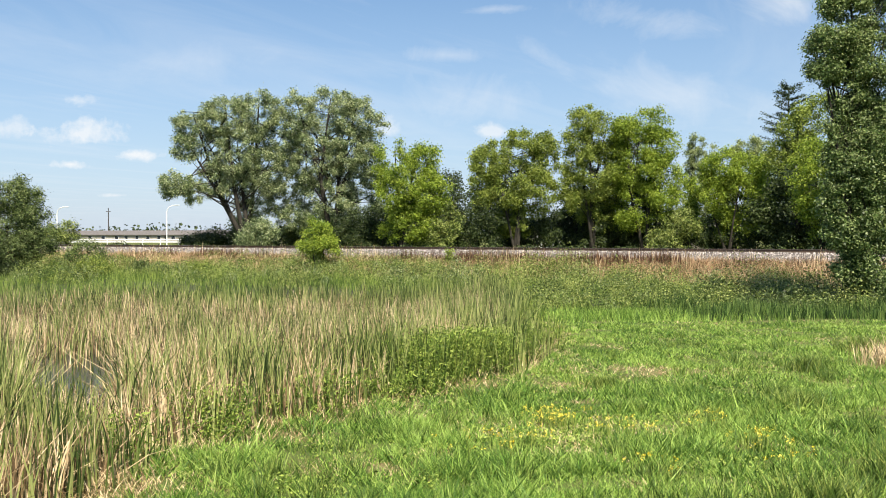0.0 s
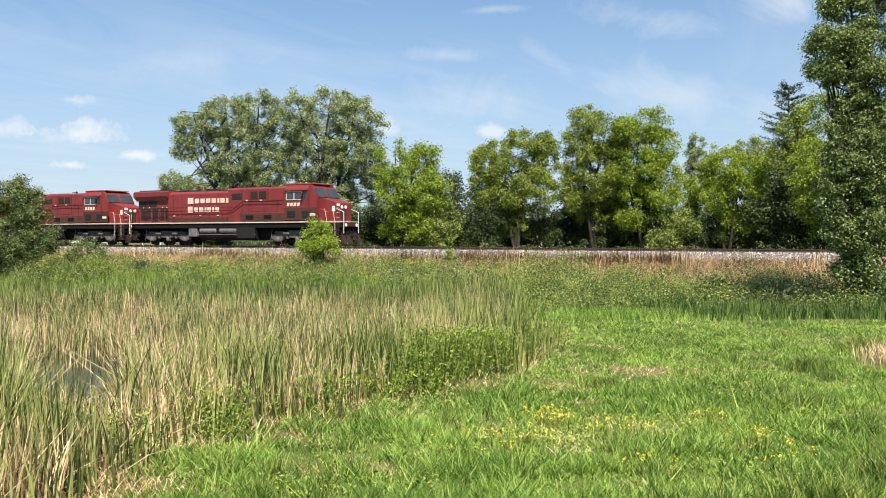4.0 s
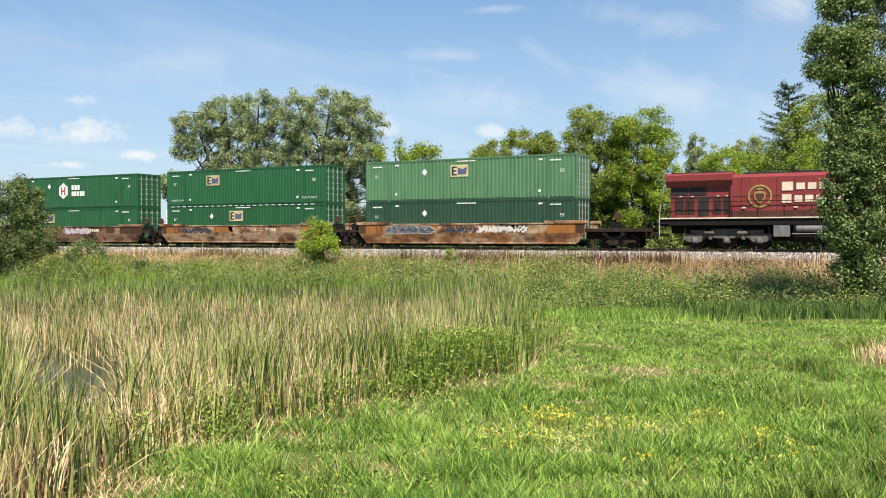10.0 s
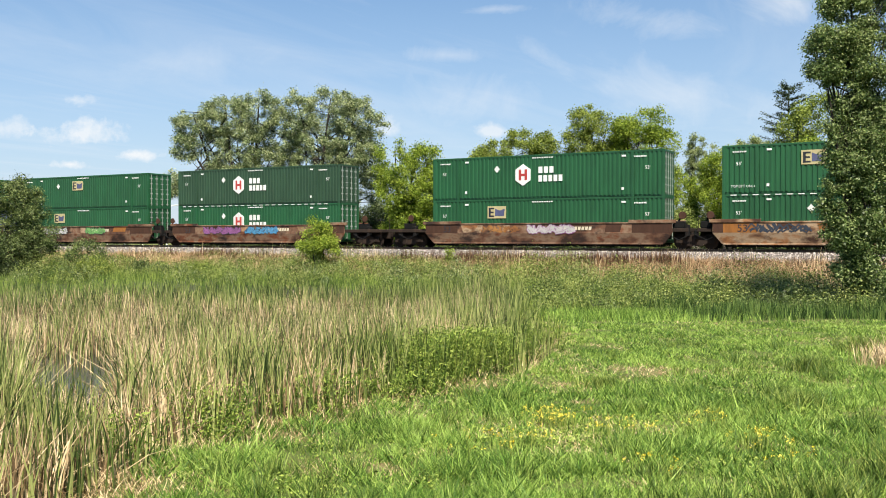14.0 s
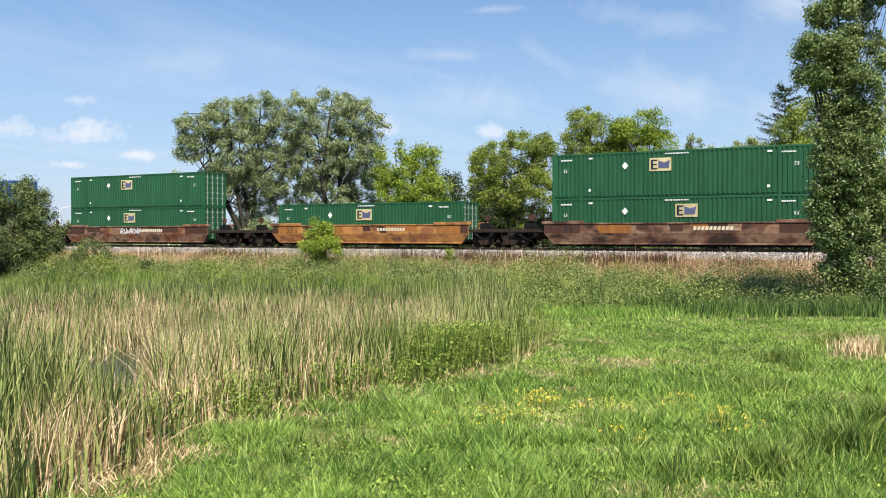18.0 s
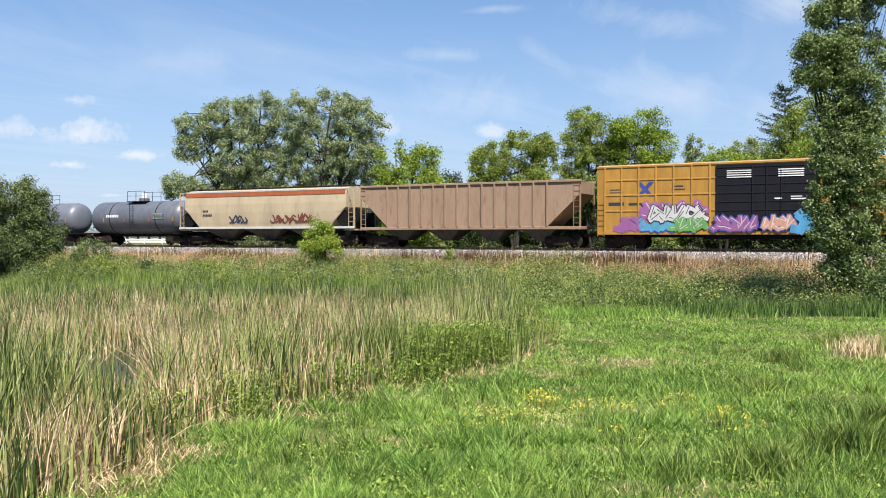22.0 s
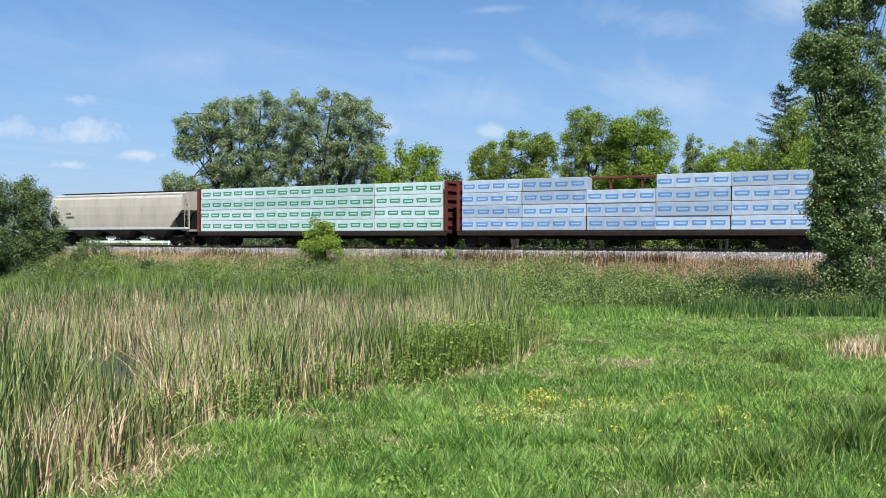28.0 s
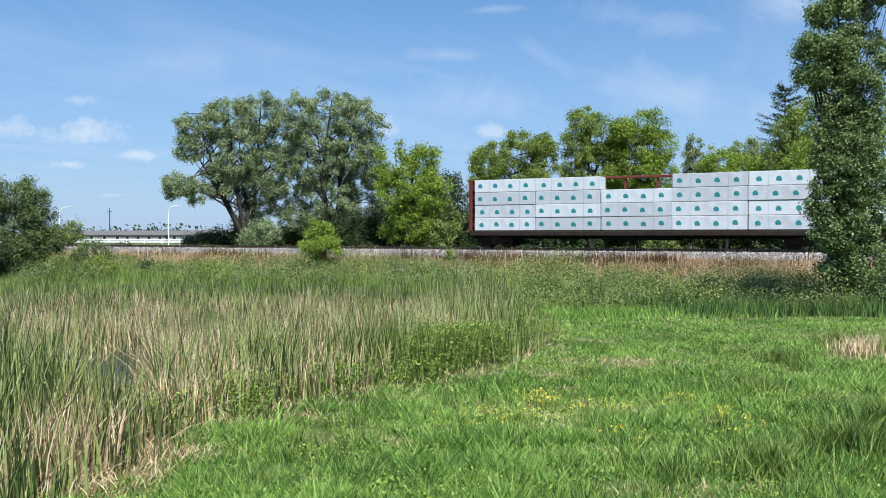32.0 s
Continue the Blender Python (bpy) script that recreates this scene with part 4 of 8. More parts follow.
def build_trees():
    # two large silvery-leaved trees behind the line
    tree("broadleaf_tree", (-64.1, 20.4), [(-5.3, -2.8, 14.2, 2.8, 2.2, 2.0), (-5.4, -4.0, 11.8, 1.9, 1.5, 1.6), (-2.2, -1.2, 15.4, 3.3, 2.6, 2.2), (1.1, 0.6, 15.8, 2.9, 2.3, 2.8), (-1.1, -0.6, 11.1, 3.9, 3.1, 3.0), (1.7, 0.9, 9.5, 3.5, 2.8, 3.1), (-3.1, -1.6, 8.3, 2.6, 2.1, 2.1), (-4.9, -6.0, 7.6, 2.3, 1.7, 1.5), (-3.9, -4.3, 6.9, 2.1, 1.7, 1.3), (-0.5, 2.0, 6.8, 2.8, 2.2, 3.1), (3.3, 1.8, 13.6, 2.5, 2.0, 3.1), (3.3, 2.9, 9.0, 2.5, 2.0, 3.1)], LEAF_GREY,
         "large silvery green deciduous tree with several leaning stems", lumps=900, leaf=0.245, count=72000, r=(0.24, 0.6), trunks=5, girth=0.30, limbs=70, seed=3, spread=0.9)
    tree("broadleaf_tree", (-55.1, 24.0), [(-3.6, -1.9, 15.3, 2.7, 2.2, 2.8), (-0.3, -0.1, 15.6, 3.2, 2.6, 2.8), (2.3, 1.2, 15.2, 2.2, 1.8, 2.4), (3.9, 2.0, 14.0, 1.7, 1.3, 2.0), (-1.7, -0.9, 10.7, 3.9, 3.1, 3.1), (1.7, 0.9, 11.3, 3.6, 2.9, 2.9), (3.3, 1.7, 10.1, 2.3, 1.8, 2.6), (-1.1, 0.5, 6.4, 3.9, 3.1, 3.7), (2.2, 2.3, 5.1, 2.7, 2.2, 3.4), (-5.1, -0.4, 4.5, 2.5, 2.0, 2.5)], LEAF_GREY,
         "large dense silvery green deciduous tree behind the track", lumps=820, leaf=0.245, count=66000, r=(0.24, 0.6), trunks=4, girth=0.32, limbs=60, seed=4, spread=0.8)
    tree("maple_tree", (-41.9, 16.2), [(-0.5, -0.3, 9.0, 2.3, 1.8, 2.1), (1.7, 0.9, 9.2, 1.7, 1.4, 1.8), (-0.2, -0.1, 6.3, 2.7, 2.1, 2.4), (2.1, 1.1, 6.0, 2.3, 1.8, 2.5), (3.1, 1.6, 4.1, 1.4, 1.1, 2.4), (0.4, 0.6, 3.4, 2.8, 2.0, 2.0)], LEAF_BRIGHT, "bright yellow-green maple tree behind the track", lumps=230, leaf=0.27, count=21000, r=(0.3, 0.7), trunks=3, girth=0.17, limbs=34, seed=5)
    tree("broadleaf_tree", (-33.2, 23.1), [(-1.9, -1.0, 9.4, 2.2, 1.8, 1.9), (0.7, 0.4, 10.5, 2.5, 2.0, 1.9), (2.2, 1.2, 11.1, 1.4, 1.1, 1.3), (2.7, 1.4, 9.4, 1.4, 1.1, 2.1), (-0.5, -0.3, 7.5, 2.9, 2.3, 2.5), (1.7, 0.9, 6.7, 2.3, 1.9, 2.8), (-2.9, -1.5, 6.9, 1.2, 1.0, 2.5), (-0.4, 1.4, 3.8, 2.2, 1.8, 2.0)], LEAF_OLIVE, "olive green roadside tree with dark slim stems", lumps=330, leaf=0.27, count=27000, r=(0.28, 0.66), trunks=4, girth=0.16, limbs=40, seed=6)
    tree("broadleaf_tree", (-27.0, 28.6), [(-0.5, -0.3, 13.5, 1.8, 1.4, 1.6), (-1.2, -0.7, 11.3, 1.8, 1.4, 2.0), (1.2, 0.6, 11.9, 2.5, 2.0, 2.1), (2.6, 1.3, 11.2, 1.7, 1.3, 1.7), (2.6, 1.3, 8.6, 1.8, 1.4, 2.2), (0.0, 0.0, 8.2, 2.9, 2.3, 2.7), (-2.0, -1.0, 7.1, 1.2, 1.0, 2.8), (0.0, 1.5, 4.3, 2.5, 1.8, 2.3)], LEAF_OLIVE, "tall olive green tree behind the track", lumps=330, leaf=0.27, count=27000, r=(0.28, 0.68), trunks=3, girth=0.18, limbs=32, seed=7)
    tree("maple_tree", (-22.0, 29.0), [(0.5, 0.3, 12.7, 2.2, 1.8, 1.8), (-1.5, -0.8, 12.2, 1.5, 1.2, 1.8), (1.2, 0.6, 10.5, 1.9, 1.5, 2.1), (-1.0, -0.5, 9.1, 2.6, 2.1, 2.4), (1.5, 0.8, 7.5, 2.4, 1.9, 2.6), (3.7, 1.9, 5.8, 1.8, 1.4, 2.3), (2.9, 2.5, 3.4, 2.4, 1.7, 1.9), (-0.4, -0.2, 5.0, 3.3, 2.6, 2.4)], LEAF_BRIGHT, "rounded bright green maple behind the track", lumps=340, leaf=0.27, count=29000, r=(0.3, 0.72), trunks=3, girth=0.2, limbs=34, seed=8)
    tree("broadleaf_tree", (-14.0, 28.7), [(-0.5, -0.2, 8.3, 1.9, 1.5, 1.9), (1.9, 1.0, 8.3, 1.9, 1.5, 1.8), (-1.2, -0.6, 6.2, 1.6, 1.3, 2.3), (0.9, 0.5, 5.7, 2.4, 1.9, 2.3), (2.8, 1.5, 5.7, 1.6, 1.3, 2.9), (0.5, 1.6, 3.2, 2.6, 1.8, 1.7)], LEAF_BRIGHT, "mid-green tree with dark slim trunks behind the track", lumps=260, leaf=0.26, count=20000, r=(0.28, 0.66), trunks=4, girth=0.12, limbs=28, seed=30)
    tree("broadleaf_tree", (-8.0, 27.3), [(0.0, 0.0, 11.7, 1.8, 1.4, 2.2), (1.8, 0.9, 12.2, 2.5, 2.0, 2.8), (-1.1, -0.6, 9.5, 1.5, 1.2, 2.2), (0.9, 0.5, 8.5, 2.5, 2.0, 2.5), (-0.9, -0.5, 6.0, 2.0, 1.6, 2.0), (1.8, 0.9, 5.5, 2.3, 1.8, 2.3)], LEAF_OLIVE, "tall yellowish green tree beside a dark fir", lumps=220, leaf=0.26, count=17000, r=(0.28, 0.66), trunks=4, girth=0.14, limbs=30, seed=31)
    for i, (x, y, h) in enumerate(((-21.2, 47.5, 15.0), (-19.6, 47.0, 13.4), (-16.5, 47.7, 13.8), (-14.3, 46.5, 14.3), (-13.0, 46.0, 12.6))):
        tree("poplar_tree", (x, y), [(0, 0, h * 0.70, 0.85, 0.8, h * 0.26), (0.4, 0, h * 0.80, 0.9, 0.8, h * 0.16), (-0.3, 0, h * 0.42, 1.2, 1.1, h * 0.22)], LEAF_PALE, "slender open-crowned poplar far behind the track", lumps=70, leaf=0.25, count=5200, r=(0.22, 0.5), girth=0.12, limbs=26, seed=20 + i, trunks=2, spread=0.3, group="poplars")
    for i, (x, y, h, w) in enumerate(((-5.2, 17.0, 10.0, 2.6), (-2.4, 14.0, 11.5, 2.8), (1.2, 12.5, 11.5, 3.2))):
        tree("broadleaf_tree", (x, y), [(0, 0, h * 0.62, w, w * 0.9, h * 0.36), (0.6, 0, h * 0.38, w, w * 0.9, h * 0.22)], LEAF_BRIGHT if i % 2 == 0 else LEAF_OLIVE, "green tree with dark slim trunks behind the track", lumps=130, leaf=0.25, count=9500, r=(0.3, 0.7), trunks=4, girth=0.11, limbs=22, seed=33 + i)
    # fir
    sp = tagged(new("fir_tree"), "dark blue-green fir with ragged upturned boughs", "fir")
    sp.location = (-11.4, 52.7, -1.3)
    S = Shape().tube((0, 0, 0), (0, 0, 19.6), 0.26, 0.03, 8)
    rng = np.random.default_rng(9)
    P = []
    for tier in range(26):
        z0 = 3.5 + tier * 0.62
        out = 4.4 * (1 - tier / 27) ** 0.32
        for k in range(7):
            a = rng.uniform(0, 6.28)
            far = out * rng.uniform(0.6, 1.08)
            tip = Vector((far * math.cos(a), far * math.sin(a), z0 + 0.28 * far + rng.uniform(-0.1, 0.25)))
            root = Vector((0, 0, z0))
            S.tube(root, tip, 0.035, 0.012, 4)
            m = 90
            t = rng.uniform(0.15, 1.03, m)
            P.append(np.outer(1 - t, root) + np.outer(t, tip) + rng.normal(0, 0.13, (m, 3)) * [1, 1, 0.8])
    part("trunk", S, BARK, sp)
    P = np.concatenate(P)
    leaves("foliage", P, rng.normal(0, 0.5, P.shape) + [0, 0, 0.8], rng.uniform(0.16, 0.34, len(P)), NEEDLE, rng, sp, 0.4, True)
    # near poplar with trembling leaves
    tree("poplar_tree", (-1.2, -21.1), [(-0.5, -0.3, 10.1, 0.9, 0.7, 1.4), (-1.3, -0.7, 9.4, 0.6, 0.5, 0.4), (-1.3, -0.7, 8.4, 0.6, 0.4, 0.4), (-0.6, -0.3, 7.9, 0.9, 0.7, 1.4), (0.4, 0.2, 8.5, 1.0, 0.8, 2.4), (-0.8, -0.4, 5.9, 0.6, 0.4, 1.4), (-0.1, -0.0, 5.3, 0.9, 0.8, 1.8), (0.5, 0.3, 4.3, 0.9, 0.7, 2.2), (-0.9, -0.5, 3.9, 0.4, 0.3, 1.2), (-0.9, -0.5, 2.8, 0.4, 0.3, 0.8), (-0.2, -0.1, 2.6, 0.8, 0.6, 1.2), (-0.2, -0.1, 1.4, 0.7, 0.5, 0.8), (0.5, 0.3, 1.4, 0.9, 0.7, 1.2), (0.3, 0.2, 12.6, 1.3, 1.0, 2.2), (0.3, 0.1, 0.2, 1.0, 0.8, 0.5)], LEAF_POPLAR,
         "tall near poplar with small glinting grey-green leaves", lumps=640, leaf=0.112, count=96000, r=(0.14, 0.36), trunks=3, girth=0.10, limbs=90, seed=40, spread=0.25, ratio=0.8)
    tree("poplar_tree", (2.6, -20.6), [(0, 0, 6.0, 2.0, 1.8, 5.6), (0, 0, 12.5, 1.9, 1.8, 4.6)], LEAF_POPLAR, "tall poplar standing beside its neighbour", lumps=190, leaf=0.151, count=26600, r=(0.35, 0.7), trunks=2, girth=0.15, limbs=26, seed=41, ratio=0.75)
    tree("willow_shrub", (1.2, -23.0), [(0, 0, 1.0, 1.6, 1.2, 1.0), (-1.0, 0.4, 0.7, 0.9, 0.9, 0.7)], LEAF_POPLAR, "low shady shrub at the foot of the poplar", lumps=60, leaf=0.108, count=8100, r=(0.25, 0.5), girth=0.04, limbs=14, seed=42, category="shrub")
    # bush on the near side, left of the open view
    tree("willow_bush", (-54.8, -15.4), [(0.0, 0.0, 5.5, 1.7, 1.4, 1.4), (1.1, 0.5, 5.2, 1.1, 1.0, 1.3), (1.2, 0.6, 3.7, 1.4, 1.2, 1.5), (0.3, 0.2, 3.5, 2.0, 1.7, 2.0), (-1.7, -0.9, 5.4, 2.0, 1.6, 1.8), (2.1, 1.1, 3.0, 0.9, 0.8, 1.2), (0.2, 0.1, 1.3, 2.2, 1.9, 1.2), (1.6, 0.9, 1.9, 1.4, 1.1, 0.9)], LEAF_BUSH, "broad grey-green willow bush beside the marsh", lumps=230, leaf=0.18, count=24000, r=(0.25, 0.6), trunks=4, girth=0.09, limbs=30, seed=50, category="bush")
    tree("willow_bush", (-58.6, -17.0), [(0, 0, 3.0, 3.0, 2.6, 2.9)], LEAF_DARK_SHADE, "dense dark green bush beside the marsh", lumps=80, leaf=0.194, count=9600, r=(0.4, 0.8), trunks=2, girth=0.10, limbs=14, seed=51, category="bush")
    tree("willow_bush", (-53.8, -17.4), [(0, 0, 1.2, 1.9, 1.5, 1.3), (-2.4, 0, 1.6, 2.2, 1.5, 1.7)], LEAF_DARK_SHADE, "low dark green bush before the willow", lumps=90, leaf=0.173, count=9600, r=(0.3, 0.6), trunks=2, girth=0.06, limbs=12, seed=55, category="bush")
    for i, (x, y, h, w, mt) in enumerate(((-46.0, -15.6, 1.3, 1.5, LEAF_OLIVE), (-44.0, -13.0, 1.0, 1.4, LEAF_BUSH), (-50.0, -13.0, 2.6, 1.5, LEAF_BUSH), (-40.5, -12.5, 0.9, 1.3, LEAF_OLIVE))):
        tree("shrub", (x, y), [(0, 0, h * 0.5, w, w * 0.8, h * 0.5)], mt, "low spreading green shrub at the foot of the bank", lumps=40, leaf=0.16, count=2600, r=(0.25, 0.5), trunks=2, girth=0.04, limbs=10, seed=150 + i, category="shrub", group="low shrubs by the bank")
    # young tree on the bank
    tree("sapling", (-34.3, -7.6), [(0, 0, 2.6, 1.05, 1.0, 1.0), (0.3, 0, 1.7, 1.45, 1.1, 0.8), (-0.5, 0, 1.6, 1.0, 1.0, 0.7), (-0.1, 0, 0.7, 0.6, 0.6, 0.6)], LEAF_YOUNG, "young bright green bushy sapling on the bank", lumps=100, leaf=0.184, count=8500, r=(0.2, 0.42), trunks=3, girth=0.04, limbs=22, seed=52, category="sapling", ratio=0.5)
    tree("sapling", (-25.9, -4.7), [(0, 0, 0.6, 0.35, 0.3, 0.45)], LEAF_BRIGHT, "small green seedling by the ballast", lumps=12, leaf=0.130, count=400, r=(0.12, 0.25), girth=0.015, limbs=6, seed=53, category="sapling")
    tree("sapling", (-61.0, -5.0), [(0, 0, 0.6, 0.4, 0.3, 0.5)], LEAF_OLIVE, "small green seedling by the ballast", lumps=12, leaf=0.151, count=400, r=(0.12, 0.25), girth=0.015, limbs=6, seed=54, category="sapling")
    # understorey behind the line, shade under the crowns put into its dark leaves
    rng = np.random.default_rng(60)
    row = [(-57.0, 13.5, 3.9, 1.9, LEAF_GREY), (-52.5, 21.0, 4.4, 2.6, LEAF_DARK_SHADE), (-48.5, 20.5, 5.4, 2.6, LEAF_DARK_SHADE), (-45.5, 19.5, 5.0, 2.4, LEAF_DARK_SHADE), (-71.5, 22.5, 2.8, 2.4, LEAF_DARK_SHADE), (-76.0, 25.0, 2.4, 2.4, LEAF_DARK_SHADE), (-63.5, 25.0, 3.6, 2.8, LEAF_DARK_SHADE), (-67.5, 23.5, 4.4, 2.4, LEAF_DARK_SHADE), (-59.5, 27.0, 4.0, 2.8, LEAF_DARK_SHADE),
           (-41.0, 20.0, 4.6, 2.6, LEAF_DARK_SHADE), (-38.2, 17.5, 5.0, 2.0, WEED), (-36.0, 21.0, 5.2, 2.4, LEAF_DARK_SHADE), (-32.5, 26.0, 4.6, 2.8, LEAF_DARK_SHADE), (-28.5, 30.0, 4.4, 2.8, LEAF_DARK_SHADE), (-25.4, 30.5, 4.8, 2.6, LEAF_DARK_SHADE), (-21.5, 31.0, 4.6, 2.8, LEAF_DARK_SHADE), (-17.6, 29.0, 4.4, 2.4, LEAF_DARK_SHADE), (-18.4, 26.0, 4.6, 1.8, WEED),
           (-14.5, 31.0, 4.2, 2.6, LEAF_DARK_SHADE), (-10.4, 30.0, 4.2, 2.6, LEAF_DARK_SHADE), (-6.2, 26.5, 4.2, 2.6, LEAF_DARK_SHADE), (-2.0, 21.0, 4.2, 2.6, LEAF_DARK_SHADE), (3.5, 18.5, 4.0, 2.6, LEAF_DARK_SHADE), (-80.5, 9.0, 4.2, 2.2, WEED)]
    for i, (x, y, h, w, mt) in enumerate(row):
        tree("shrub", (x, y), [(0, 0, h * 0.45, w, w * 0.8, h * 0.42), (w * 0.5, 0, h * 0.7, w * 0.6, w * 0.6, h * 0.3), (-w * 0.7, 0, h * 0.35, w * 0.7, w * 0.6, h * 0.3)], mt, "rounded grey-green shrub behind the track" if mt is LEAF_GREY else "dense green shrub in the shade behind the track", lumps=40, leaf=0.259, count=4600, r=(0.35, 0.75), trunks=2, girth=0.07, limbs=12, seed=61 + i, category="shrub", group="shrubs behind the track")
    # hedge and belt added; shade between the trunks is put into their leaves
    for i in range(15):
        x, h = -78 + 6.2 * i, rng.uniform(4.6, 6.4)
        tree("hedge_shrub", (x, 38 + rng.uniform(-2, 3)), [(0, 0, h * 0.45, 3.6, 2.2, h * 0.5), (1.4, 0, h * 0.35, 2.6, 2.0, h * 0.36)], LEAF_DARK_SHADE, "added hedge shrub with the shade between trunks in its colour", lumps=60, leaf=0.42, count=3600, r=(0.5, 1.0), trunks=2, girth=0.07, limbs=8, seed=190 + i, category="shrub", group="hedge behind the trees")
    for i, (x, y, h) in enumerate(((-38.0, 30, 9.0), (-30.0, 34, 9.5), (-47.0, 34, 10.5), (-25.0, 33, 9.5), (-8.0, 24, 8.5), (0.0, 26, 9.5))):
        tree("broadleaf_tree", (x, y), [(0, 0, h * 0.5, 3.6, 2.6, h * 0.45)], LEAF_DARK_SHADE, "tree in the belt behind with woodland shade in its colour", lumps=60, leaf=0.367, count=6300, r=(0.5, 1.1), trunks=2, girth=0.16, limbs=12, seed=90 + i)


build_trees()

# ---------------- distance ----------------
ROOF = material("grey_shingle", [(0.11, 0.10, 0.095), (0.17, 0.155, 0.145)], scale=1.5, rough=0.9, bump=0.3)
SIDING = material("pale_siding", [(0.30, 0.27, 0.23), (0.42, 0.39, 0.34)], scale=0.6, rough=0.8, bump=0.1)
WHITE = material("white_paint", [(0.70, 0.70, 0.68), (0.80, 0.80, 0.78)], scale=2, rough=0.5, bump=0.05)
BRICKRED = material("red_brick_wall", [(0.24, 0.08, 0.055), (0.34, 0.13, 0.09)], scale=1.0, rough=0.9, bump=0.3)
PANE = material("dark_pane", [(0.02, 0.025, 0.03), (0.035, 0.04, 0.05)], scale=1, rough=0.1, bump=0)


def house(x, y, w, d, h, roof, turn, wall, label):
    top = tagged(new("house"), label, "house", "houses in the distance")
    top.matrix_basis = pose(x, y, -1.3, 0, 0, turn)
    part("wall", Shape().box(-w / 2, w / 2, -d / 2, d / 2, 0, h, 0, 0.03), wall, top)
    part("roof", Shape().prism([(-d / 2 - 0.5, h), (d / 2 + 0.5, h), (d / 2 + 0.5, h + 0.15), (0, h + roof), (-d / 2 - 0.5, h + 0.15)], "x", -w / 2 - 0.5, w / 2 + 0.5), ROOF, top)
    k = int(w // 3.5)
    for i in range(k):
        wx = -w / 2 + (i + 0.5) * w / k
        win = part("window", Shape().box(wx - 0.62, wx + 0.62, -d / 2 - 0.06, -d / 2 + 0.02, 0.95, 2.15, 0, 0.01), WHITE, top)
        part("pane", Shape().box(wx - 0.52, wx + 0.52, -d / 2 - 0.075, -d / 2 - 0.055, 1.05, 2.05), PANE, win)
    return top


def build_distance():
    house(-236, 128, 16, 10, 2.3, 1.5, 24, BRICKRED, "low red brick house with a grey roof")
    house(-222, 134, 20, 11, 2.3, 1.5, 30, SIDING, "long low pale house with a grey roof")
    house(-203, 138, 14, 10, 2.3, 1.5, 20, SIDING, "pale house with a grey shingled gable roof")
    house(-186, 142, 18, 10, 2.3, 1.5, 32, SIDING, "low pale house under a grey roof")
    house(-41.0, 50.0, 7.0, 6.0, 3.0, 1.4, 15, WHITE, "small white house glimpsed between tree trunks")
    house(-20.0, 47.0, 9.0, 6.0, 2.6, 1.6, 10, SIDING, "pale outbuilding glimpsed between the trees")
    lamp = tagged(new("street_lamp"), "white curved street lamp post over the road", "street lamp")
    lamp.location = (-119.7, 62.9, -1.3)
    part("pole", Shape().tube((0, 0, 0), (0, 0, 6.4), 0.11, 0.09, 8), WHITE, lamp)
    S = Shape()
    pts = [(0, 0, 6.4), (0.12, 0.05, 7.0), (0.5, 0.2, 7.5), (1.1, 0.5, 7.75), (1.7, 0.8, 7.8)]
    for a, b in zip(pts, pts[1:]):
        S.tube(a, b, 0.085, 0.075, 7)
    part("arm", S, WHITE, lamp)
    part("lamp_head", Shape().box(1.5, 2.3, 0.6, 1.0, 7.72, 7.86, 0, 0.03), WHITE, lamp)
    l2 = copy_thing(lamp, pose(-146, 60, -1.3, 0, 0, 0))
    pole = tagged(new("utility_pole"), "thin far utility pole with a crossarm", "utility pole")
    pole.location = (-235, 150, -1.3)
    part("pole", Shape().tube((0, 0, 0), (0, 0, 11.5), 0.2, 0.13, 7), TIE, pole)
    part("crossarm", Shape().box(-1.1, 1.1, -0.08, 0.08, 10.2, 10.4), TIE, pole)
    fence = tagged(new("white_fence"), "long white rail fence beside the far road", "fence")
    fence.matrix_basis = pose(-150, 78, -1.3, 0, 0, 22)
    post = Shape().box(-0.08, 0.08, -0.08, 0.08, 0, 1.5, 0, 0.01).mesh("post", WHITE)
    for i in range(15):
        part("post", post, None, fence, at=pose(-30 + 4 * i, 0, 0))
    for z in (0.8, 1.3):
        part("rail", Shape().box(-30, 26, -0.04, 0.04, z - 0.12, z + 0.12, 0, 0.01), WHITE, fence)
    rng = np.random.default_rng(70)
    for i in range(9):
        x, y, h, w = rng.uniform(-330, -150), rng.uniform(150, 230), rng.uniform(4, 6.5), rng.uniform(3, 5)
        tree("broadleaf_tree", (x, y), [(0, 0, h * 0.55, w, w, h * 0.42)], LEAF_DARK_SHADE, "distant dark green tree", lumps=50, leaf=0.42, count=2400, r=(0.6, 1.3), girth=0.2, limbs=6, seed=71 + i, group="distant trees")
    n = 34000
    a = rng.uniform(0, 2 * np.pi, n)
    d = rng.uniform(420, 470, n)
    P = np.stack([d * np.sin(a), d * np.cos(a) - 54, rng.uniform(-1.5, 1, n) ** 2 * 2.4 + 1.2 * np.sin(a * 37) + 0.5], 1)
    tagged(leaves("far_woods", P, rng.normal(0, 1, P.shape), rng.uniform(0.9, 2.0, n), LEAF_DARK_SHADE, rng, None, 0.8), "low line of far woods on the horizon", "woods", kind="stuff")


build_distance()

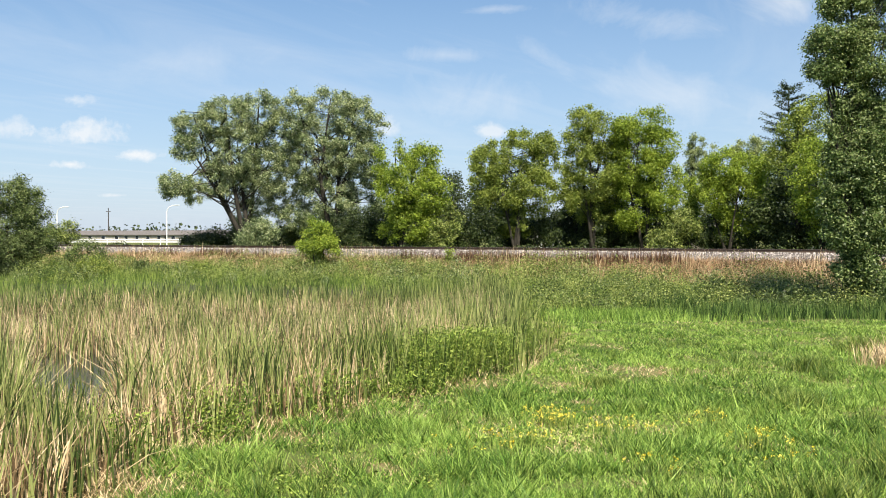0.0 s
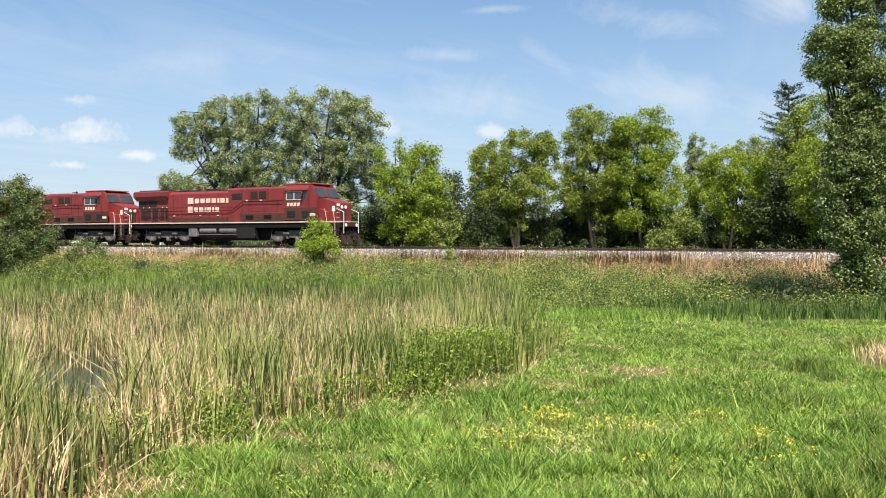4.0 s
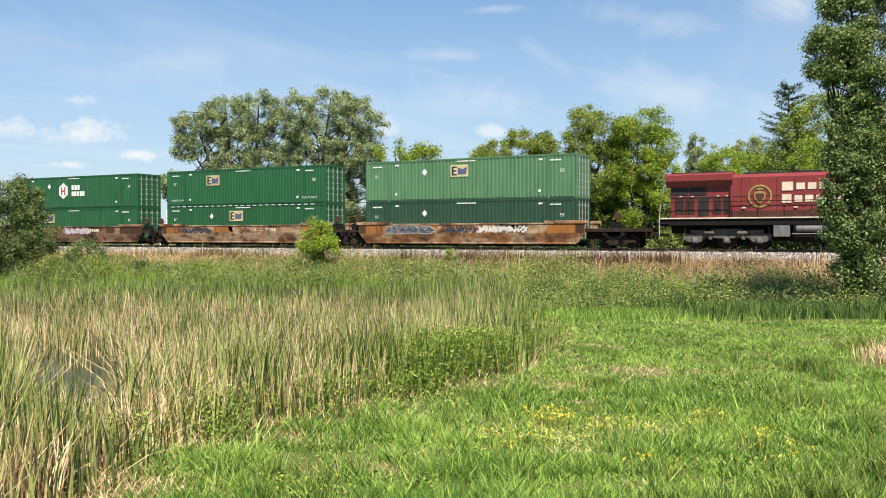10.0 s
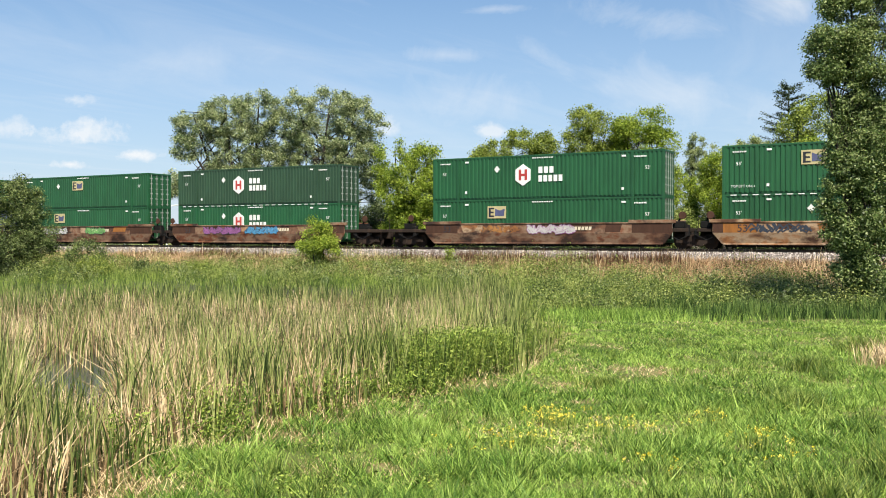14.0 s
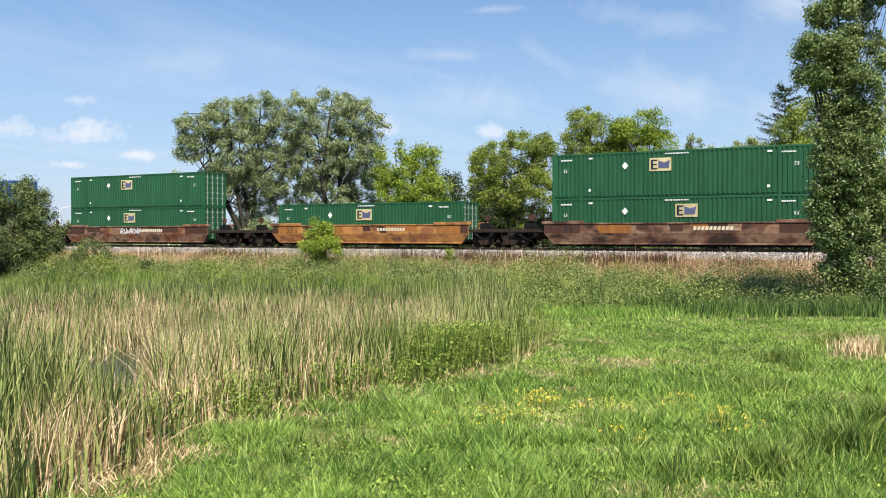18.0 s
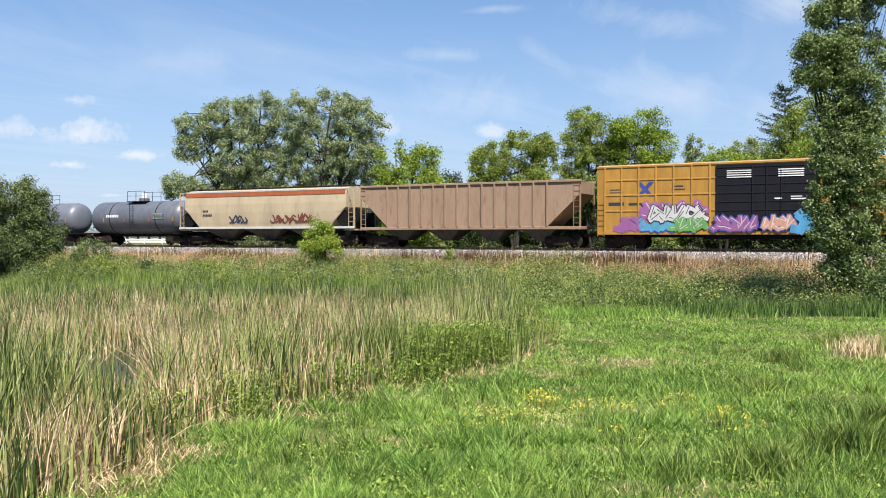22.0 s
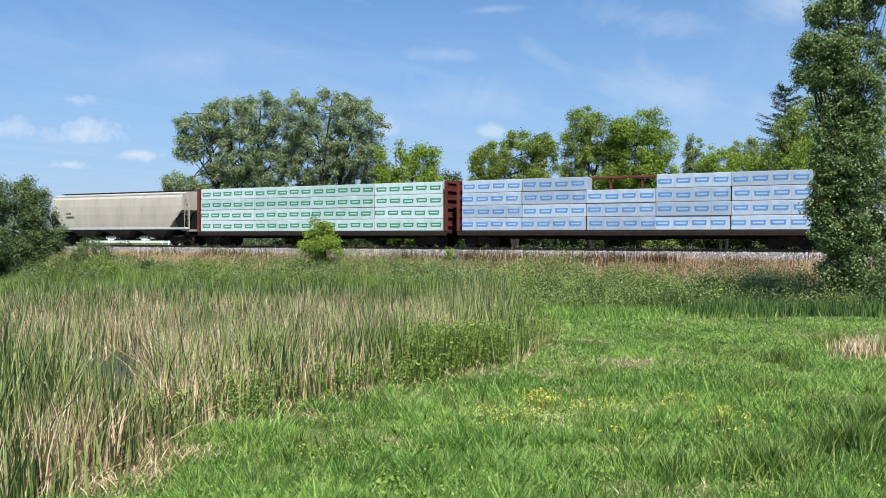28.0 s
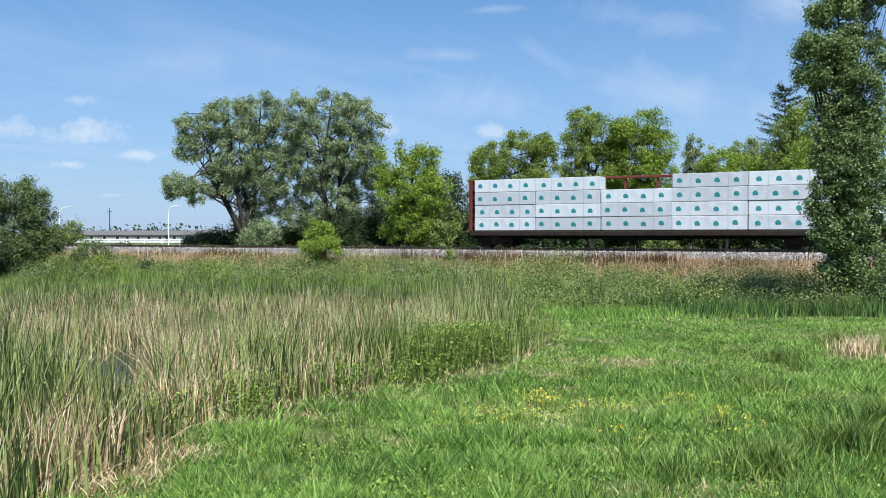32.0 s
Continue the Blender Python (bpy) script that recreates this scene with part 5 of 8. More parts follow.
# ---------------- train: paints ----------------
def paint(name, rgb, dirt=(0.12, 0.085, 0.06), much=0.6, rough=0.5, grain=1.2, streak=(1.6, 1.6, 0.45)):
    rgb = tuple(c * 0.74 for c in rgb)
    dirt = tuple(c * 0.8 for c in dirt)
    a = tuple(c * 0.82 for c in rgb)
    b = tuple(min(1, c * 1.12) for c in rgb)
    return material(name, [a, rgb, b], scale=grain, rough=rough, bump=0.08, bump_scale=30, spot=(2.2, much, much + 0.28, dirt), stretch=streak, thing=0.25)


RED = paint("red_engine_paint", (0.238, 0.030, 0.030), (0.15, 0.035, 0.032), 0.58)
RED_DIRTY = paint("grimy_red_paint", (0.100, 0.040, 0.032), (0.03, 0.022, 0.02), 0.5, 0.7)
CREAM = paint("cream_lettering", (0.80, 0.70, 0.52), much=0.7)
GOLD = paint("gold_emblem", (0.34, 0.22, 0.07), much=0.7)
BLACK = paint("black_underframe", (0.010, 0.010, 0.010), (0.028, 0.022, 0.018), 0.52, 0.85)
GREYDARK = paint("grimy_grey_tank", (0.028, 0.028, 0.028), (0.02, 0.018, 0.016), 0.55, 0.75)
GRILLE = paint("dark_grille", (0.012, 0.012, 0.013), (0.03, 0.028, 0.025), 0.6, 0.6)
IRON = paint("rusty_iron", (0.035, 0.025, 0.020), (0.07, 0.042, 0.028), 0.5, 0.85)
GLASS = material("window_glass", [(0.03, 0.035, 0.04), (0.05, 0.055, 0.06)], scale=1, rough=0.08, bump=0)
FRAMEGREY = paint("window_frame", (0.60, 0.60, 0.58))
GREEN = paint("green_container_paint", (0.013, 0.102, 0.036), (0.05, 0.12, 0.05), 0.70)
GREEN_DULL = paint("dull_green_container_paint", (0.028, 0.078, 0.038), (0.08, 0.10, 0.05), 0.62)
GREEN_FADED = paint("faded_green_paint", (0.090, 0.211, 0.104), (0.15, 0.24, 0.14), 0.62)
GREEN_OLD = paint("dark_old_green_paint", (0.022, 0.068, 0.038), (0.07, 0.10, 0.07), 0.60)
BLUE = paint("blue_container_paint", (0.051, 0.085, 0.357), (0.10, 0.11, 0.30), 0.66)
BLUE_VIVID = paint("vivid_blue_paint", (0.015, 0.12, 0.46), much=0.75)
NAVY = paint("navy_paint", (0.012, 0.03, 0.10), much=0.75)
RUST = paint("rust_red_container_paint", (0.180, 0.049, 0.030), (0.14, 0.06, 0.045), 0.62)
ORANGE = paint("orange_container_paint", (0.52, 0.14, 0.05), much=0.7)
TEAL = paint("teal_container_paint", (0.22, 0.47, 0.42), much=0.7)
MARK = paint("white_marking", (0.95, 0.95, 0.92), much=0.75)
LOCK = paint("dull_grey_fitting", (0.36, 0.40, 0.36), (0.08, 0.10, 0.08), 0.48)
PLATE = paint("beige_plate", (0.66, 0.56, 0.30), much=0.7)
INK = paint("black_ink", (0.02, 0.02, 0.03), much=0.8)
INKBLUE = paint("blue_ink", (0.10, 0.11, 0.22), much=0.8)
INKRED = paint("red_ink", (0.55, 0.06, 0.05), much=0.8)
def weathered(name, colours, dark):
    return material(name, colours, scale=1.0, rough=0.75, bump=0.12, bump_scale=22, spot=(1.7, 0.50, 0.66, dark), stretch=(0.55, 1.0, 0.95), thing=0.2, detail=9.0)


WELLTAN = weathered("weathered_tan_well_paint", [(0.09, 0.045, 0.027), (0.24, 0.14, 0.08), (0.36, 0.26, 0.17), (0.27, 0.12, 0.05), (0.12, 0.06, 0.035)], (0.06, 0.032, 0.022))
WELLBROWN = weathered("rusty_brown_well_paint", [(0.045, 0.027, 0.021), (0.14, 0.068, 0.042), (0.23, 0.15, 0.10), (0.17, 0.06, 0.03), (0.08, 0.042, 0.03)], (0.04, 0.026, 0.022))
WELLYELLOW = weathered("yellow_orange_well_paint", [(0.13, 0.055, 0.03), (0.30, 0.13, 0.04), (0.40, 0.19, 0.06), (0.22, 0.09, 0.04)], (0.10, 0.05, 0.032))
WELLDARK = paint("dark_brown_well_patch", (0.085, 0.042, 0.028), (0.04, 0.025, 0.02), 0.5, 0.8)
WELLORANGE = paint("orange_rust_well_patch", (0.36, 0.145, 0.04), (0.16, 0.07, 0.035), 0.5, 0.75)
SPRAY_W = paint("pale_spray_paint", (0.66, 0.64, 0.62), much=0.7)
PRIMER = paint("grey_primer_block", (0.46, 0.44, 0.47), (0.34, 0.20, 0.19), 0.5, 0.7, 1.0)
SPRAY_B = paint("blue_spray_paint", (0.10, 0.36, 0.62), much=0.7)
SPRAY_P = paint("pink_spray_paint", (0.36, 0.13, 0.33), much=0.7)
SPRAY_K = paint("dark_spray_paint", (0.03, 0.04, 0.06), much=0.7)
SPRAY_G = paint("green_spray_paint", (0.18, 0.42, 0.12), much=0.7)
# chute paint: grime and the shade below the car in one colour
CHUTE = paint("grimy_shaded_chute_paint", (0.13, 0.115, 0.10), (0.05, 0.045, 0.04), 0.5, 0.8)
HOP = {"beige": paint("beige_hopper_paint", (0.76, 0.60, 0.37), (0.44, 0.32, 0.20), 0.56, 0.6, 0.5),
       "grey": paint("grey_hopper_paint", (0.60, 0.52, 0.40), (0.38, 0.32, 0.24), 0.56, 0.6, 0.5),
       "white": paint("white_hopper_paint", (0.68, 0.67, 0.63), (0.45, 0.42, 0.36), 0.62, 0.6, 0.5),
       "tan": paint("tan_hopper_paint", (0.58, 0.46, 0.30), (0.36, 0.26, 0.16), 0.56, 0.6, 0.5),
       "brown": paint("faded_brown_hopper_paint", (0.37, 0.25, 0.17), (0.23, 0.12, 0.08), 0.52, 0.7, 0.5)}
REEFER = paint("cream_reefer_paint", (0.80, 0.60, 0.39), (0.62, 0.40, 0.21), 0.58, 0.6, 0.6)
SPRAY_F = paint("faded_pink_spray_paint", (0.62, 0.33, 0.24), (0.70, 0.50, 0.33), 0.5, 0.7)
DOORBLACK = paint("black_door_paint", (0.014, 0.014, 0.020), (0.03, 0.028, 0.03), 0.6, 0.75)
YELLOWBOX = paint("yellow_boxcar_paint", (0.52, 0.265, 0.040), (0.40, 0.19, 0.05), 0.60, 0.6)
PINKBOX = paint("faded_red_boxcar_paint", (0.52, 0.145, 0.13), (0.40, 0.15, 0.13), 0.58, 0.7)
BROWNBOX = paint("brown_boxcar_paint", (0.120, 0.036, 0.030), (0.09, 0.045, 0.04), 0.54, 0.7)
DARKBOX = paint("dark_maroon_boxcar_paint", (0.092, 0.021, 0.024), (0.06, 0.035, 0.032), 0.56, 0.6)
RUSTBOX = paint("rust_orange_boxcar_paint", (0.230, 0.070, 0.037), (0.15, 0.06, 0.04), 0.56, 0.7)
TANKBLACK = paint("black_tank_paint", (0.040, 0.041, 0.046), (0.07, 0.064, 0.06), 0.60, 0.42)
TANKGREY = paint("grey_tank_paint", (0.16, 0.17, 0.20), (0.10, 0.10, 0.11), 0.60, 0.4)
GONDARK = paint("dark_gondola_paint", (0.029, 0.026, 0.028), (0.085, 0.05, 0.04), 0.52, 0.75)
GONRUST = paint("rusty_gondola_paint", (0.062, 0.023, 0.018), (0.035, 0.026, 0.023), 0.44, 0.8)
BEAMRED = paint("red_brown_bulkhead_paint", (0.164, 0.041, 0.030), (0.10, 0.05, 0.04), 0.56, 0.7)
BEAMYELLOW = paint("yellow_bulkhead_paint", (0.50, 0.27, 0.05), (0.28, 0.14, 0.05), 0.58, 0.7)
WRAP = {"white": material("white_lumber_wrap", [(0.43, 0.437, 0.452), (0.515, 0.523, 0.537), (0.58, 0.587, 0.595)], scale=1.6, rough=0.42, bump=0.35, bump_scale=5, thing=0.5),
        "blue": material("bluish_lumber_wrap", [(0.33, 0.365, 0.42), (0.40, 0.435, 0.495), (0.47, 0.505, 0.56)], scale=1.6, rough=0.42, bump=0.35, bump_scale=5, thing=0.5),
        "cream": material("cream_lumber_wrap", [(0.443, 0.426, 0.377), (0.525, 0.508, 0.459), (0.590, 0.574, 0.533)], scale=1.6, rough=0.42, bump=0.35, bump_scale=5, thing=0.5),
        "mint": material("pale_green_lumber_wrap", [(0.410, 0.492, 0.459), (0.492, 0.574, 0.533), (0.574, 0.631, 0.607)], scale=1.6, rough=0.42, bump=0.35, bump_scale=5, thing=0.5)}
PRINT = {"navy": paint("navy_print", (0.05, 0.08, 0.34), much=0.85), "teal": paint("teal_print", (0.04, 0.25, 0.26), much=0.85), "green": paint("green_print", (0.07, 0.29, 0.13), much=0.85),
         "sky": paint("blue_print", (0.14, 0.32, 0.62), much=0.85), "slate": paint("slate_grey_print", (0.20, 0.24, 0.30), much=0.85), "pale": paint("pale_grey_print", (0.42, 0.46, 0.52), much=0.85), "straw": paint("straw_print", (0.56, 0.54, 0.32), much=0.85)}
LUMBER = material("sawn_lumber_ends", [(0.42, 0.28, 0.14), (0.58, 0.42, 0.24)], scale=6, rough=0.8, bump=0.3)

FLEET = []          # (thing, its place along the train)


def enlist(ob, u):
    ob.location = (u, 0, 0)
    FLEET.append((ob, u))
    return ob


def words(text, size, name):
    cu = bpy.data.curves.new(name, "FONT")
    cu.body, cu.size, cu.align_x, cu.align_y = text, size, "CENTER", "CENTER"
    ob = bpy.data.objects.new(name, cu)
    scene.collection.objects.link(ob)
    me = bpy.data.meshes.new_from_object(ob, depsgraph=bpy.context.evaluated_depsgraph_get())
    bpy.data.objects.remove(ob)
    me.materials.clear()
    me.materials.append(MARK)
    return me


TEXT_53 = words("53'", 0.29, "length_marking")
TEXT_WELL = words("53", 0.62, "length_number")
TEXT_WELL.materials[0] = INK
TEXT_LIFT = words("TOP LIFT ONLY", 0.20, "lift_marking")


def bars(S, x, y, z, w, h, n, m=0, gap=0.28, lean=0.0):
    """A line of lettering as plain bars, on the near side."""
    step = w / n
    for i in range(n):
        a = x + i * step
        b = a + step * (1 - gap)
        S.prism([(a, z), (b, z), (b + lean * h, z + h), (a + lean * h, z + h)], "y", y, y + 0.012, m)


# ---------------- running gear ----------------
def frame_shape(r, wb):
    """One side frame of a truck in x and z."""
    h = wb / 2
    return [(-h - 0.28, r + 0.16), (-h - 0.28, r - 0.10), (-h + 0.20, r - 0.10), (-0.45, r - 0.26), (0.45, r - 0.26), (h - 0.20, r - 0.10), (h + 0.28, r - 0.10), (h + 0.28, r + 0.16), (h - 0.2, r + 0.18), (0.55, r + 0.34), (-0.55, r + 0.34), (-h + 0.2, r + 0.18)]


WHEEL_MESH = {}


def wheelset(parent, x, r):
    if r not in WHEEL_MESH:
        S = Shape()
        for s in (-1, 1):
            S.lathe([(s * 0.67, r + 0.03), (s * 0.70, r), (s * 0.80, r - 0.006), (s * 0.80, r - 0.09), (s * 0.77, 0.15), (s * 0.83, 0.10)], "y", (0, 0), 14)
        S.lathe([(-1.05, 0.07), (1.05, 0.07)], "y", (0, 0), 6)
        WHEEL_MESH[r] = S.mesh("wheelset", IRON)
    return part("wheelset", WHEEL_MESH[r], None, parent, at=pose(x, 0, r))


TRUCK_MESH = {}


def truck(parent, x, r=0.46, wb=1.73):
    if "f" not in TRUCK_MESH:
        S = Shape()
        for y in (-1.02, 0.90):
            S.prism(frame_shape(r, wb), "y", y, y + 0.12)
            for k in (-0.22, 0.0, 0.22):
                S.tube((k, y + 0.06, r - 0.20), (k, y + 0.06, r + 0.12), 0.085, n=7)
            for k in (-wb / 2, wb / 2):
                S.lathe([(y - 0.05, 0.11), (y + 0.14, 0.11)], "y", (k, r), 8)
        S.box(-0.2, 0.2, -1.0, 1.0, r + 0.06, r + 0.36)
        TRUCK_MESH["f"] = S.mesh("truck", IRON)
    t = part("truck", TRUCK_MESH["f"], None, parent, at=pose(x, 0, 0))
    for k in (-wb / 2, wb / 2):
        wheelset(t, k, r)
    return t


COUPLER = {}


def coupler(parent, x, way):
    if "m" not in COUPLER:
        S = Shape().box(-0.5, 0.32, -0.08, 0.08, 0.76, 0.96, 0, 0.02).box(0.22, 0.46, -0.15, 0.15, 0.70, 1.02, 0, 0.04)
        S.tube((0.1, 0.35, 0.8), (0.35, 0.38, 0.45), 0.03, n=5)
        COUPLER["m"] = S.mesh("coupler", IRON)
    return part("coupler", COUPLER["m"], None, parent, at=pose(x, 0, 0, 0, 0, 0 if way > 0 else 180))


def ladder(parent, x, y, z0, z1, mat, w=0.42):
    S = Shape()
    for k in (0, w):
        S.tube((x + k, y, z0), (x + k, y, z1), 0.02, n=4)
    n = int((z1 - z0) / 0.36)
    for i in range(n + 1):
        z = z0 + 0.1 + i * (z1 - z0 - 0.2) / max(1, n)
        S.tube((x, y, z), (x + w, y, z), 0.016, n=4)
    return part("ladder", S, mat, parent)


def graffiti(parent, x0, x1, z0, z1, y, mats, seed, name="graffiti"):
    """Sprayed tags: heavy strokes over a wider outline, with a thin glint."""
    rng = random.Random(seed)
    h = z1 - z0
    layers = [Shape(), Shape(), Shape()]
    n = [0]

    def stroke(S, pts, wide, depth):
        for (ax, az), (bx, bz) in zip(pts, pts[1:]):
            d = Vector((bx - ax, bz - az))
            if d.length < 1e-4:
                continue
            d.normalize()
            o = Vector((-d.y, d.x)) * wide / 2
            a, b = Vector((ax, az)) - d * wide * 0.38, Vector((bx, bz)) + d * wide * 0.38
            n[0] += 1
            yy = y - depth - 0.00025 * (n[0] % 16)
            ring = [a + o, a - o, b - o * rng.uniform(0.8, 1.15), b + o * rng.uniform(0.8, 1.15)]
            S.add([(p.x, yy, p.y) for p in ring], [(0, 1, 2, 3)])
    thin = len(mats) == 1
    x = x0
    while x < x1 - 0.35 * h:
        w = h * rng.uniform(0.5, 0.85)
        lean, rise, size = rng.uniform(-0.05, 0.3), rng.uniform(-0.05, 0.07) * h, rng.uniform(0.8, 1.0)
        swing = rng.choice((-1, 1))
        forms = [[(rng.uniform(-0.2, 0.3), rng.uniform(0, 0.4)), (rng.uniform(0.3, 0.6), 0.5 + 0.5 * swing), (rng.uniform(0.7, 1.2), rng.uniform(0.1, 0.9))],
                 [(rng.uniform(0.0, 0.4), 0.5 - 0.5 * swing), (rng.uniform(0.5, 1.1), rng.uniform(0.3, 0.7)), (rng.uniform(0.1, 0.9), rng.uniform(0, 1)), (rng.uniform(0.8, 1.4), rng.uniform(0, 0.5))]]
        for pts in forms:
            pts = [(x + (px + rng.uniform(-0.07, 0.07)) * w + lean * pz * h, z0 + rise + (0.08 + 0.84 * pz * size + rng.uniform(-0.05, 0.05)) * h) for px, pz in pts]
            if thin:
                stroke(layers[1], pts, h * rng.uniform(0.10, 0.2), 0.008)
            else:
                stroke(layers[0], pts, h * 0.40, 0.003)
                stroke(layers[1], pts, h * 0.26, 0.008)
                stroke(layers[2], [(a + 0.05 * h, b + 0.06 * h) for a, b in pts[:2]], h * 0.05, 0.013)
        x += w * (rng.uniform(0.7, 1.0) if thin else rng.uniform(0.6, 0.85))
    use = ((1, mats[0]),) if thin else ((0, mats[-1]), (1, mats[0]), (2, mats[len(mats) // 2]))
    for k, mt in use:
        tagged(part(name, layers[k], mt, parent, "sprayed tag in flat colour"), kind="stuff")


# ---------------- locomotives ----------------
FADED = paint("faded_cream_lettering", (0.80, 0.64, 0.52), (0.34, 0.13, 0.10), 0.62, 0.6, 3.0)
EDGING = paint("worn_walkway_edge", (0.74, 0.64, 0.52), (0.12, 0.085, 0.07), 0.56, 0.7, 1.0)
BLEACHED = paint("sun_bleached_red", (0.30, 0.075, 0.055), (0.2, 0.06, 0.05), 0.6)
RESERVOIR = paint("grimy_reservoir", (0.17, 0.17, 0.18), (0.03, 0.028, 0.026), 0.5, 0.6)
TRUCKGREY = paint("dusty_truck_frame", (0.150, 0.138, 0.122), (0.022, 0.02, 0.018), 0.48, 0.8)


def locomotive(u, emblem, label):
    top = tagged(new("locomotive"), label, "locomotive", "locomotives")
    part("frame", Shape().box(0.35, 21.9, -1.42, 1.42, 1.42, 1.80, 0, 0.03).box(0.9, 21.3, -0.7, 0.7, 0.95, 1.42, 0, 0.03), BLACK, top)
    part("walkway_edge", Shape().box(0.4, 21.6, -1.50, 1.50, 1.82, 1.90, 0, 0.01), EDGING, top, "worn cream walkway edge")
    # hoods
    hood = Shape().prism([(-1.32, 1.92), (1.32, 1.92), (1.32, 4.25), (1.05, 4.45), (-1.05, 4.45), (-1.32, 4.25)], "x", 4.5, 11.1)
    part("long_hood", hood, RED, top)
    for x in np.arange(5.1, 11.0, 0.98):
        part("panel_seam", Shape().box(x, x + 0.035, -1.33, -1.31, 2.0, 4.2), RED_DIRTY, top)
    part("panel_seam", Shape().box(4.6, 11.0, -1.335, -1.31, 3.12, 3.155), RED_DIRTY, top)
    for x in np.arange(5.5, 10.9, 0.98):
        part("door_latch", Shape().box(x, x + 0.18, -1.36, -1.32, 2.55, 2.6), RED_DIRTY, top)
    mid = Shape().prism([(-1.36, 1.92), (1.36, 1.92), (1.36, 4.48), (1.15, 4.62), (-1.15, 4.62), (-1.36, 4.48)], "x", 11.1, 16.8)
    part("equipment_cabinet", mid, RED, top)
    for x in (12.55, 13.2, 15.1, 16.0):
        part("panel_seam", Shape().box(x, x + 0.035, -1.37, -1.35, 2.6, 4.45), RED_DIRTY, top)
    part("panel_seam", Shape().box(11.2, 12.5, -1.375, -1.35, 3.1, 3.135), RED_DIRTY, top)
    part("panel_seam", Shape().box(12.5, 16.7, -1.375, -1.35, 3.5, 3.535), RED_DIRTY, top)
    part("cabinet_door", Shape().box(13.4, 14.9, -1.375, -1.35, 2.75, 3.4), RED, top)
    part("cabinet_door", Shape().box(15.3, 16.5, -1.375, -1.35, 3.6, 4.3), RED, top)
    part("radiator_core", Shape().prism([(-1.18, 1.92), (1.18, 1.92), (1.18, 3.9), (-1.18, 3.9)], "x", 0.95, 4.5), RED, top)
    for a, b, z0, z1 in ((1.0, 2.0, 3.25, 3.74), (2.1, 3.1, 3.25, 3.74), (1.25, 1.75, 2.1, 3.05), (1.85, 2.35, 2.1, 3.05), (2.6, 3.25, 2.0, 3.12), (3.5, 3.95, 2.1, 3.05), (4.05, 4.4, 2.1, 3.05)):
        screen_panel = part("radiator_screen", Shape().box(a, b, -1.20, -1.17, z0, z1, 0, 0.006), GRILLE, top, "dark radiator screen under the overhang")
        for i in range(4):
            x = a + (b - a) * (i + 0.5) / 4
            part("slat", Shape().box(x - 0.012, x + 0.012, -1.212, -1.195, z0 + 0.02, z1 - 0.02), RED_DIRTY, screen_panel)
    part("radiator_sill", Shape().box(0.95, 4.5, -1.215, -1.17, 3.10, 3.18, 0, 0.01), RED_DIRTY, top)
    for x in (1.5, 2.2, 3.7, 4.2):
        part("sill_lamp", Shape().box(x, x + 0.14, -1.24, -1.21, 3.16, 3.22, 0, 0.006), FADED, top)
    part("radiator_wing", Shape().prism([(-1.22, 3.75), (1.22, 3.75), (1.55, 4.12), (1.55, 4.46), (1.3, 4.58), (-1.3, 4.58), (-1.55, 4.46), (-1.55, 4.12)], "x", 0.72, 4.62), RED, top, "flared red radiator overhang")
    part("roof_vent", Shape().box(1.0, 4.3, -1.1, 1.1, 4.575, 4.66, 0, 0.02).box(5.2, 7.4, -0.8, 0.8, 4.44, 4.58, 0, 0.03).box(8.2, 9.4, -0.6, 0.6, 4.44, 4.62, 0, 0.03), GRILLE, top)
    part("exhaust_stack", Shape().box(7.8, 8.1, -0.35, 0.35, 4.44, 4.72, 0, 0.02), IRON, top)
    for a, b, z0, z1 in ((11.45, 12.5, 3.72, 4.18), (13.4, 14.1, 3.70, 4.30), (14.25, 14.95, 3.70, 4.30)):
        v = part("side_vent", Shape().box(a, b, -1.39, -1.35, z0, z1, 0, 0.01), GRILLE, top, "dark louvred side vent")
        for i in range(4):
            x = a + (b - a) * (i + 0.5) / 4
            part("slat", Shape().box(x - 0.02, x + 0.02, -1.40, -1.385, z0 + 0.03, z1 - 0.03), RED_DIRTY, v)
    part("battery_box", Shape().box(12.4, 19.9, -1.49, 1.49, 1.922, 2.60, 0, 0.03), RED_DIRTY, top, "grimy brown lower cabinet panels")
    for a in (13.0, 14.8):
        part("access_panel", Shape().box(a, a + 0.75, -1.505, -1.488, 2.1, 2.42, 0, 0.004), BLACK, top)
    for a in (17.1, 18.5):
        part("cab_grille", Shape().box(a, a + 0.75, -1.556, -1.535, 2.2, 2.7, 0, 0.004), GRILLE, top)
    # cab and nose
    cab = Shape().prism([(-1.52, 2.0), (1.52, 2.0), (1.52, 4.38), (1.2, 4.72), (0.6, 4.80), (-0.6, 4.80), (-1.2, 4.72), (-1.52, 4.38)], "x", 16.8, 19.1)
    cab.prism([(19.1, 2.0), (19.9, 2.0), (19.9, 3.72), (19.55, 4.40), (19.3, 4.66), (19.1, 4.70)], "y", -1.48, 1.48)
    part("cab", cab, RED, top)
    part("cab_roof", Shape().box(16.75, 19.45, -1.25, 1.25, 4.72, 4.83, 0, 0.03), BLEACHED, top)
    nose = Shape().prism([(19.9, 1.92), (21.25, 1.92), (21.25, 3.28), (21.0, 3.42), (19.9, 3.70)], "y", -1.05, 1.05)
    nose.prism([(19.9, 1.92), (20.7, 1.92), (20.7, 2.6), (19.9, 2.9)], "y", -1.35, 1.35)
    part("nose", nose, RED, top)
    win = part("side_window", Shape().box(17.0, 18.55, -1.55, -1.515, 3.54, 4.22, 0, 0.01), FRAMEGREY, top, "pale framed cab side window")
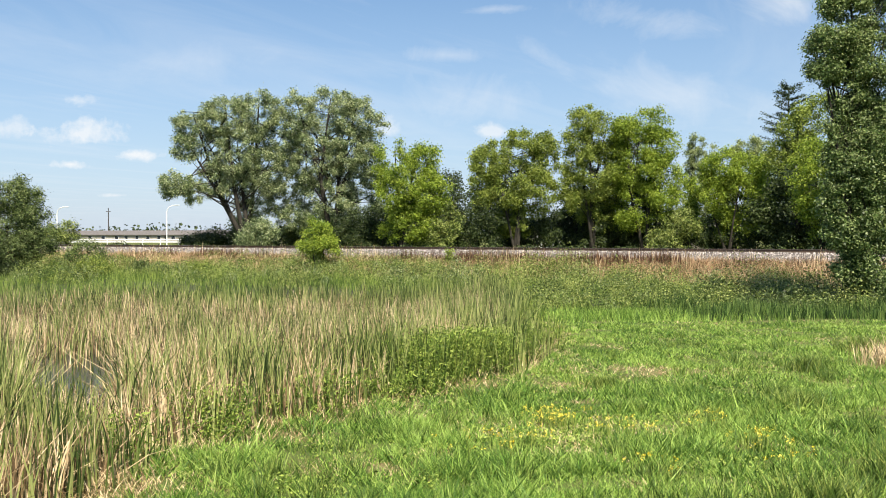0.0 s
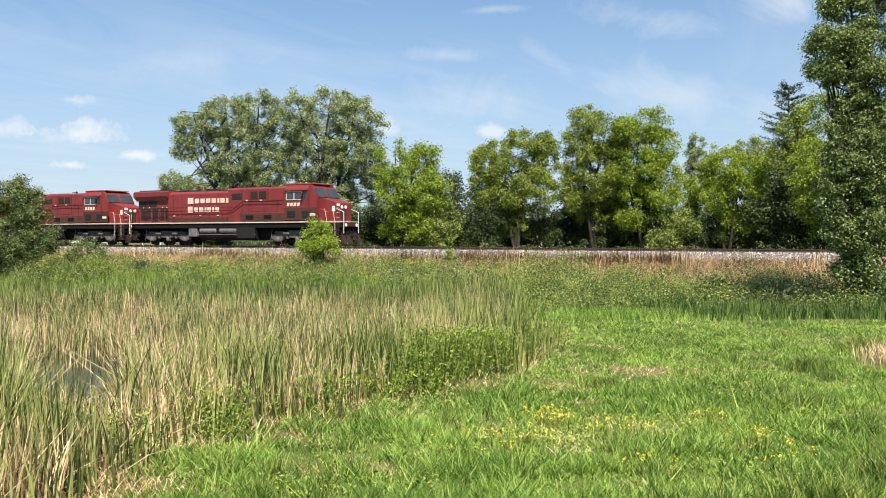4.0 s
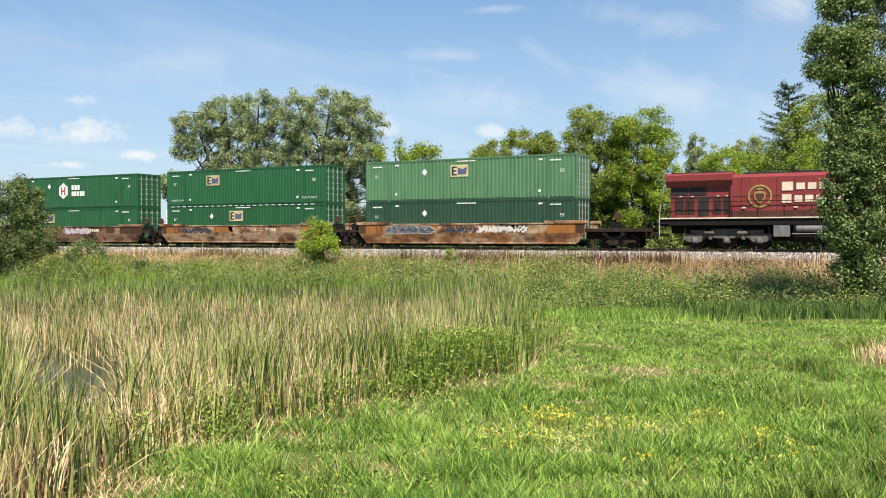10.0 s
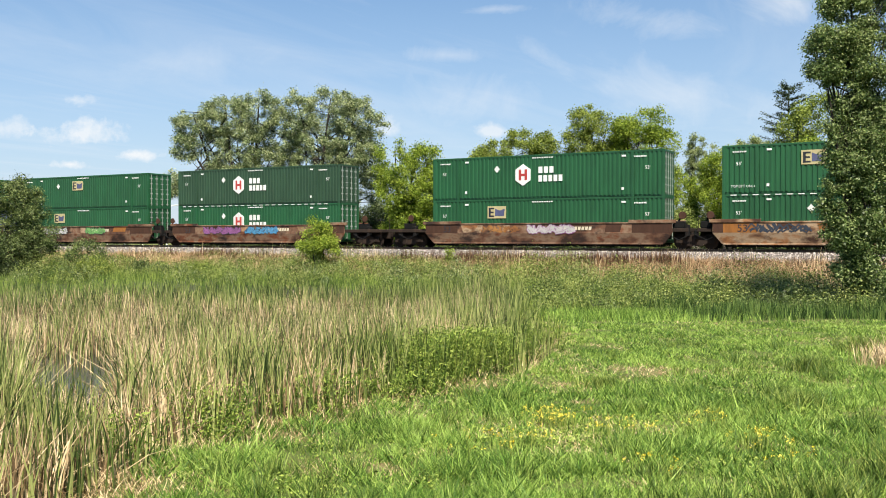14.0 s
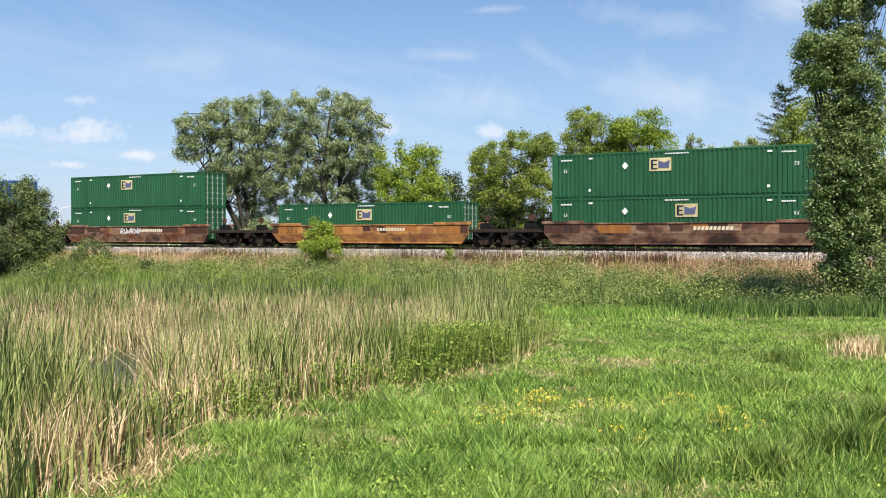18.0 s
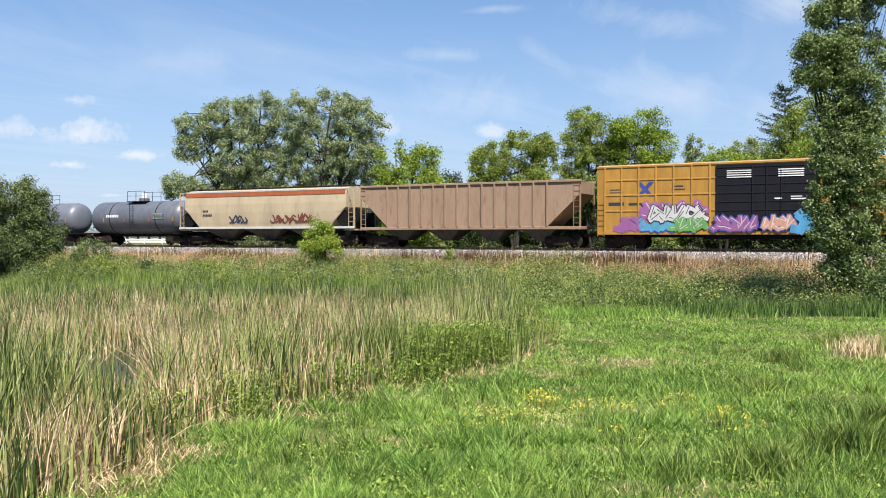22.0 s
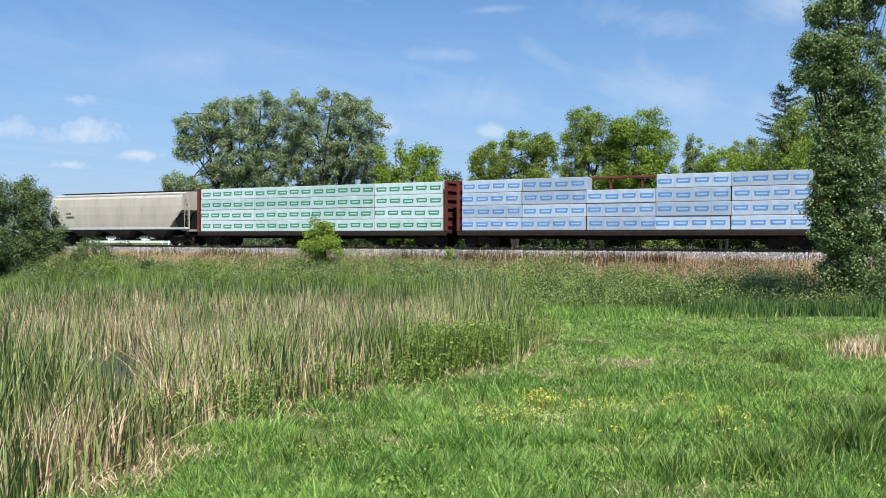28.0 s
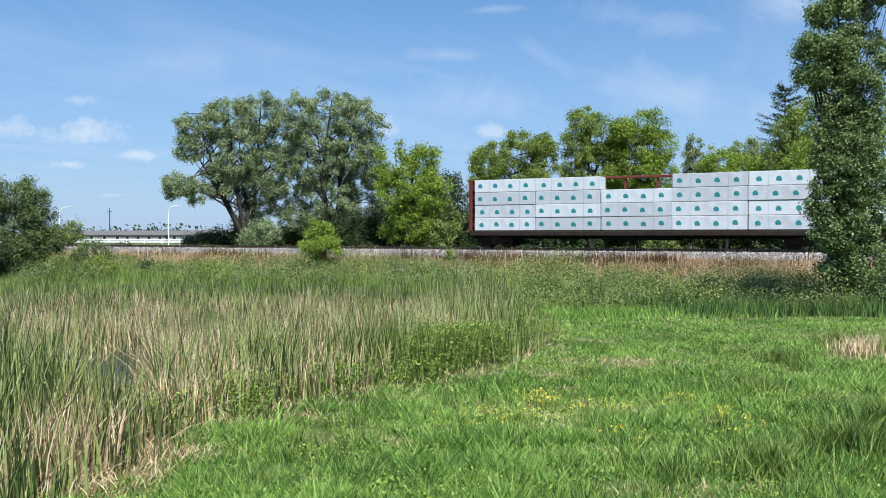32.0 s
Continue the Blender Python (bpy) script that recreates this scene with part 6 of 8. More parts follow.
    part("pane", Shape().box(17.1, 17.72, -1.56, -1.545, 3.61, 4.15), GLASS, win)
    part("pane", Shape().box(17.82, 18.45, -1.56, -1.545, 3.61, 4.15), GLASS, win)
    part("quarter_window", Shape().box(18.68, 19.0, -1.535, -1.515, 3.6, 4.2), GLASS, top)
    part("windshield", Shape().prism([(19.905, 3.76), (19.925, 3.76), (19.57, 4.44), (19.55, 4.44)], "y", -1.38, -0.1), GLASS, top)
    part("windshield", Shape().prism([(19.905, 3.76), (19.925, 3.76), (19.57, 4.44), (19.55, 4.44)], "y", 0.1, 1.38), GLASS, top)
    for y in (-0.25, 0.25):
        part("headlight", Shape().lathe([(21.25, 0.13), (21.31, 0.13), (21.31, 0.02)], "x", (y, 3.0), 12), MARK, top)
    part("number_board", Shape().box(21.0, 21.27, -0.9, -0.5, 3.05, 3.25, 0, 0.01), MARK, top)
    part("plow", Shape().prism([(21.75, 0.18), (22.15, 0.18), (21.92, 0.80), (21.75, 0.86)], "y", -1.25, 1.25), IRON, top)
    part("pilot", Shape().box(21.62, 21.78, -0.9, 0.9, 0.5, 1.45, 0, 0.03), BLACK, top)
    part("anticlimber", Shape().box(21.25, 21.95, -0.95, 0.95, 1.50, 1.86, 0, 0.03), RED_DIRTY, top)
    for y in (-1.46, -0.98, 0.98, 1.43):
        part("step_side", Shape().prism([(21.15, 1.8), (21.15, 0.5), (21.75, 0.42), (21.9, 1.8)], "y", y, y + 0.03), IRON, top)
    for y in (-0.75, 0.0, 0.75):
        part("air_hose", Shape().tube((21.78, y, 1.2), (22.02, y, 0.75), 0.03, n=5).tube((22.02, y, 0.75), (21.95, y + 0.1, 0.4), 0.03, n=5), BLACK, top)
    for y in (-0.98, 0.98):
        part("grab_rail", Shape().tube((21.95, y, 1.0), (21.95, y, 2.6), 0.02, n=5).tube((21.95, y, 2.6), (21.3, y, 2.85), 0.02, n=5), MARK, top, "white grab rail")
    for z in (2.2, 2.55, 2.9):
        part("nose_rung", Shape().tube((21.3, -0.95, z), (21.3, -0.6, z), 0.018, n=4), MARK, top)
    part("nose_door", Shape().box(21.245, 21.275, -0.4, 0.4, 1.95, 2.85, 0, 0.01), RED_DIRTY, top)
    for y in (-0.8, 0.62):
        part("ditch_light", Shape().lathe([(21.95, 0.12), (22.0, 0.12), (22.0, 0.02)], "x", (y + 0.09, 1.62), 12), MARK, top)
    for x in (21.05, 0.15):
        st = Shape()
        for k in range(4):
            st.box(x, x + 0.75, -1.52, -1.1, 0.45 + 0.36 * k, 0.49 + 0.36 * k, 0, 0.005)
        part("steps", st, IRON, top)
    # handrails
    for a, b in ((20.75, 2.05), (21.5, 1.9), (0.35, 1.9)):
        part("grab_rail", Shape().tube((a, -1.50, 0.75), (a, -1.50, b), 0.02, n=5).tube((a, -1.50, b), (a - 0.18 if a > 5 else a + 0.05, -1.48, b + 0.8), 0.02, n=5), FADED, top, "pale grab rail")
    for x in np.arange(4.7, 11.9, 1.45):
        part("rail_post", Shape().tube((x, -1.47, 1.9), (x, -1.47, 2.85), 0.02, n=4), RED_DIRTY, top)
    part("handrail", Shape().tube((0.6, -1.47, 2.85), (11.6, -1.47, 2.85), 0.022, n=5).tube((11.6, -1.47, 2.85), (12.7, -1.50, 3.52), 0.022, n=5).tube((12.7, -1.50, 3.52), (16.6, -1.50, 3.52), 0.022, n=5), BLACK, top, "dark handrail stepping up beside the cab")
    part("cab_sunshade", Shape().prism([(-1.52, 4.30), (-1.66, 4.26), (-1.66, 4.29), (-1.52, 4.34)], "x", 16.95, 19.05), RED, top)
    for x in (11.3, 12.4, 13.15):
        part("roof_hatch", Shape().box(x, x + 0.7, -0.7, 0.7, 4.61, 4.68, 0, 0.02), RED_DIRTY, top)
    part("horn", Shape().lathe([(13.9, 0.03), (14.4, 0.05), (14.5, 0.12)], "x", (-0.3, 4.75), 10), GREYDARK, top)
    part("antenna_dome", Shape().lathe([(4.82, 0.16), (4.90, 0.14), (4.95, 0.05)], "z", (17.8, 0), 10), MARK, top)
    part("mirror", Shape().box(18.62, 18.66, -1.78, -1.56, 3.62, 4.05, 0, 0.01), BLACK, top)
    for x in np.arange(0.5, 4.6, 0.8):
        part("rail_post", Shape().tube((x, -1.47, 1.9), (x, -1.47, 2.85), 0.02, n=4), BLACK, top)
    # below the deck
    tank = Shape().prism([(-1.42, 0.75), (-1.1, 0.45), (1.1, 0.45), (1.42, 0.75), (1.42, 1.42), (-1.42, 1.42)], "x", 8.0, 13.9)
    part("fuel_tank", tank, BLACK, top)
    part("equipment_box", Shape().box(12.1, 13.85, -1.50, -1.40, 0.62, 1.45, 0, 0.02), GREYDARK, top)
    part("equipment_box", Shape().box(6.9, 7.8, -1.45, -0.9, 0.75, 1.4, 0, 0.03), RESERVOIR, top)
    part("kick_panel", Shape().box(4.5, 12.4, -1.34, -1.30, 1.925, 2.28), RED_DIRTY, top, "grimy lower hood panel")
    part("cab_grime_panel", Shape().box(16.82, 19.88, -1.535, -1.50, 2.0, 2.95, 0, 0.004), RED_DIRTY, top, "grimy brown lower cab side")
    part("marker_plate", Shape().box(19.2, 19.75, -1.55, -1.53, 2.32, 2.52), EDGING, top)
    for x in (5.15, 8.0, 9.9, 12.9, 14.3):
        part("stencil", Shape().box(x, x + 0.22, -1.385, -1.37, 2.42 if x < 11 else 3.56, 2.50 if x < 11 else 3.64), FADED, top)
    part("train_line", Shape().tube((7.9, -1.44, 0.92), (13.9, -1.44, 0.92), 0.03, n=5), RESERVOIR, top)
    for a, b in ((8.1, 9.9), (10.2, 12.0)):
        part("air_reservoir", Shape().lathe([(a, 0.06), (a + 0.06, 0.20), (b - 0.06, 0.20), (b, 0.06)], "x", (-1.32, 1.22), 12), RESERVOIR, top, "grey cylindrical air reservoir")
    for cx in (4.25, 17.75):
        S = Shape()
        for y in (-1.08, 0.94):
            S.prism([(-2.55, 0.62), (-2.2, 0.44), (-1.5, 0.44), (-1.2, 0.72), (-0.4, 0.66), (0.4, 0.66), (1.2, 0.72), (1.5, 0.44), (2.2, 0.44), (2.55, 0.62), (2.55, 0.92), (1.6, 0.96), (0.8, 1.22), (-0.8, 1.22), (-1.6, 0.96), (-2.55, 0.92)], "y", y, y + 0.14)
            for k in (-1.85, 0, 1.85):
                S.box(k - 0.2, k + 0.2, y - 0.06, y + 0.16, 0.36, 0.72, 0, 0.03)
            for k in (-0.95, 0.95):
                S.tube((k, y - 0.03, 0.60), (k, y - 0.03, 1.05), 0.12, n=8)
            S.lathe([(-2.1, 0.02), (-2.1, 0.09), (-1.2, 0.09), (-1.2, 0.02)], "x", (y - 0.04, 1.08), 8)
            S.lathe([(1.2, 0.02), (1.2, 0.09), (2.1, 0.09), (2.1, 0.02)], "x", (y - 0.04, 1.08), 8)
        t = part("truck", S, TRUCKGREY, top, at=pose(cx, 0, 0))
        for k in (-1.85, 0, 1.85):
            wheelset(t, k, 0.53)
            part("axle_cap", Shape().lathe([(-1.20, 0.04), (-1.19, 0.13), (-1.13, 0.16)], "y", (k, 0.54), 12), RESERVOIR, t, "dusty round axle cap")
        for k in (-0.95, 0.95):
            part("brake_cylinder", Shape().lathe([(k - 0.32, 0.03), (k - 0.30, 0.10), (k + 0.22, 0.10), (k + 0.25, 0.03)], "x", (-1.2, 0.98), 10), TRUCKGREY, t)
            part("sand_hose", Shape().tube((k * 2.5, -1.16, 1.3), (k * 2.7, -1.16, 0.4), 0.02, n=5), RESERVOIR, t)
    part("traction_gear", Shape().box(1.9, 6.6, -0.62, 0.62, 0.25, 1.42, 0, 0.05).box(15.4, 20.1, -0.62, 0.62, 0.25, 1.42, 0, 0.05).box(6.9, 15.2, -0.8, 0.8, 0.5, 1.42, 0, 0.05), BLACK, top)
    coupler(top, 0.1, -1)
    coupler(top, 22.0, 1)
    # lettering as plain bars
    x0 = 7.35 if emblem else 6.75
    for i, w in enumerate((0.72, 0.54, 0.54, 0.54, 0.54, 0.26, 0.54, 0.54)):
        L = Shape()
        bars(L, x0, -1.357, 3.47 if i else 3.42, w, 0.38 if i else 0.50, 1, gap=0.16)
        part("letter_bar", L, FADED, top, "faded cream lettering bar")
        x0 += w + 0.06
    x0 = 7.35 if emblem else 6.75
    for i, w in enumerate((0.62, 0.50, 0.52, 0.24, 0.46, 0.24, 0.5)):
        L = Shape()
        bars(L, x0, -1.357, 2.76 if i else 2.71, w, 0.38 if i else 0.50, 1, gap=0.16)
        part("letter_bar", L, FADED, top, "faded cream lettering bar")
        x0 += w + 0.06
    N = Shape()
    bars(N, 17.05, -1.535, 3.08, 1.3, 0.26, 4, gap=0.3, lean=0.25)
    part("road_number", N, CREAM, top, "white number shown as plain bars")
    part("nose_mark", Shape().box(20.95, 21.2, -1.065, -1.05, 2.65, 3.05), MARK, top)
    if emblem:
        S = Shape()
        S.lathe([(-1.345, 0.56), (-1.362, 0.57), (-1.362, 0.67), (-1.33, 0.68)], "y", (6.15, 3.12), 26, closed=False)
        part("emblem", S, GOLD, top, "round gold shield emblem")
        part("emblem_shield", Shape().prism([(5.84, 3.36), (5.84, 3.0), (6.15, 2.64), (6.46, 3.0), (6.46, 3.36), (6.15, 3.46)], "y", -1.372, -1.32), GOLD, top)
        part("emblem_field", Shape().prism([(5.92, 3.28), (5.92, 3.03), (6.15, 2.76), (6.38, 3.03), (6.38, 3.28)], "y", -1.378, -1.36), RED_DIRTY, top)
        part("emblem_crest", Shape().prism([(5.92, 3.50), (6.02, 3.62), (6.3, 3.61), (6.38, 3.50)], "y", -1.372, -1.32), GOLD, top)
    return enlist(top, u)


locomotive(-2.40, False, "dark red diesel freight locomotive with cream lettering bars")
locomotive(-24.75, True, "weathered dark red diesel locomotive with a gold emblem")


# ---------------- containers and well cars ----------------
BOX_MESH = {}


def container_mesh(length, paint_mat, tall):
    key = (length, paint_mat.name, tall)
    if key in BOX_MESH:
        return BOX_MESH[key]
    S, W, H = Shape(), 1.295, tall
    S.box(0.06, length - 0.06, -W + 0.06, W - 0.06, 0.05, H - 0.03)
    n = int(length / 0.285)
    step = (length - 0.3) / n
    for s in (-1, 1):
        pts = []
        for i in range(n):
            a = 0.15 + i * step
            pts += [(a, W - 0.008), (a + step * 0.42, W - 0.008), (a + step * 0.55, W - 0.05), (a + step * 0.87, W - 0.05)]
        vs = [(x, s * y, z) for x, y in pts for z in (0.14, H - 0.10)]
        S.add(vs, [(2 * i, 2 * i + 2, 2 * i + 3, 2 * i + 1) for i in range(len(pts) - 1)])
    body = S.mesh("body", paint_mat)
    F = Shape()
    for s in (-1, 1):
        y0, y1 = sorted((s * W, s * (W - 0.1)))
        i0, i1 = (y0 + 0.09, y1 + 0.05) if s < 0 else (y0 - 0.05, y1 - 0.09)
        F.box(0, length, i0, i1, 0, 0.16, 0, 0.01) if length > 13 else F.box(0, length, y0, y1, 0, 0.16, 0, 0.01)
        F.box(0, length, y0, y1, H - 0.12, H, 0, 0.01)
        posts = [0, length - 0.16] + ([(length - 12.19) / 2 - 0.1, (length + 12.19) / 2 - 0.1] if length > 13 else [])
        for x in posts:
            F.box(x, x + 0.16, y0 - (0.006 if s < 0 else 0), y1 + (0.006 if s > 0 else 0), 0, H, 0, 0.01)
    for x in (0, length - 0.12):
        F.box(x, x + 0.12, -W, W, 0, 0.16, 0, 0.01).box(x, x + 0.12, -W, W, H - 0.14, H, 0, 0.01)
    frame_me = F.mesh("corner_frame", paint_mat)
    D = Shape().box(length - 0.07, length - 0.05, -0.56, 0.56, 0.2, H - 0.18)
    for k in range(5):
        z = 0.3 + k * (H - 0.6) / 5
        D.box(length - 0.06, length - 0.030, -0.52, 0.52, z, z + (H - 0.6) / 5 - 0.10)
    door = D.mesh("door", paint_mat)
    B = Shape().tube((length - 0.015, 0, 0.12), (length - 0.015, 0, H - 0.1), 0.024, n=5)
    for k in range(6):
        z = 0.25 + k * (H - 0.5) / 5.6
        B.box(length - 0.03, length + 0.0, -0.13 - 0.05 * (k % 2), 0.12, z, z + 0.05 + 0.03 * (k % 3))
    lock = B.mesh("lock_rod", LOCK)
    BOX_MESH[key] = (body, frame_me, door, lock)
    return BOX_MESH[key]


MARK_MESH = {}


def container(u, z, paint_mat, label, length=16.154, tall=2.896, logo="", at=0.27, seed=0, lift=False, dash=False):
    top = tagged(new("shipping_container"), label, "container", "shipping containers")
    body, fr, door, lock = container_mesh(length, paint_mat, tall)
    part("body", body, None, top)
    part("corner_frame", fr, None, top)
    for y in (-0.6, 0.6):
        leaf = part("door", door, None, top, at=pose(0, y, 0))
        for k in (-0.3, 0.3):
            part("lock_rod", lock, None, leaf, at=pose(0, k, 0))
    Y = -1.297
    lx = length * at
    if logo == "plate":
        p = part("logo_plate", Shape().box(lx, lx + 1.36, Y - 0.012, Y + 0.03, tall * 0.56, tall * 0.56 + 0.82, 0, 0.004), PLATE, top, "beige panel with dark and blue shapes")
        part("logo_shape", Shape().box(lx + 0.10, lx + 0.24, Y - 0.02, Y, tall * 0.56 + 0.1, tall * 0.56 + 0.72).box(lx + 0.24, lx + 0.50, Y - 0.02, Y, tall * 0.56 + 0.1, tall * 0.56 + 0.2).box(lx + 0.24, lx + 0.46, Y - 0.02, Y, tall * 0.56 + 0.36, tall * 0.56 + 0.46).box(lx + 0.24, lx + 0.50, Y - 0.02, Y, tall * 0.56 + 0.62, tall * 0.56 + 0.72), INK, p)
        part("logo_shape", Shape().prism([(lx + 0.56, tall * 0.56 + 0.16), (lx + 1.2, tall * 0.56 + 0.16), (lx + 1.28, tall * 0.56 + 0.66), (lx + 0.92, tall * 0.56 + 0.52), (lx + 0.56, tall * 0.56 + 0.66)], "y", Y - 0.02, Y), INKBLUE, p)
    elif logo == "hex":
        cz = tall * 0.55
        hexa = [(lx + 0.62 * math.sin(k * math.pi / 3), cz + 0.72 * math.cos(k * math.pi / 3)) for k in range(6)]
        p = part("logo_plate", Shape().prism(hexa, "y", Y - 0.012, Y + 0.03), MARK, top, "white hexagon with red bars")
        part("logo_shape", Shape().box(lx - 0.3, lx - 0.12, Y - 0.02, Y - 0.005, cz - 0.36, cz + 0.36).box(lx + 0.12, lx + 0.3, Y - 0.02, Y - 0.005, cz - 0.36, cz + 0.36).box(lx - 0.12, lx + 0.12, Y - 0.02, Y - 0.005, cz - 0.08, cz + 0.08), INKRED, p)
        T = Shape()
        bars(T, lx + 1.1, Y - 0.01, cz + 0.08, 1.15, 0.42, 3)
        bars(T, lx + 1.1, Y - 0.01, cz - 0.48, 1.75, 0.42, 5)
        part("lettering", T, MARK, top, "white lettering shown as plain bars")
    elif logo == "big":
        cz = tall * 0.60
        T = Shape()
        bars(T, length * 0.42, Y - 0.01, cz - 0.1, 2.2, 0.5, 4)
        T.prism([(length * 0.40, cz - 0.4), (length * 0.60, cz - 0.4), (length * 0.585, cz - 0.32), (length * 0.415, cz - 0.32)], "y", Y - 0.01, Y + 0.004)
        part("lettering", T, MARK, top, "white lettering shown as plain bars")
    elif logo == "row":
        T = Shape()
        bars(T, length * 0.28, Y - 0.01, tall * 0.42, 5.6, 0.5, 12, gap=0.2)
        part("lettering", T, MARK, top, "white lettering shown as plain bars")
    elif logo == "vert":
        T = Shape()
        for k in range(8):
            T.box(1.0, 1.24, Y - 0.01, Y + 0.004, tall * 0.86 - 0.22 * k, tall * 0.86 - 0.22 * k + 0.15)
        part("lettering", T, MARK, top)
    if length > 13:
        for x in (0.95, length - 1.05):
            part("length_marking", TEXT_53, None, top, "white painted fifty-three foot mark", at=pose(x, Y - 0.012, tall * 0.62, 90, 0, 0))
        for x, zz, w, h in ((2.5, 0.87, 0.28, 0.11), (2.5, 0.15, 0.15, 0.17), (length - 2.7, 0.87, 0.28, 0.11), (length - 2.7, 0.15, 0.15, 0.17)):
            if "tile" + str(w) not in MARK_MESH:
                MARK_MESH["tile" + str(w)] = Shape().box(0, w, -0.006, 0.004, 0, h).mesh("placard", MARK)
            part("placard", MARK_MESH["tile" + str(w)], None, top, at=pose(x, Y, tall * zz))
        if not MARK_MESH.get("line"):
            T = Shape()
            bars(T, 0, -0.006, 0, 1.5, 0.075, 9)
            MARK_MESH["line"] = T.mesh("notice_line", MARK)
            T = Shape()
            bars(T, 0, -0.006, 0, 0.8, 0.085, 8)
            MARK_MESH["number"] = T.mesh("number_line", MARK)
            MARK_MESH["diamond"] = Shape().prism([(0, -0.24), (0.21, 0), (0, 0.24), (-0.21, 0)], "y", -0.006, 0.004).mesh("diamond_placard", MARK)
            T = Shape()
            for k in range(24):
                T.box(0.5 + k * 0.62, 0.5 + k * 0.62 + 0.34, -0.01, 0.004, 0, 0.05)
            MARK_MESH["dash"] = T.mesh("reflector_strip", MARK)
        part("notice_line", MARK_MESH["line"], None, top, "white small print as plain bars", at=pose(length * 0.46, Y, tall * 0.915))
        part("number_line", MARK_MESH["number"], None, top, "white number as plain bars", at=pose(0.6, Y, tall * 0.85))
        part("number_line", MARK_MESH["number"], None, top, "white number as plain bars", at=pose(length - 1.9, Y, tall * 0.85))
        part("diamond_placard", MARK_MESH["diamond"], None, top, at=pose(4.9, Y, tall * 0.70))
        if dash:
            part("reflector_strip", MARK_MESH["dash"], None, top, "row of white reflective dashes", at=pose(0, Y - 0.01, tall - 0.07))
        if lift:
            for x in (1.2, length - 1.5):
                part("lift_marking", TEXT_LIFT, None, top, at=pose(x, Y - 0.012, tall * 0.16, 90, 0, 0))
    ob = enlist(top, u)
    ob.location.z = z
    return ob


def well_car(u0, u1, w0, w1, mat, label, tags, seed, coupled):
    """A well car from u0 to u1, whose well reaches from w0 to w1."""
    top = tagged(new("well_car"), label, "railway car", "well cars")
    a, b, L = w0 - u0, w1 - u0, u1 - u0
    for y0, y1 in ((-1.46, -1.34), (1.34, 1.46)):
        o = -1 if y0 < 0 else 1
        S = Shape()
        ring = [(1.34, 1.62), (1.46, 1.62), (1.46, 0.98), (1.30, 0.34), (1.20, 0.34), (1.34, 0.98)]
        vs = [(x + (0.5 if z < 0.5 else 0.0) * e, o * y, z) for x, e in ((a - 0.5, 1), (b + 0.5, -1)) for y, z in ring]
        S.add(vs, [(k, (k + 1) % 6, 6 + (k + 1) % 6, 6 + k) for k in range(6)] + [(0, 1, 2, 3, 4, 5), (6, 7, 8, 9, 10, 11)])
        S.box(a - 0.6, b + 0.6, min(o * 1.33, o * 1.50), max(o * 1.33, o * 1.50), 1.57, 1.66, 0, 0.015)
        S.box(a + 0.1, b - 0.1, min(o * 1.18, o * 1.36), max(o * 1.18, o * 1.36), 0.27, 0.37, 0, 0.015)
        for e0, e1 in ((a - 0.7, a + 2.2), (b - 2.2, b + 0.7)):
            S.box(e0, e1, min(o * 1.30, o * 1.52), max(o * 1.30, o * 1.52), 1.60, 1.80, 0, 0.015)
        part("side_sill", S, mat, top)
    part("well_floor", Shape().box(a + 0.2, b - 0.2, -1.16, 1.16, 0.13, 0.36), BLACK, top)
    for e0, e1 in ((0.25, a - 0.3), (b + 0.3, L - 0.25)):
        part("end_platform", Shape().box(e0, e1, -1.30, 1.30, 1.05, 1.28, 0, 0.02).box(e0, e1, -0.35, 0.35, 0.6, 1.05, 0, 0.02), IRON, top)
        c = (e0 + e1) / 2
        part("brake_gear", Shape().box(c - 0.4, c + 0.3, -1.2, -0.7, 1.28, 1.70, 0, 0.03).box(c + 0.35, c + 0.6, -1.28, -0.9, 0.75, 1.5, 0, 0.03).box(c - 0.75, c - 0.5, -1.25, -1.0, 0.6, 1.15, 0, 0.03).tube((c - 0.1, -1.1, 1.6), (c + 0.15, -1.1, 2.15), 0.06, n=6), BLACK, top)
        part("hand_wheel", Shape().lathe([(-1.30, 0.05), (-1.30, 0.22), (-1.26, 0.24), (-1.26, 0.05)], "y", (c + 0.2, 2.05), 12), WELLDARK, top)
        for x in (e0 + 0.1, e1 - 0.1):
            part("grab_post", Shape().tube((x, -1.28, 0.7), (x, -1.28, 2.05), 0.022, n=5).tube((x, -1.28, 1.95), (x + 0.3 * (1 if x < c else -1), -1.28, 1.95), 0.02, n=5), IRON, top)
        part("air_hose", Shape().tube((c - 0.8, -1.31, 0.95), (c, -1.31, 0.55), 0.035, n=5).tube((c, -1.31, 0.55), (c + 0.8, -1.31, 0.95), 0.035, n=5), BLACK, top)
    truck(top, (a - 0.3) / 2 if coupled[0] else 0.1)
    if coupled[1]:
        truck(top, (b + 0.3 + L) / 2)
        coupler(top, L - 0.3, 1)
    if coupled[0]:
        coupler(top, 0.3, -1)
    P = Shape()
    bars(P, a + 9.2, -1.475, 1.18, 2.4, 0.22, 10, lean=0.2)
    part("reporting_mark", P, CREAM, top, "pale reporting marks shown as plain bars")
    rng = random.Random(seed)
    # bare, primed and rusted patches along the side
    for k in range(5):
        x, w = a + 2.2 + (b - a - 5) * (k + rng.random() * 0.7) / 5, rng.uniform(0.5, 2.0)
        lo = rng.uniform(1.0, 1.2)
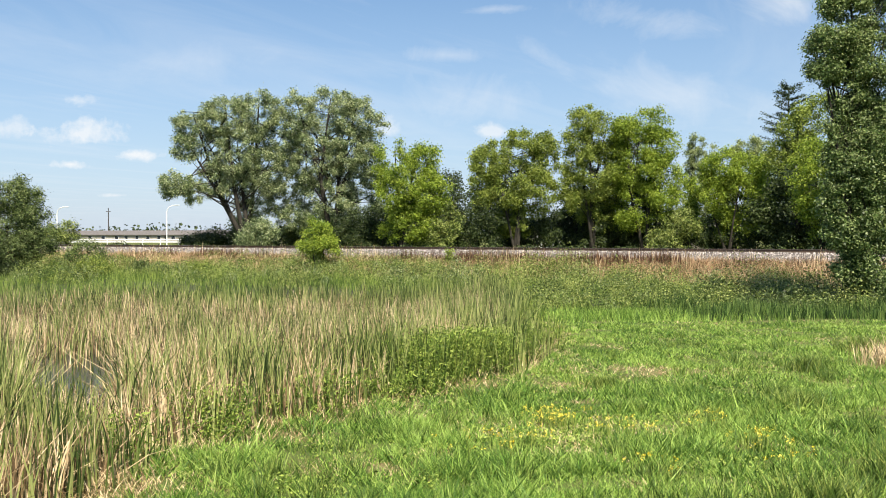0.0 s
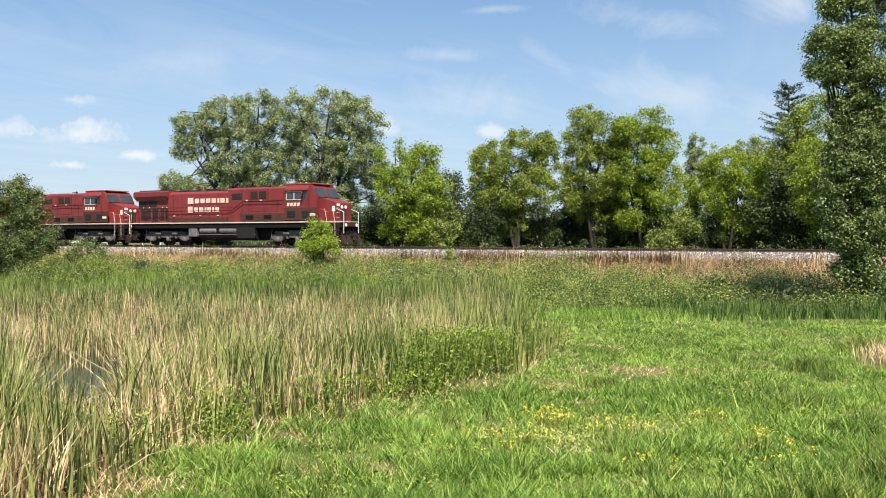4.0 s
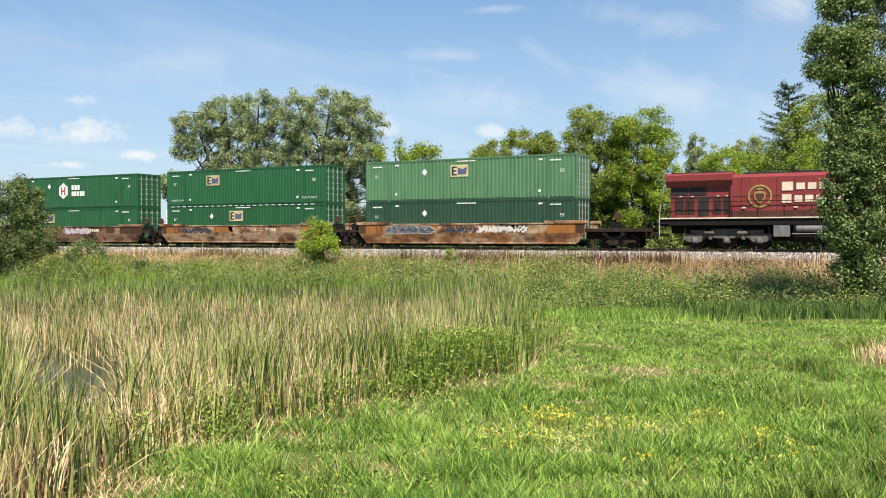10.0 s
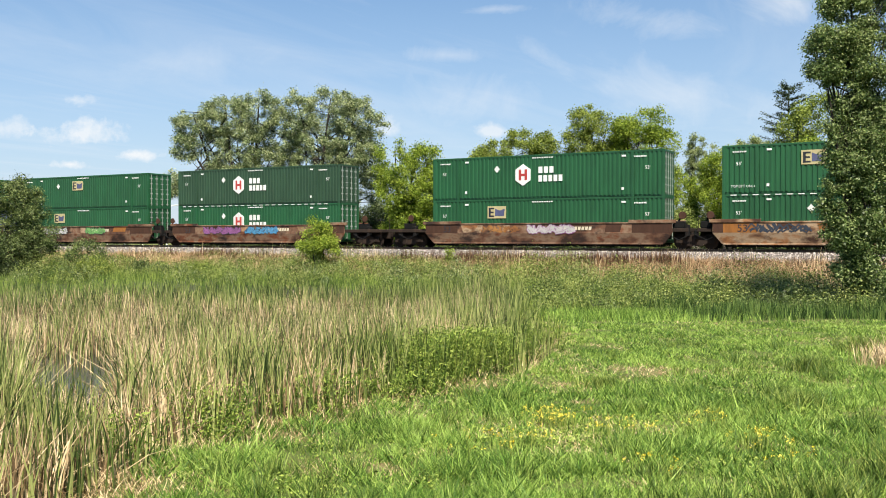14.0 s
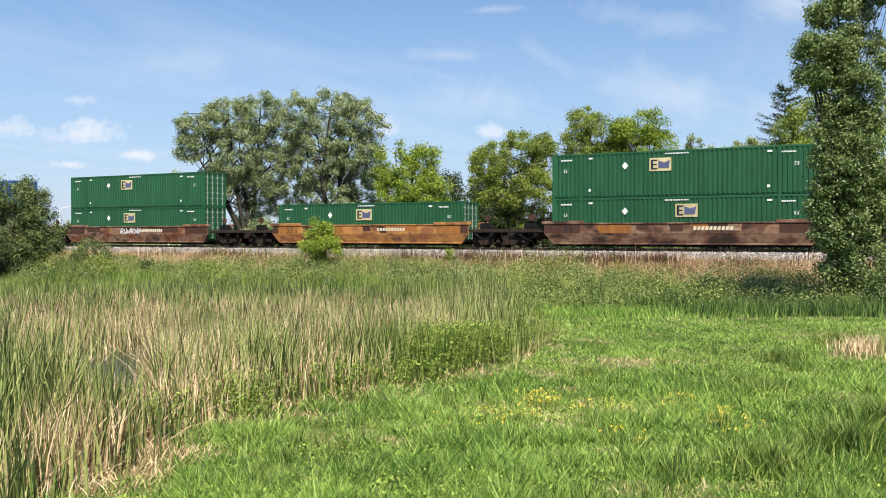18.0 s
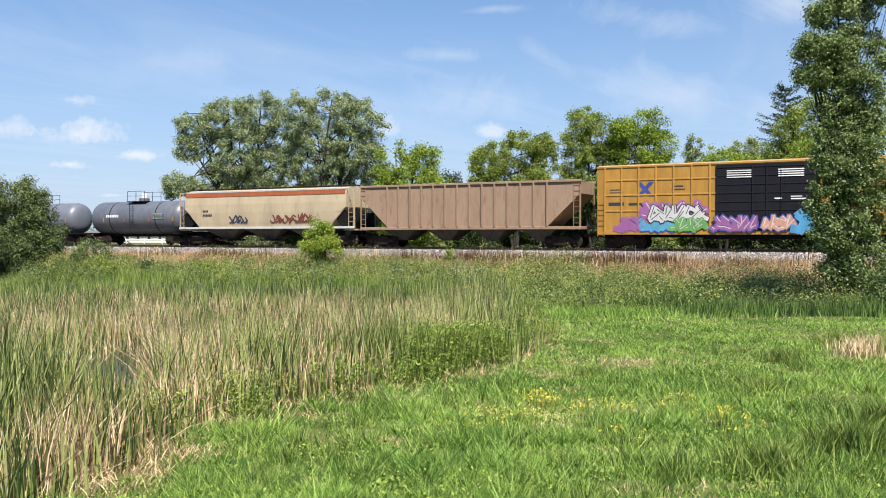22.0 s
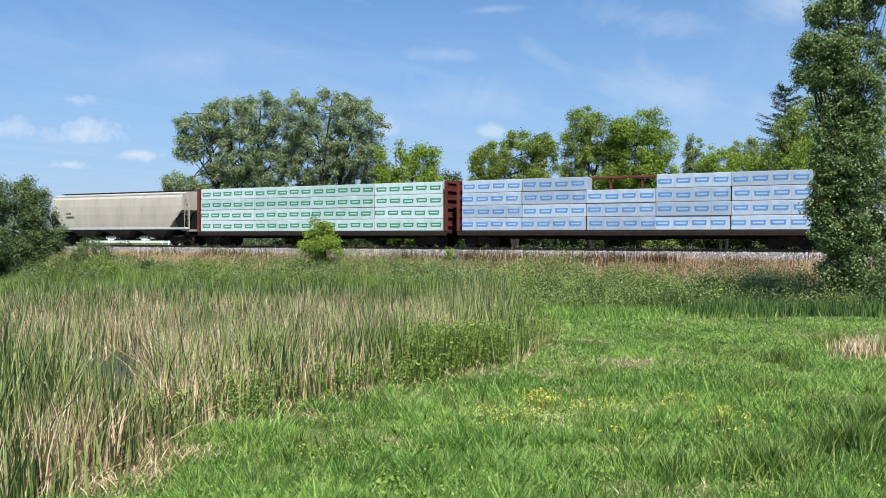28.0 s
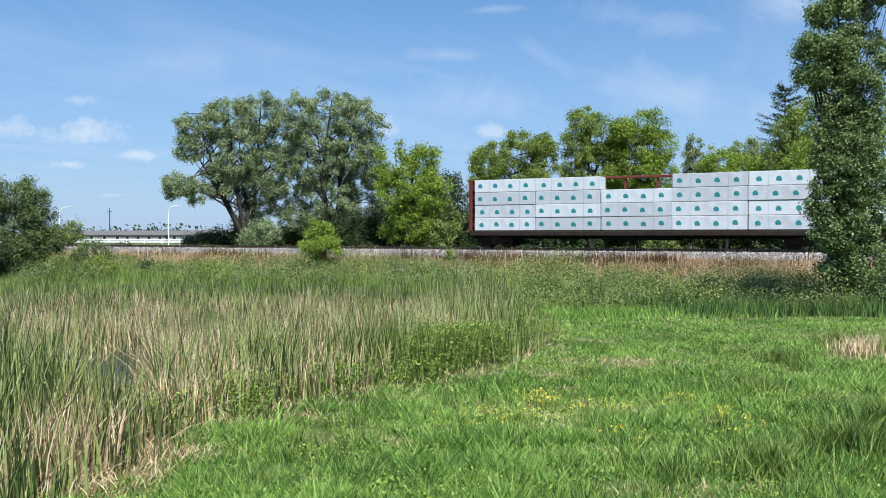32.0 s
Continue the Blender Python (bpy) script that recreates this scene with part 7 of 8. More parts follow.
        S = Shape().prism([(x, lo), (x + w * rng.uniform(0.8, 1.1), lo), (x + w + rng.uniform(-0.3, 0.3), 1.55), (x + rng.uniform(-0.4, 0.2), 1.55)], "y", -1.464, -1.45)
        part("paint_patch", S, rng.choice((WELLDARK, WELLDARK, WELLORANGE, WELLTAN)), top)
    for x in (a + 0.1, b - 2.0):
        part("paint_patch", Shape().box(x, x + 1.9, -1.465, -1.45, 1.0, 1.56), WELLORANGE if mat is not WELLBROWN else WELLDARK, top)
    for x in (a - 0.48, b - 0.1):
        part("paint_patch", Shape().box(x, x + 0.58, -1.468, -1.45, 1.0, 1.55), WELLDARK, top)
    part("length_number", TEXT_WELL, None, top, "black painted well length", at=pose(a + 1.2, -1.474, 1.24, 90, 0, 0))
    for k, mats in enumerate(tags):
        x = a + 1.5 + (b - a - 6) * (k + rng.random() * 0.5) / max(1, len(tags))
        graffiti(top, x, x + rng.uniform(2.2, 4.2), 1.0, 1.54, -1.468, mats, seed + k)
    return enlist(top, u0)


def build_intermodal():
    g, d, f, b = GREEN, GREEN_DULL, GREEN_FADED, BLUE
    lg = "dark green corrugated fifty-three foot container with white markings"
    plate, hexa = dict(logo="plate"), dict(logo="hex")
    rows = [  # left end, lower, upper, length, well paint, tags
        (-45.86, (GREEN_OLD, "old dark green container with a patched side", {}), (f, "faded light green corrugated container", dict(logo="plate", at=0.43)), 16.154, WELLTAN, [[SPRAY_K, SPRAY_W], [SPRAY_K], [SPRAY_W]]),
        (-65.60, (g, lg, dict(logo="plate", at=0.42, dash=True)), (g, lg, dict(logo="plate", at=0.27, lift=True)), 16.154, WELLTAN, [[SPRAY_K], [WELLBROWN]]),
        (-85.15, (g, lg, dict(logo="plate", at=0.26)), (g, "bright green corrugated container with a white hexagon", dict(logo="hex", at=0.42)), 16.154, WELLBROWN, [[WELLYELLOW], [SPRAY_W, SPRAY_P]]),
        (-109.2, (g, "green container with a white hexagon half hidden by the well", dict(logo="hex", at=0.40, dash=True)), (d, "dull green corrugated container with a white hexagon", dict(logo="hex", at=0.40)), 16.154, WELLBROWN, [[SPRAY_P, SPRAY_K], [SPRAY_B, SPRAY_K]]),
        (-128.8, (g, lg, dict(logo="plate", at=0.27)), (g, lg, dict(logo="plate", at=0.42)), 16.154, WELLBROWN, [[SPRAY_W, SPRAY_K], [SPRAY_G, SPRAY_K]]),
        (-148.25, (b, "faded blue container with orange end posts", dict(logo="plate", at=0.13)), (g, lg, dict(logo="plate", at=0.24)), 16.154, WELLBROWN, [[SPRAY_K]]),
        (-171.9, (g, lg, dict(logo="plate", at=0.5)), (g, lg, dict(logo="plate", at=0.4)), 16.154, WELLBROWN, []),
        (-194.7, (g, lg, dict(logo="plate", at=0.45)), None, 16.154, WELLYELLOW, []),
        (-218.6, (g, lg, dict(logo="plate", at=0.42)), (g, lg, dict(logo="plate", at=0.40)), 16.154, WELLBROWN, [[SPRAY_W]]),
        (-238.8, (NAVY, "dark navy forty foot container with small white lettering", dict(logo="row")), (BLUE_VIVID, "vivid blue forty foot container with a white emblem", dict(logo="big")), 12.19, WELLBROWN, []),
        (-257.8, (RUST, "rust red forty foot container", dict(logo="vert")), (RUST, "rust red forty foot corrugated container", dict(logo="vert")), 12.19, WELLBROWN, []),
        (-276.9, (TEAL, "pale teal forty foot container with white lettering bars", dict(logo="row")), (ORANGE, "orange forty foot corrugated container", dict(logo="vert")), 12.19, WELLBROWN, [[SPRAY_W]]),
        (-301.7, (b, "faded blue container low in a yellow well", dict(logo="plate", at=0.2)), (f, "faded light green corrugated container", dict(logo="plate", at=0.42)), 16.154, WELLYELLOW, []),
        (-320.7, (g, lg, dict(logo="plate", at=0.62)), (g, lg, dict(logo="plate", at=0.4)), 16.154, WELLYELLOW, []),
        (-339.7, (b, "faded blue container with orange end posts", dict(logo="plate", at=0.13)), (g, lg, dict(logo="plate", at=0.62)), 16.154, WELLYELLOW, [[SPRAY_W]]),
        (-361.9, (g, lg, dict(logo="plate", at=0.58)), (g, lg, dict(logo="plate", at=0.57)), 16.154, WELLYELLOW, []),
        (-379.9, (g, lg, dict(logo="plate", at=0.3)), None, 16.154, WELLYELLOW, []),
        (-400.3, (g, lg, dict(logo="plate", at=0.55)), None, 16.154, WELLYELLOW, [])]
    for i, (u, lo, up, L, wm, tags) in enumerate(rows):
        right = -24.9 if i == 0 else (rows[i - 1][0] + u + L) / 2
        left = (u + rows[i + 1][0] + rows[i + 1][3]) / 2 if i + 1 < len(rows) else -402.3
        long_well = 0 if L > 13 else 1.9
        name = {WELLTAN.name: "tan weathered well car with sprayed tags", WELLBROWN.name: "rust brown weathered well car", WELLYELLOW.name: "yellow-orange weathered well car"}[wm.name]
        well_car(left, right, u - long_well, u + L + long_well, wm, name, tags, 100 + i, ((i % 3 == 2) or i == len(rows) - 1 or i > 6, i % 3 == 0 or i > 6))
        for spec, z in ((lo, 0.365), (up, 0.365 + 2.896)):
            if spec:
                container(u, z, spec[0], spec[1], length=L, **spec[2])


build_intermodal()


# ---------------- covered hoppers ----------------
def loft(S, stations, profile):
    """profile(x) gives the half section as (y, z) from the roof's crest down."""
    rings = []
    for x in stations:
        half = profile(x)
        ring = [(x, -y, z) for y, z in half] + [(x, y, z) for y, z in reversed(half[1:])]
        rings.append(ring)
    n = len(rings[0])
    vs = [p for r in rings for p in r]
    fs = []
    for k in range(len(rings) - 1):
        fs += [(k * n + i, k * n + (i + 1) % n, (k + 1) * n + (i + 1) % n, (k + 1) * n + i) for i in range(n)]
    fs += [tuple(range(n)), tuple(range((len(rings) - 1) * n, len(rings) * n))]
    S.add(vs, fs)


MADE = {}


def again(key, make):
    """Build a car once, then copy it."""
    if key in MADE:
        return copy_thing(MADE[key], pose(0, 0, 0))
    MADE[key] = make()
    return MADE[key]


def frustum(c, a, b, z1, d, e, z0):
    """A chute that narrows from a by b at z1 to d by e at z0."""
    vs = [(c - a, -b, z1), (c + a, -b, z1), (c + a, b, z1), (c - a, b, z1), (c - d, -e, z0), (c + d, -e, z0), (c + d, e, z0), (c - d, e, z0)]
    return Shape().add(vs, [(0, 1, 2, 3), (4, 5, 6, 7), (0, 1, 5, 4), (1, 2, 6, 5), (2, 3, 7, 6), (3, 0, 4, 7)])


def covered_hopper(L, colour, chutes, mark):
    mat = HOP[colour]
    top = tagged(new("covered_hopper"), {"beige": "beige covered grain hopper car with a stained side", "grey": "grey covered hopper car with streaked sides", "white": "white covered hopper car with clean smooth sides", "tan": "tan covered hopper car with an orange roof stripe", "brown": ""}[colour], "railway car", "covered hoppers")
    S = Shape()

    def low(x):
        e = min(x, L - x)
        return float(np.interp(e, [0.95, 2.5], [3.0, 1.50]))
    prof = [(0.0, 4.62), (0.9, 4.55), (1.38, 4.36), (1.52, 4.1), (1.575, 3.4), (1.58, 2.7), (1.54, 1.9), (1.50, 1.50)]
    loft(S, [0.95, 1.4, 1.9, 2.5, L * 0.3, L * 0.5, L * 0.7, L - 2.5, L - 1.9, L - 1.4, L - 0.95], lambda x: [(y, max(z, low(x) + 0.001 * i)) for i, (y, z) in enumerate(prof)])
    part("body", S, mat, top)
    for y0, y1 in ((-1.57, -1.44), (1.44, 1.57)):
        part("side_sill", Shape().box(0.25, L - 0.25, y0, y1, 1.38, 1.54, 0, 0.01), FRAMEGREY, top, "pale side sill")
    R = Shape().box(1.0, L - 1.0, -0.55, -0.25, 4.66, 4.71).box(1.0, L - 1.0, 0.25, 0.55, 4.66, 4.71)
    for x in np.arange(1.4, L - 1, 1.2):
        R.box(x, x + 0.05, -0.5, 0.5, 4.58, 4.67)
    part("running_board", R, IRON, top)
    part("roof_rail", Shape().box(0.95, L - 0.95, -1.43, -1.37, 4.34, 4.44).box(0.95, L - 0.95, 1.37, 1.43, 4.34, 4.44), FRAMEGREY, top)
    for k in range(chutes):
        w = (L - 5.0) / chutes
        c = 2.5 + w * (k + 0.5)
        part("hopper_chute", frustum(c, w * 0.47, 1.38, 1.46, 0.38, 0.5, 0.55), CHUTE, top, "grimy discharge chute with its shade in the paint")
        part("discharge_gate", Shape().box(c - 0.5, c + 0.5, -1.1, 1.1, 0.42, 0.56, 0, 0.01), IRON, top)
    for s in (0, 1):
        x = 0.25 if s == 0 else L - 0.25
        e = Shape()
        for y in (-1.42, 1.42):
            e.tube((x, y, 1.4), (x, y, 4.4), 0.045, n=4)
            e.tube((x, y, 4.4), (0.98 if s == 0 else L - 0.98, y, 4.4), 0.035, n=4)
        e.box(min(x, x + (0.9 if s == 0 else -0.9)), max(x, x + (0.9 if s == 0 else -0.9)), -1.4, 1.4, 1.25, 1.36)
        part("end_frame", e, mat, top)
        # black gusset, fill block and rounded plate paint the shade inside the end
        g = Shape().prism([(x, 1.36), (x + (2.2 if s == 0 else -2.2), 1.36), (x + (0.8 if s == 0 else -0.8), 2.9), (x + (0.6 if s == 0 else -0.6), 2.9)], "y", -0.06, 0.06)
        g.box(min(x, x + (1.3 if s == 0 else -1.3)), max(x, x + (1.3 if s == 0 else -1.3)), 0.9, 1.38, 1.37, 2.6)
        part("end_gusset", g, BLACK, top)
        c0 = 1.15 if s == 0 else L - 1.15
        part("end_mouth", Shape().prism([(c0 + 0.75 * math.cos(a * math.pi / 6), 2.15 + 0.62 * math.sin(a * math.pi / 6)) for a in range(12)], "y", -1.40, -1.30), BLACK, top, "black plate painting the shaded opening over the truck")
        ladder(top, 0.30 if s == 0 else L - 0.72, -1.5, 1.45, 4.4, mat)
    part("centre_sill", Shape().box(0.3, L - 0.3, -0.25, 0.25, 0.85, 1.2), BLACK, top)
    truck(top, 1.75)
    truck(top, L - 1.75)
    coupler(top, 0.35, -1)
    coupler(top, L - 0.35, 1)
    M = Shape()
    bars(M, 2.9, -1.592, 2.75, 0.6, 0.17, 4)
    bars(M, 2.9, -1.592, 2.42, 1.0, 0.17, 6)
    part("reporting_mark", M, INK, top, "dark reporting marks shown as plain bars")
    if mark:
        T = Shape().prism([(L * 0.40, 3.1), (L * 0.40 + 0.5, 3.0), (L * 0.40 + 0.6, 3.35), (L * 0.40 + 0.2, 3.5)], "y", -1.595, -1.57)
        bars(T, L * 0.45, -1.595, 3.1, 3.4, 0.3, 12)
        part("lettering", T, YELLOWBOX, top, "faded orange lettering as plain bars")
    if colour == "tan":
        part("stripe", Shape().box(1.0, L - 1.0, -1.56, -1.5, 4.0, 4.3), ORANGE, top)
        graffiti(top, L * 0.32, L * 0.42, 1.8, 2.5, -1.572, [SPRAY_K], 7)
        graffiti(top, L * 0.55, L * 0.78, 1.8, 2.6, -1.572, [RUST], 8)
    return top


def open_hopper(L):
    mat = HOP["brown"]
    top = tagged(new("open_hopper"), "faded brown ribbed open-top hopper car", "railway car", "")
    S = Shape().prism([(0.3, 4.4), (0.3, 3.6), (2.6, 1.45), (L - 2.6, 1.45), (L - 0.3, 3.6), (L - 0.3, 4.4)], "y", -1.45, 1.45)
    part("body", S, mat, top)
    part("top_chord", Shape().box(0.2, L - 0.2, -1.55, -1.40, 4.36, 4.52, 0, 0.02).box(0.2, L - 0.2, 1.40, 1.55, 4.36, 4.52, 0, 0.02), mat, top)
    rib = Shape().box(-0.06, 0.06, -1.56, -1.44, 1.45, 4.38, 0, 0.01).mesh("side_post", mat)
    for k in range(14):
        part("side_post", rib, None, top, at=pose(2.6 + k * (L - 5.2) / 13, 0, 0))
    for s in (0, 1):
        x = 0.3 if s == 0 else L - 0.3
        e = Shape()
        for y in (-1.45, 1.45):
            e.tube((x, y, 1.3), (x, y, 3.6), 0.05, n=4)
        part("end_post", e, mat, top)
        ladder(top, 0.3 if s == 0 else L - 0.75, -1.5, 1.2, 4.3, mat)
    for k in range(4):
        c = 3.4 + k * (L - 6.8) / 3
        part("hopper_chute", frustum(c, 1.5, 1.35, 1.46, 0.35, 0.5, 0.5), CHUTE, top, "grimy discharge chute with its shade in the paint")
    part("side_sill", Shape().box(0.25, L - 0.25, -1.52, 1.52, 1.25, 1.45, 0, 0.02), mat, top)
    truck(top, 1.75)
    truck(top, L - 1.75)
    coupler(top, 0.35, -1)
    coupler(top, L - 0.35, 1)
    return top


# ---------------- boxcars and reefers ----------------
def boxcar(L, H, mat, label, ribs, door_mat, kind, group, seed, c=0, dw=1.5, belts=()):
    top = tagged(new(kind), label, "railway car", group)
    z0 = 1.08
    part("body", Shape().prism([(-1.50, z0), (1.50, z0), (1.50, H - 0.18), (0.9, H - 0.03), (0, H), (-0.9, H - 0.03), (-1.50, H - 0.18)], "x", 0.45, L - 0.45), mat, top)
    part("side_sill", Shape().box(0.5, L - 0.5, -1.54, -1.44, z0 - 0.18, z0 + 0.08, 0, 0.01).box(0.5, L - 0.5, 1.44, 1.54, z0 - 0.18, z0 + 0.08, 0, 0.01), mat, top)
    # pale roof line; on the darker cars it puts top light into the colour
    part("roof_cap", Shape().box(0.5, L - 0.5, -1.47, 1.47, H - 0.145, H - 0.12, 0, 0.01), FRAMEGREY, top, "pale roof edge")
    part("roof_edge", Shape().box(0.4, L - 0.4, -1.55, -1.46, H - 0.26, H - 0.14, 0, 0.01).box(0.4, L - 0.4, 1.46, 1.55, H - 0.26, H - 0.14, 0, 0.01), mat, top)
    c = c or L * 0.5
    for z in belts:
        part("belt_rail", Shape().box(0.9, L - 0.9, -1.535, -1.49, z, z + 0.09, 0, 0.01), mat, top)
    if ribs:
        rib = Shape().box(-0.05, 0.05, -1.555, -1.49, z0, H - 0.24, 0, 0.01).mesh("side_post", mat)
        for a, b in ((0.95, c - dw - 0.35), (c + dw + 0.35, L - 0.95)):
            n = max(1, int((b - a) / 1.05))
            for k in range(n + 1):
                part("side_post", rib, None, top, at=pose(a + k * (b - a) / n, 0, 0))
    d = Shape().box(c - dw, c + dw, -1.58, -1.49, z0 + 0.05, H - 0.30, 0, 0.015)
    door = part("door", d, door_mat, top, "ribbed sliding side door")
    rb = Shape().box(c - dw + 0.08, c + dw - 0.08, -1.605, -1.575, 0, 0.06, 0, 0.01).mesh("door_rib", door_mat)
    count = 16 if mat is PINKBOX else 8
    for k in range(count):
        part("door_rib", rb, None, door, at=pose(0, 0, z0 + 0.2 + k * (H - z0 - 0.7) / (count - 1)))
    for k in (-0.8, 0.8):
        part("lock_rod", Shape().tube((c + k, -1.615, z0 + 0.1), (c + k, -1.615, H - 0.4), 0.025, n=5), door_mat, door)
    for x in (0.5, L - 0.95):
        ladder(top, x, -1.56, z0 - 0.3, H - 0.4 if x > 2 else 3.0, mat)
    E = Shape().box(L - 0.45, L - 0.41, -1.44, 1.44, z0, H - 0.3).box(0.41, 0.45, -1.44, 1.44, z0, H - 0.3)
    for k in range(9):
        z = z0 + 0.25 + k * (H - z0 - 0.7) / 8
        E.box(L - 0.46, L - 0.38, -1.4, 1.4, z, z + 0.14, 0, 0.02).box(0.38, 0.46, -1.4, 1.4, z, z + 0.14, 0, 0.02)
    part("end_panel", E, mat, top)
    part("underframe", Shape().box(0.3, L - 0.3, -0.3, 0.3, 0.72, z0).box(L * 0.35, L * 0.62, -1.1, 1.1, 0.62, 0.92), BLACK, top)
    truck(top, 2.1)
    truck(top, L - 2.1)
    coupler(top, 0.35, -1)
    coupler(top, L - 0.35, 1)
    return top


def reefer(L, seed):
    top = boxcar(L, 5.1, REEFER, "cream insulated reefer car with sprayed tags and a red mark", False, REEFER, "reefer_car", "cream reefer cars", seed)
    part("logo", Shape().prism([(2.3, 3.75), (3.5, 3.75), (3.9, 4.2), (3.5, 4.7), (2.3, 4.7), (1.9, 4.2)], "y", -1.515, -1.495).box(1.7, 4.4, -1.515, -1.495, 3.35, 3.5), ORANGE, top, "red-orange mark")
    S = Shape()
    for k in range(5):
        S.box(L - 6.2, L - 3.2 - 0.3 * (k % 2), -1.51, -1.497, 3.9 - 0.17 * k, 3.97 - 0.17 * k)
    part("lettering", S, SPRAY_K, top, "small dark lettering as bars")
    seam = Shape().box(-0.02, 0.02, -1.508, -1.49, 1.15, 4.82).mesh("panel_seam", HOP["tan"])
    for k in range(1, 18):
        if abs(k * L / 18 - L / 2) > 1.7:
            part("panel_seam", seam, None, top, at=pose(k * L / 18, 0, 0))
    part("white_roof_edge", Shape().box(0.45, L - 0.45, -1.53, -1.45, 4.86, 4.95), MARK, top)
    rng = random.Random(seed)
    pal = [[SPRAY_B, SPRAY_K], [SPRAY_B, SPRAY_W], [SPRAY_F], [SPRAY_K, SPRAY_B], [SPRAY_F, SPRAY_W]]
    graffiti(top, 2.0, 6.0, 1.2, 2.2, -1.512, pal[rng.randrange(5)], seed)
    graffiti(top, L * 0.6, L - 3.5, 1.15, 2.4, -1.512, pal[seed % 5], seed + 9)
    return top


def tank_car(L, mat, label):
    top = tagged(new("tank_car"), label, "railway car", "tank cars")
    R, zc = 1.45, 2.42
    S = Shape().lathe([(0.75, 0.2), (0.80, 0.7), (0.95, 1.12), (1.2, 1.36), (1.5, R), (L * 0.5, R), (L - 1.5, R), (L - 1.2, 1.36), (L - 0.95, 1.12), (L - 0.80, 0.7), (L - 0.75, 0.2)], "x", (0, zc), 28)
    body = S.mesh("tank", mat)
    body.polygons.foreach_set("use_smooth", [True] * len(body.polygons))
    part("tank", body, None, top)
    for x in (L * 0.28, L * 0.72):
        part("band", Shape().lathe([(x - 0.05, R + 0.012), (x + 0.05, R + 0.012)], "x", (0, zc), 28, closed=False), BLACK, top)
    part("dome", Shape().lathe([(zc + R - 0.1, 0.45), (zc + R + 0.25, 0.45), (zc + R + 0.32, 0.36), (zc + R + 0.34, 0.02)], "z", (L * 0.5, 0), 16), mat, top)
    pl = Shape().box(L * 0.5 - 1.1, L * 0.5 + 1.1, -1.0, 1.0, zc + R - 0.06, zc + R)
    for x in (-1.05, 0, 1.05):
        for y in (-0.95, 0.95):
            pl.tube((L * 0.5 + x, y, zc + R), (L * 0.5 + x, y, zc + R + 0.85), 0.022, n=4)
    for y in (-0.95, 0.95):
        pl.tube((L * 0.5 - 1.05, y, zc + R + 0.85), (L * 0.5 + 1.05, y, zc + R + 0.85), 0.022, n=4)
        pl.tube((L * 0.5 - 1.05, y, zc + R + 0.45), (L * 0.5 + 1.05, y, zc + R + 0.45), 0.018, n=4)
    part("platform", pl, BLACK, top, "black railed top platform")
    ladder(top, L * 0.5 - 0.2, -1.5, 1.0, zc + R, GREYDARK)
    part("underframe", Shape().box(0.3, L - 0.3, -0.32, 0.32, 0.78, 1.1).box(0.25, 1.6, -1.35, 1.35, 0.95, 1.1, 0, 0.02).box(L - 1.6, L - 0.25, -1.35, 1.35, 0.95, 1.1, 0, 0.02), BLACK, top)
    part("handrail", Shape().tube((0.6, -1.42, 1.55), (L - 0.6, -1.42, 1.55), 0.02, n=4), BLACK, top)
    truck(top, 1.6)
    truck(top, L - 1.6)
    coupler(top, 0.35, -1)
    coupler(top, L - 0.35, 1)
    M = Shape()
    bars(M, L * 0.25, -1.47, 2.45, 1.6, 0.22, 7)
    part("reporting_mark", M, MARK, top, "white reporting marks shown as plain bars")
    for x, mt in ((L * 0.22, YELLOWBOX), (L * 0.42, ORANGE), (L * 0.66, ORANGE), (L * 0.88, YELLOWBOX)):
        part("reflector", Shape().box(x, x + 0.10, -1.475, -1.44, 2.05, 2.45, 0, 0.004), mt, top, "upright yellow reflector strip")
    N = Shape()
    for k in range(5):
        N.box(L * 0.70, L * 0.70 + 1.3 - 0.2 * (k % 2), -1.475, -1.45, 2.30 + 0.10 * k, 2.35 + 0.10 * k)
    part("stencil_block", N, LOCK, top, "pale stencilled notices shown as bars")
    part("valve_bonnet", Shape().lathe([(zc + R + 0.3, 0.28), (zc + R + 0.62, 0.28), (zc + R + 0.70, 0.12)], "z", (L * 0.5, 0), 12), MARK, top, "white valve bonnet")
    return top


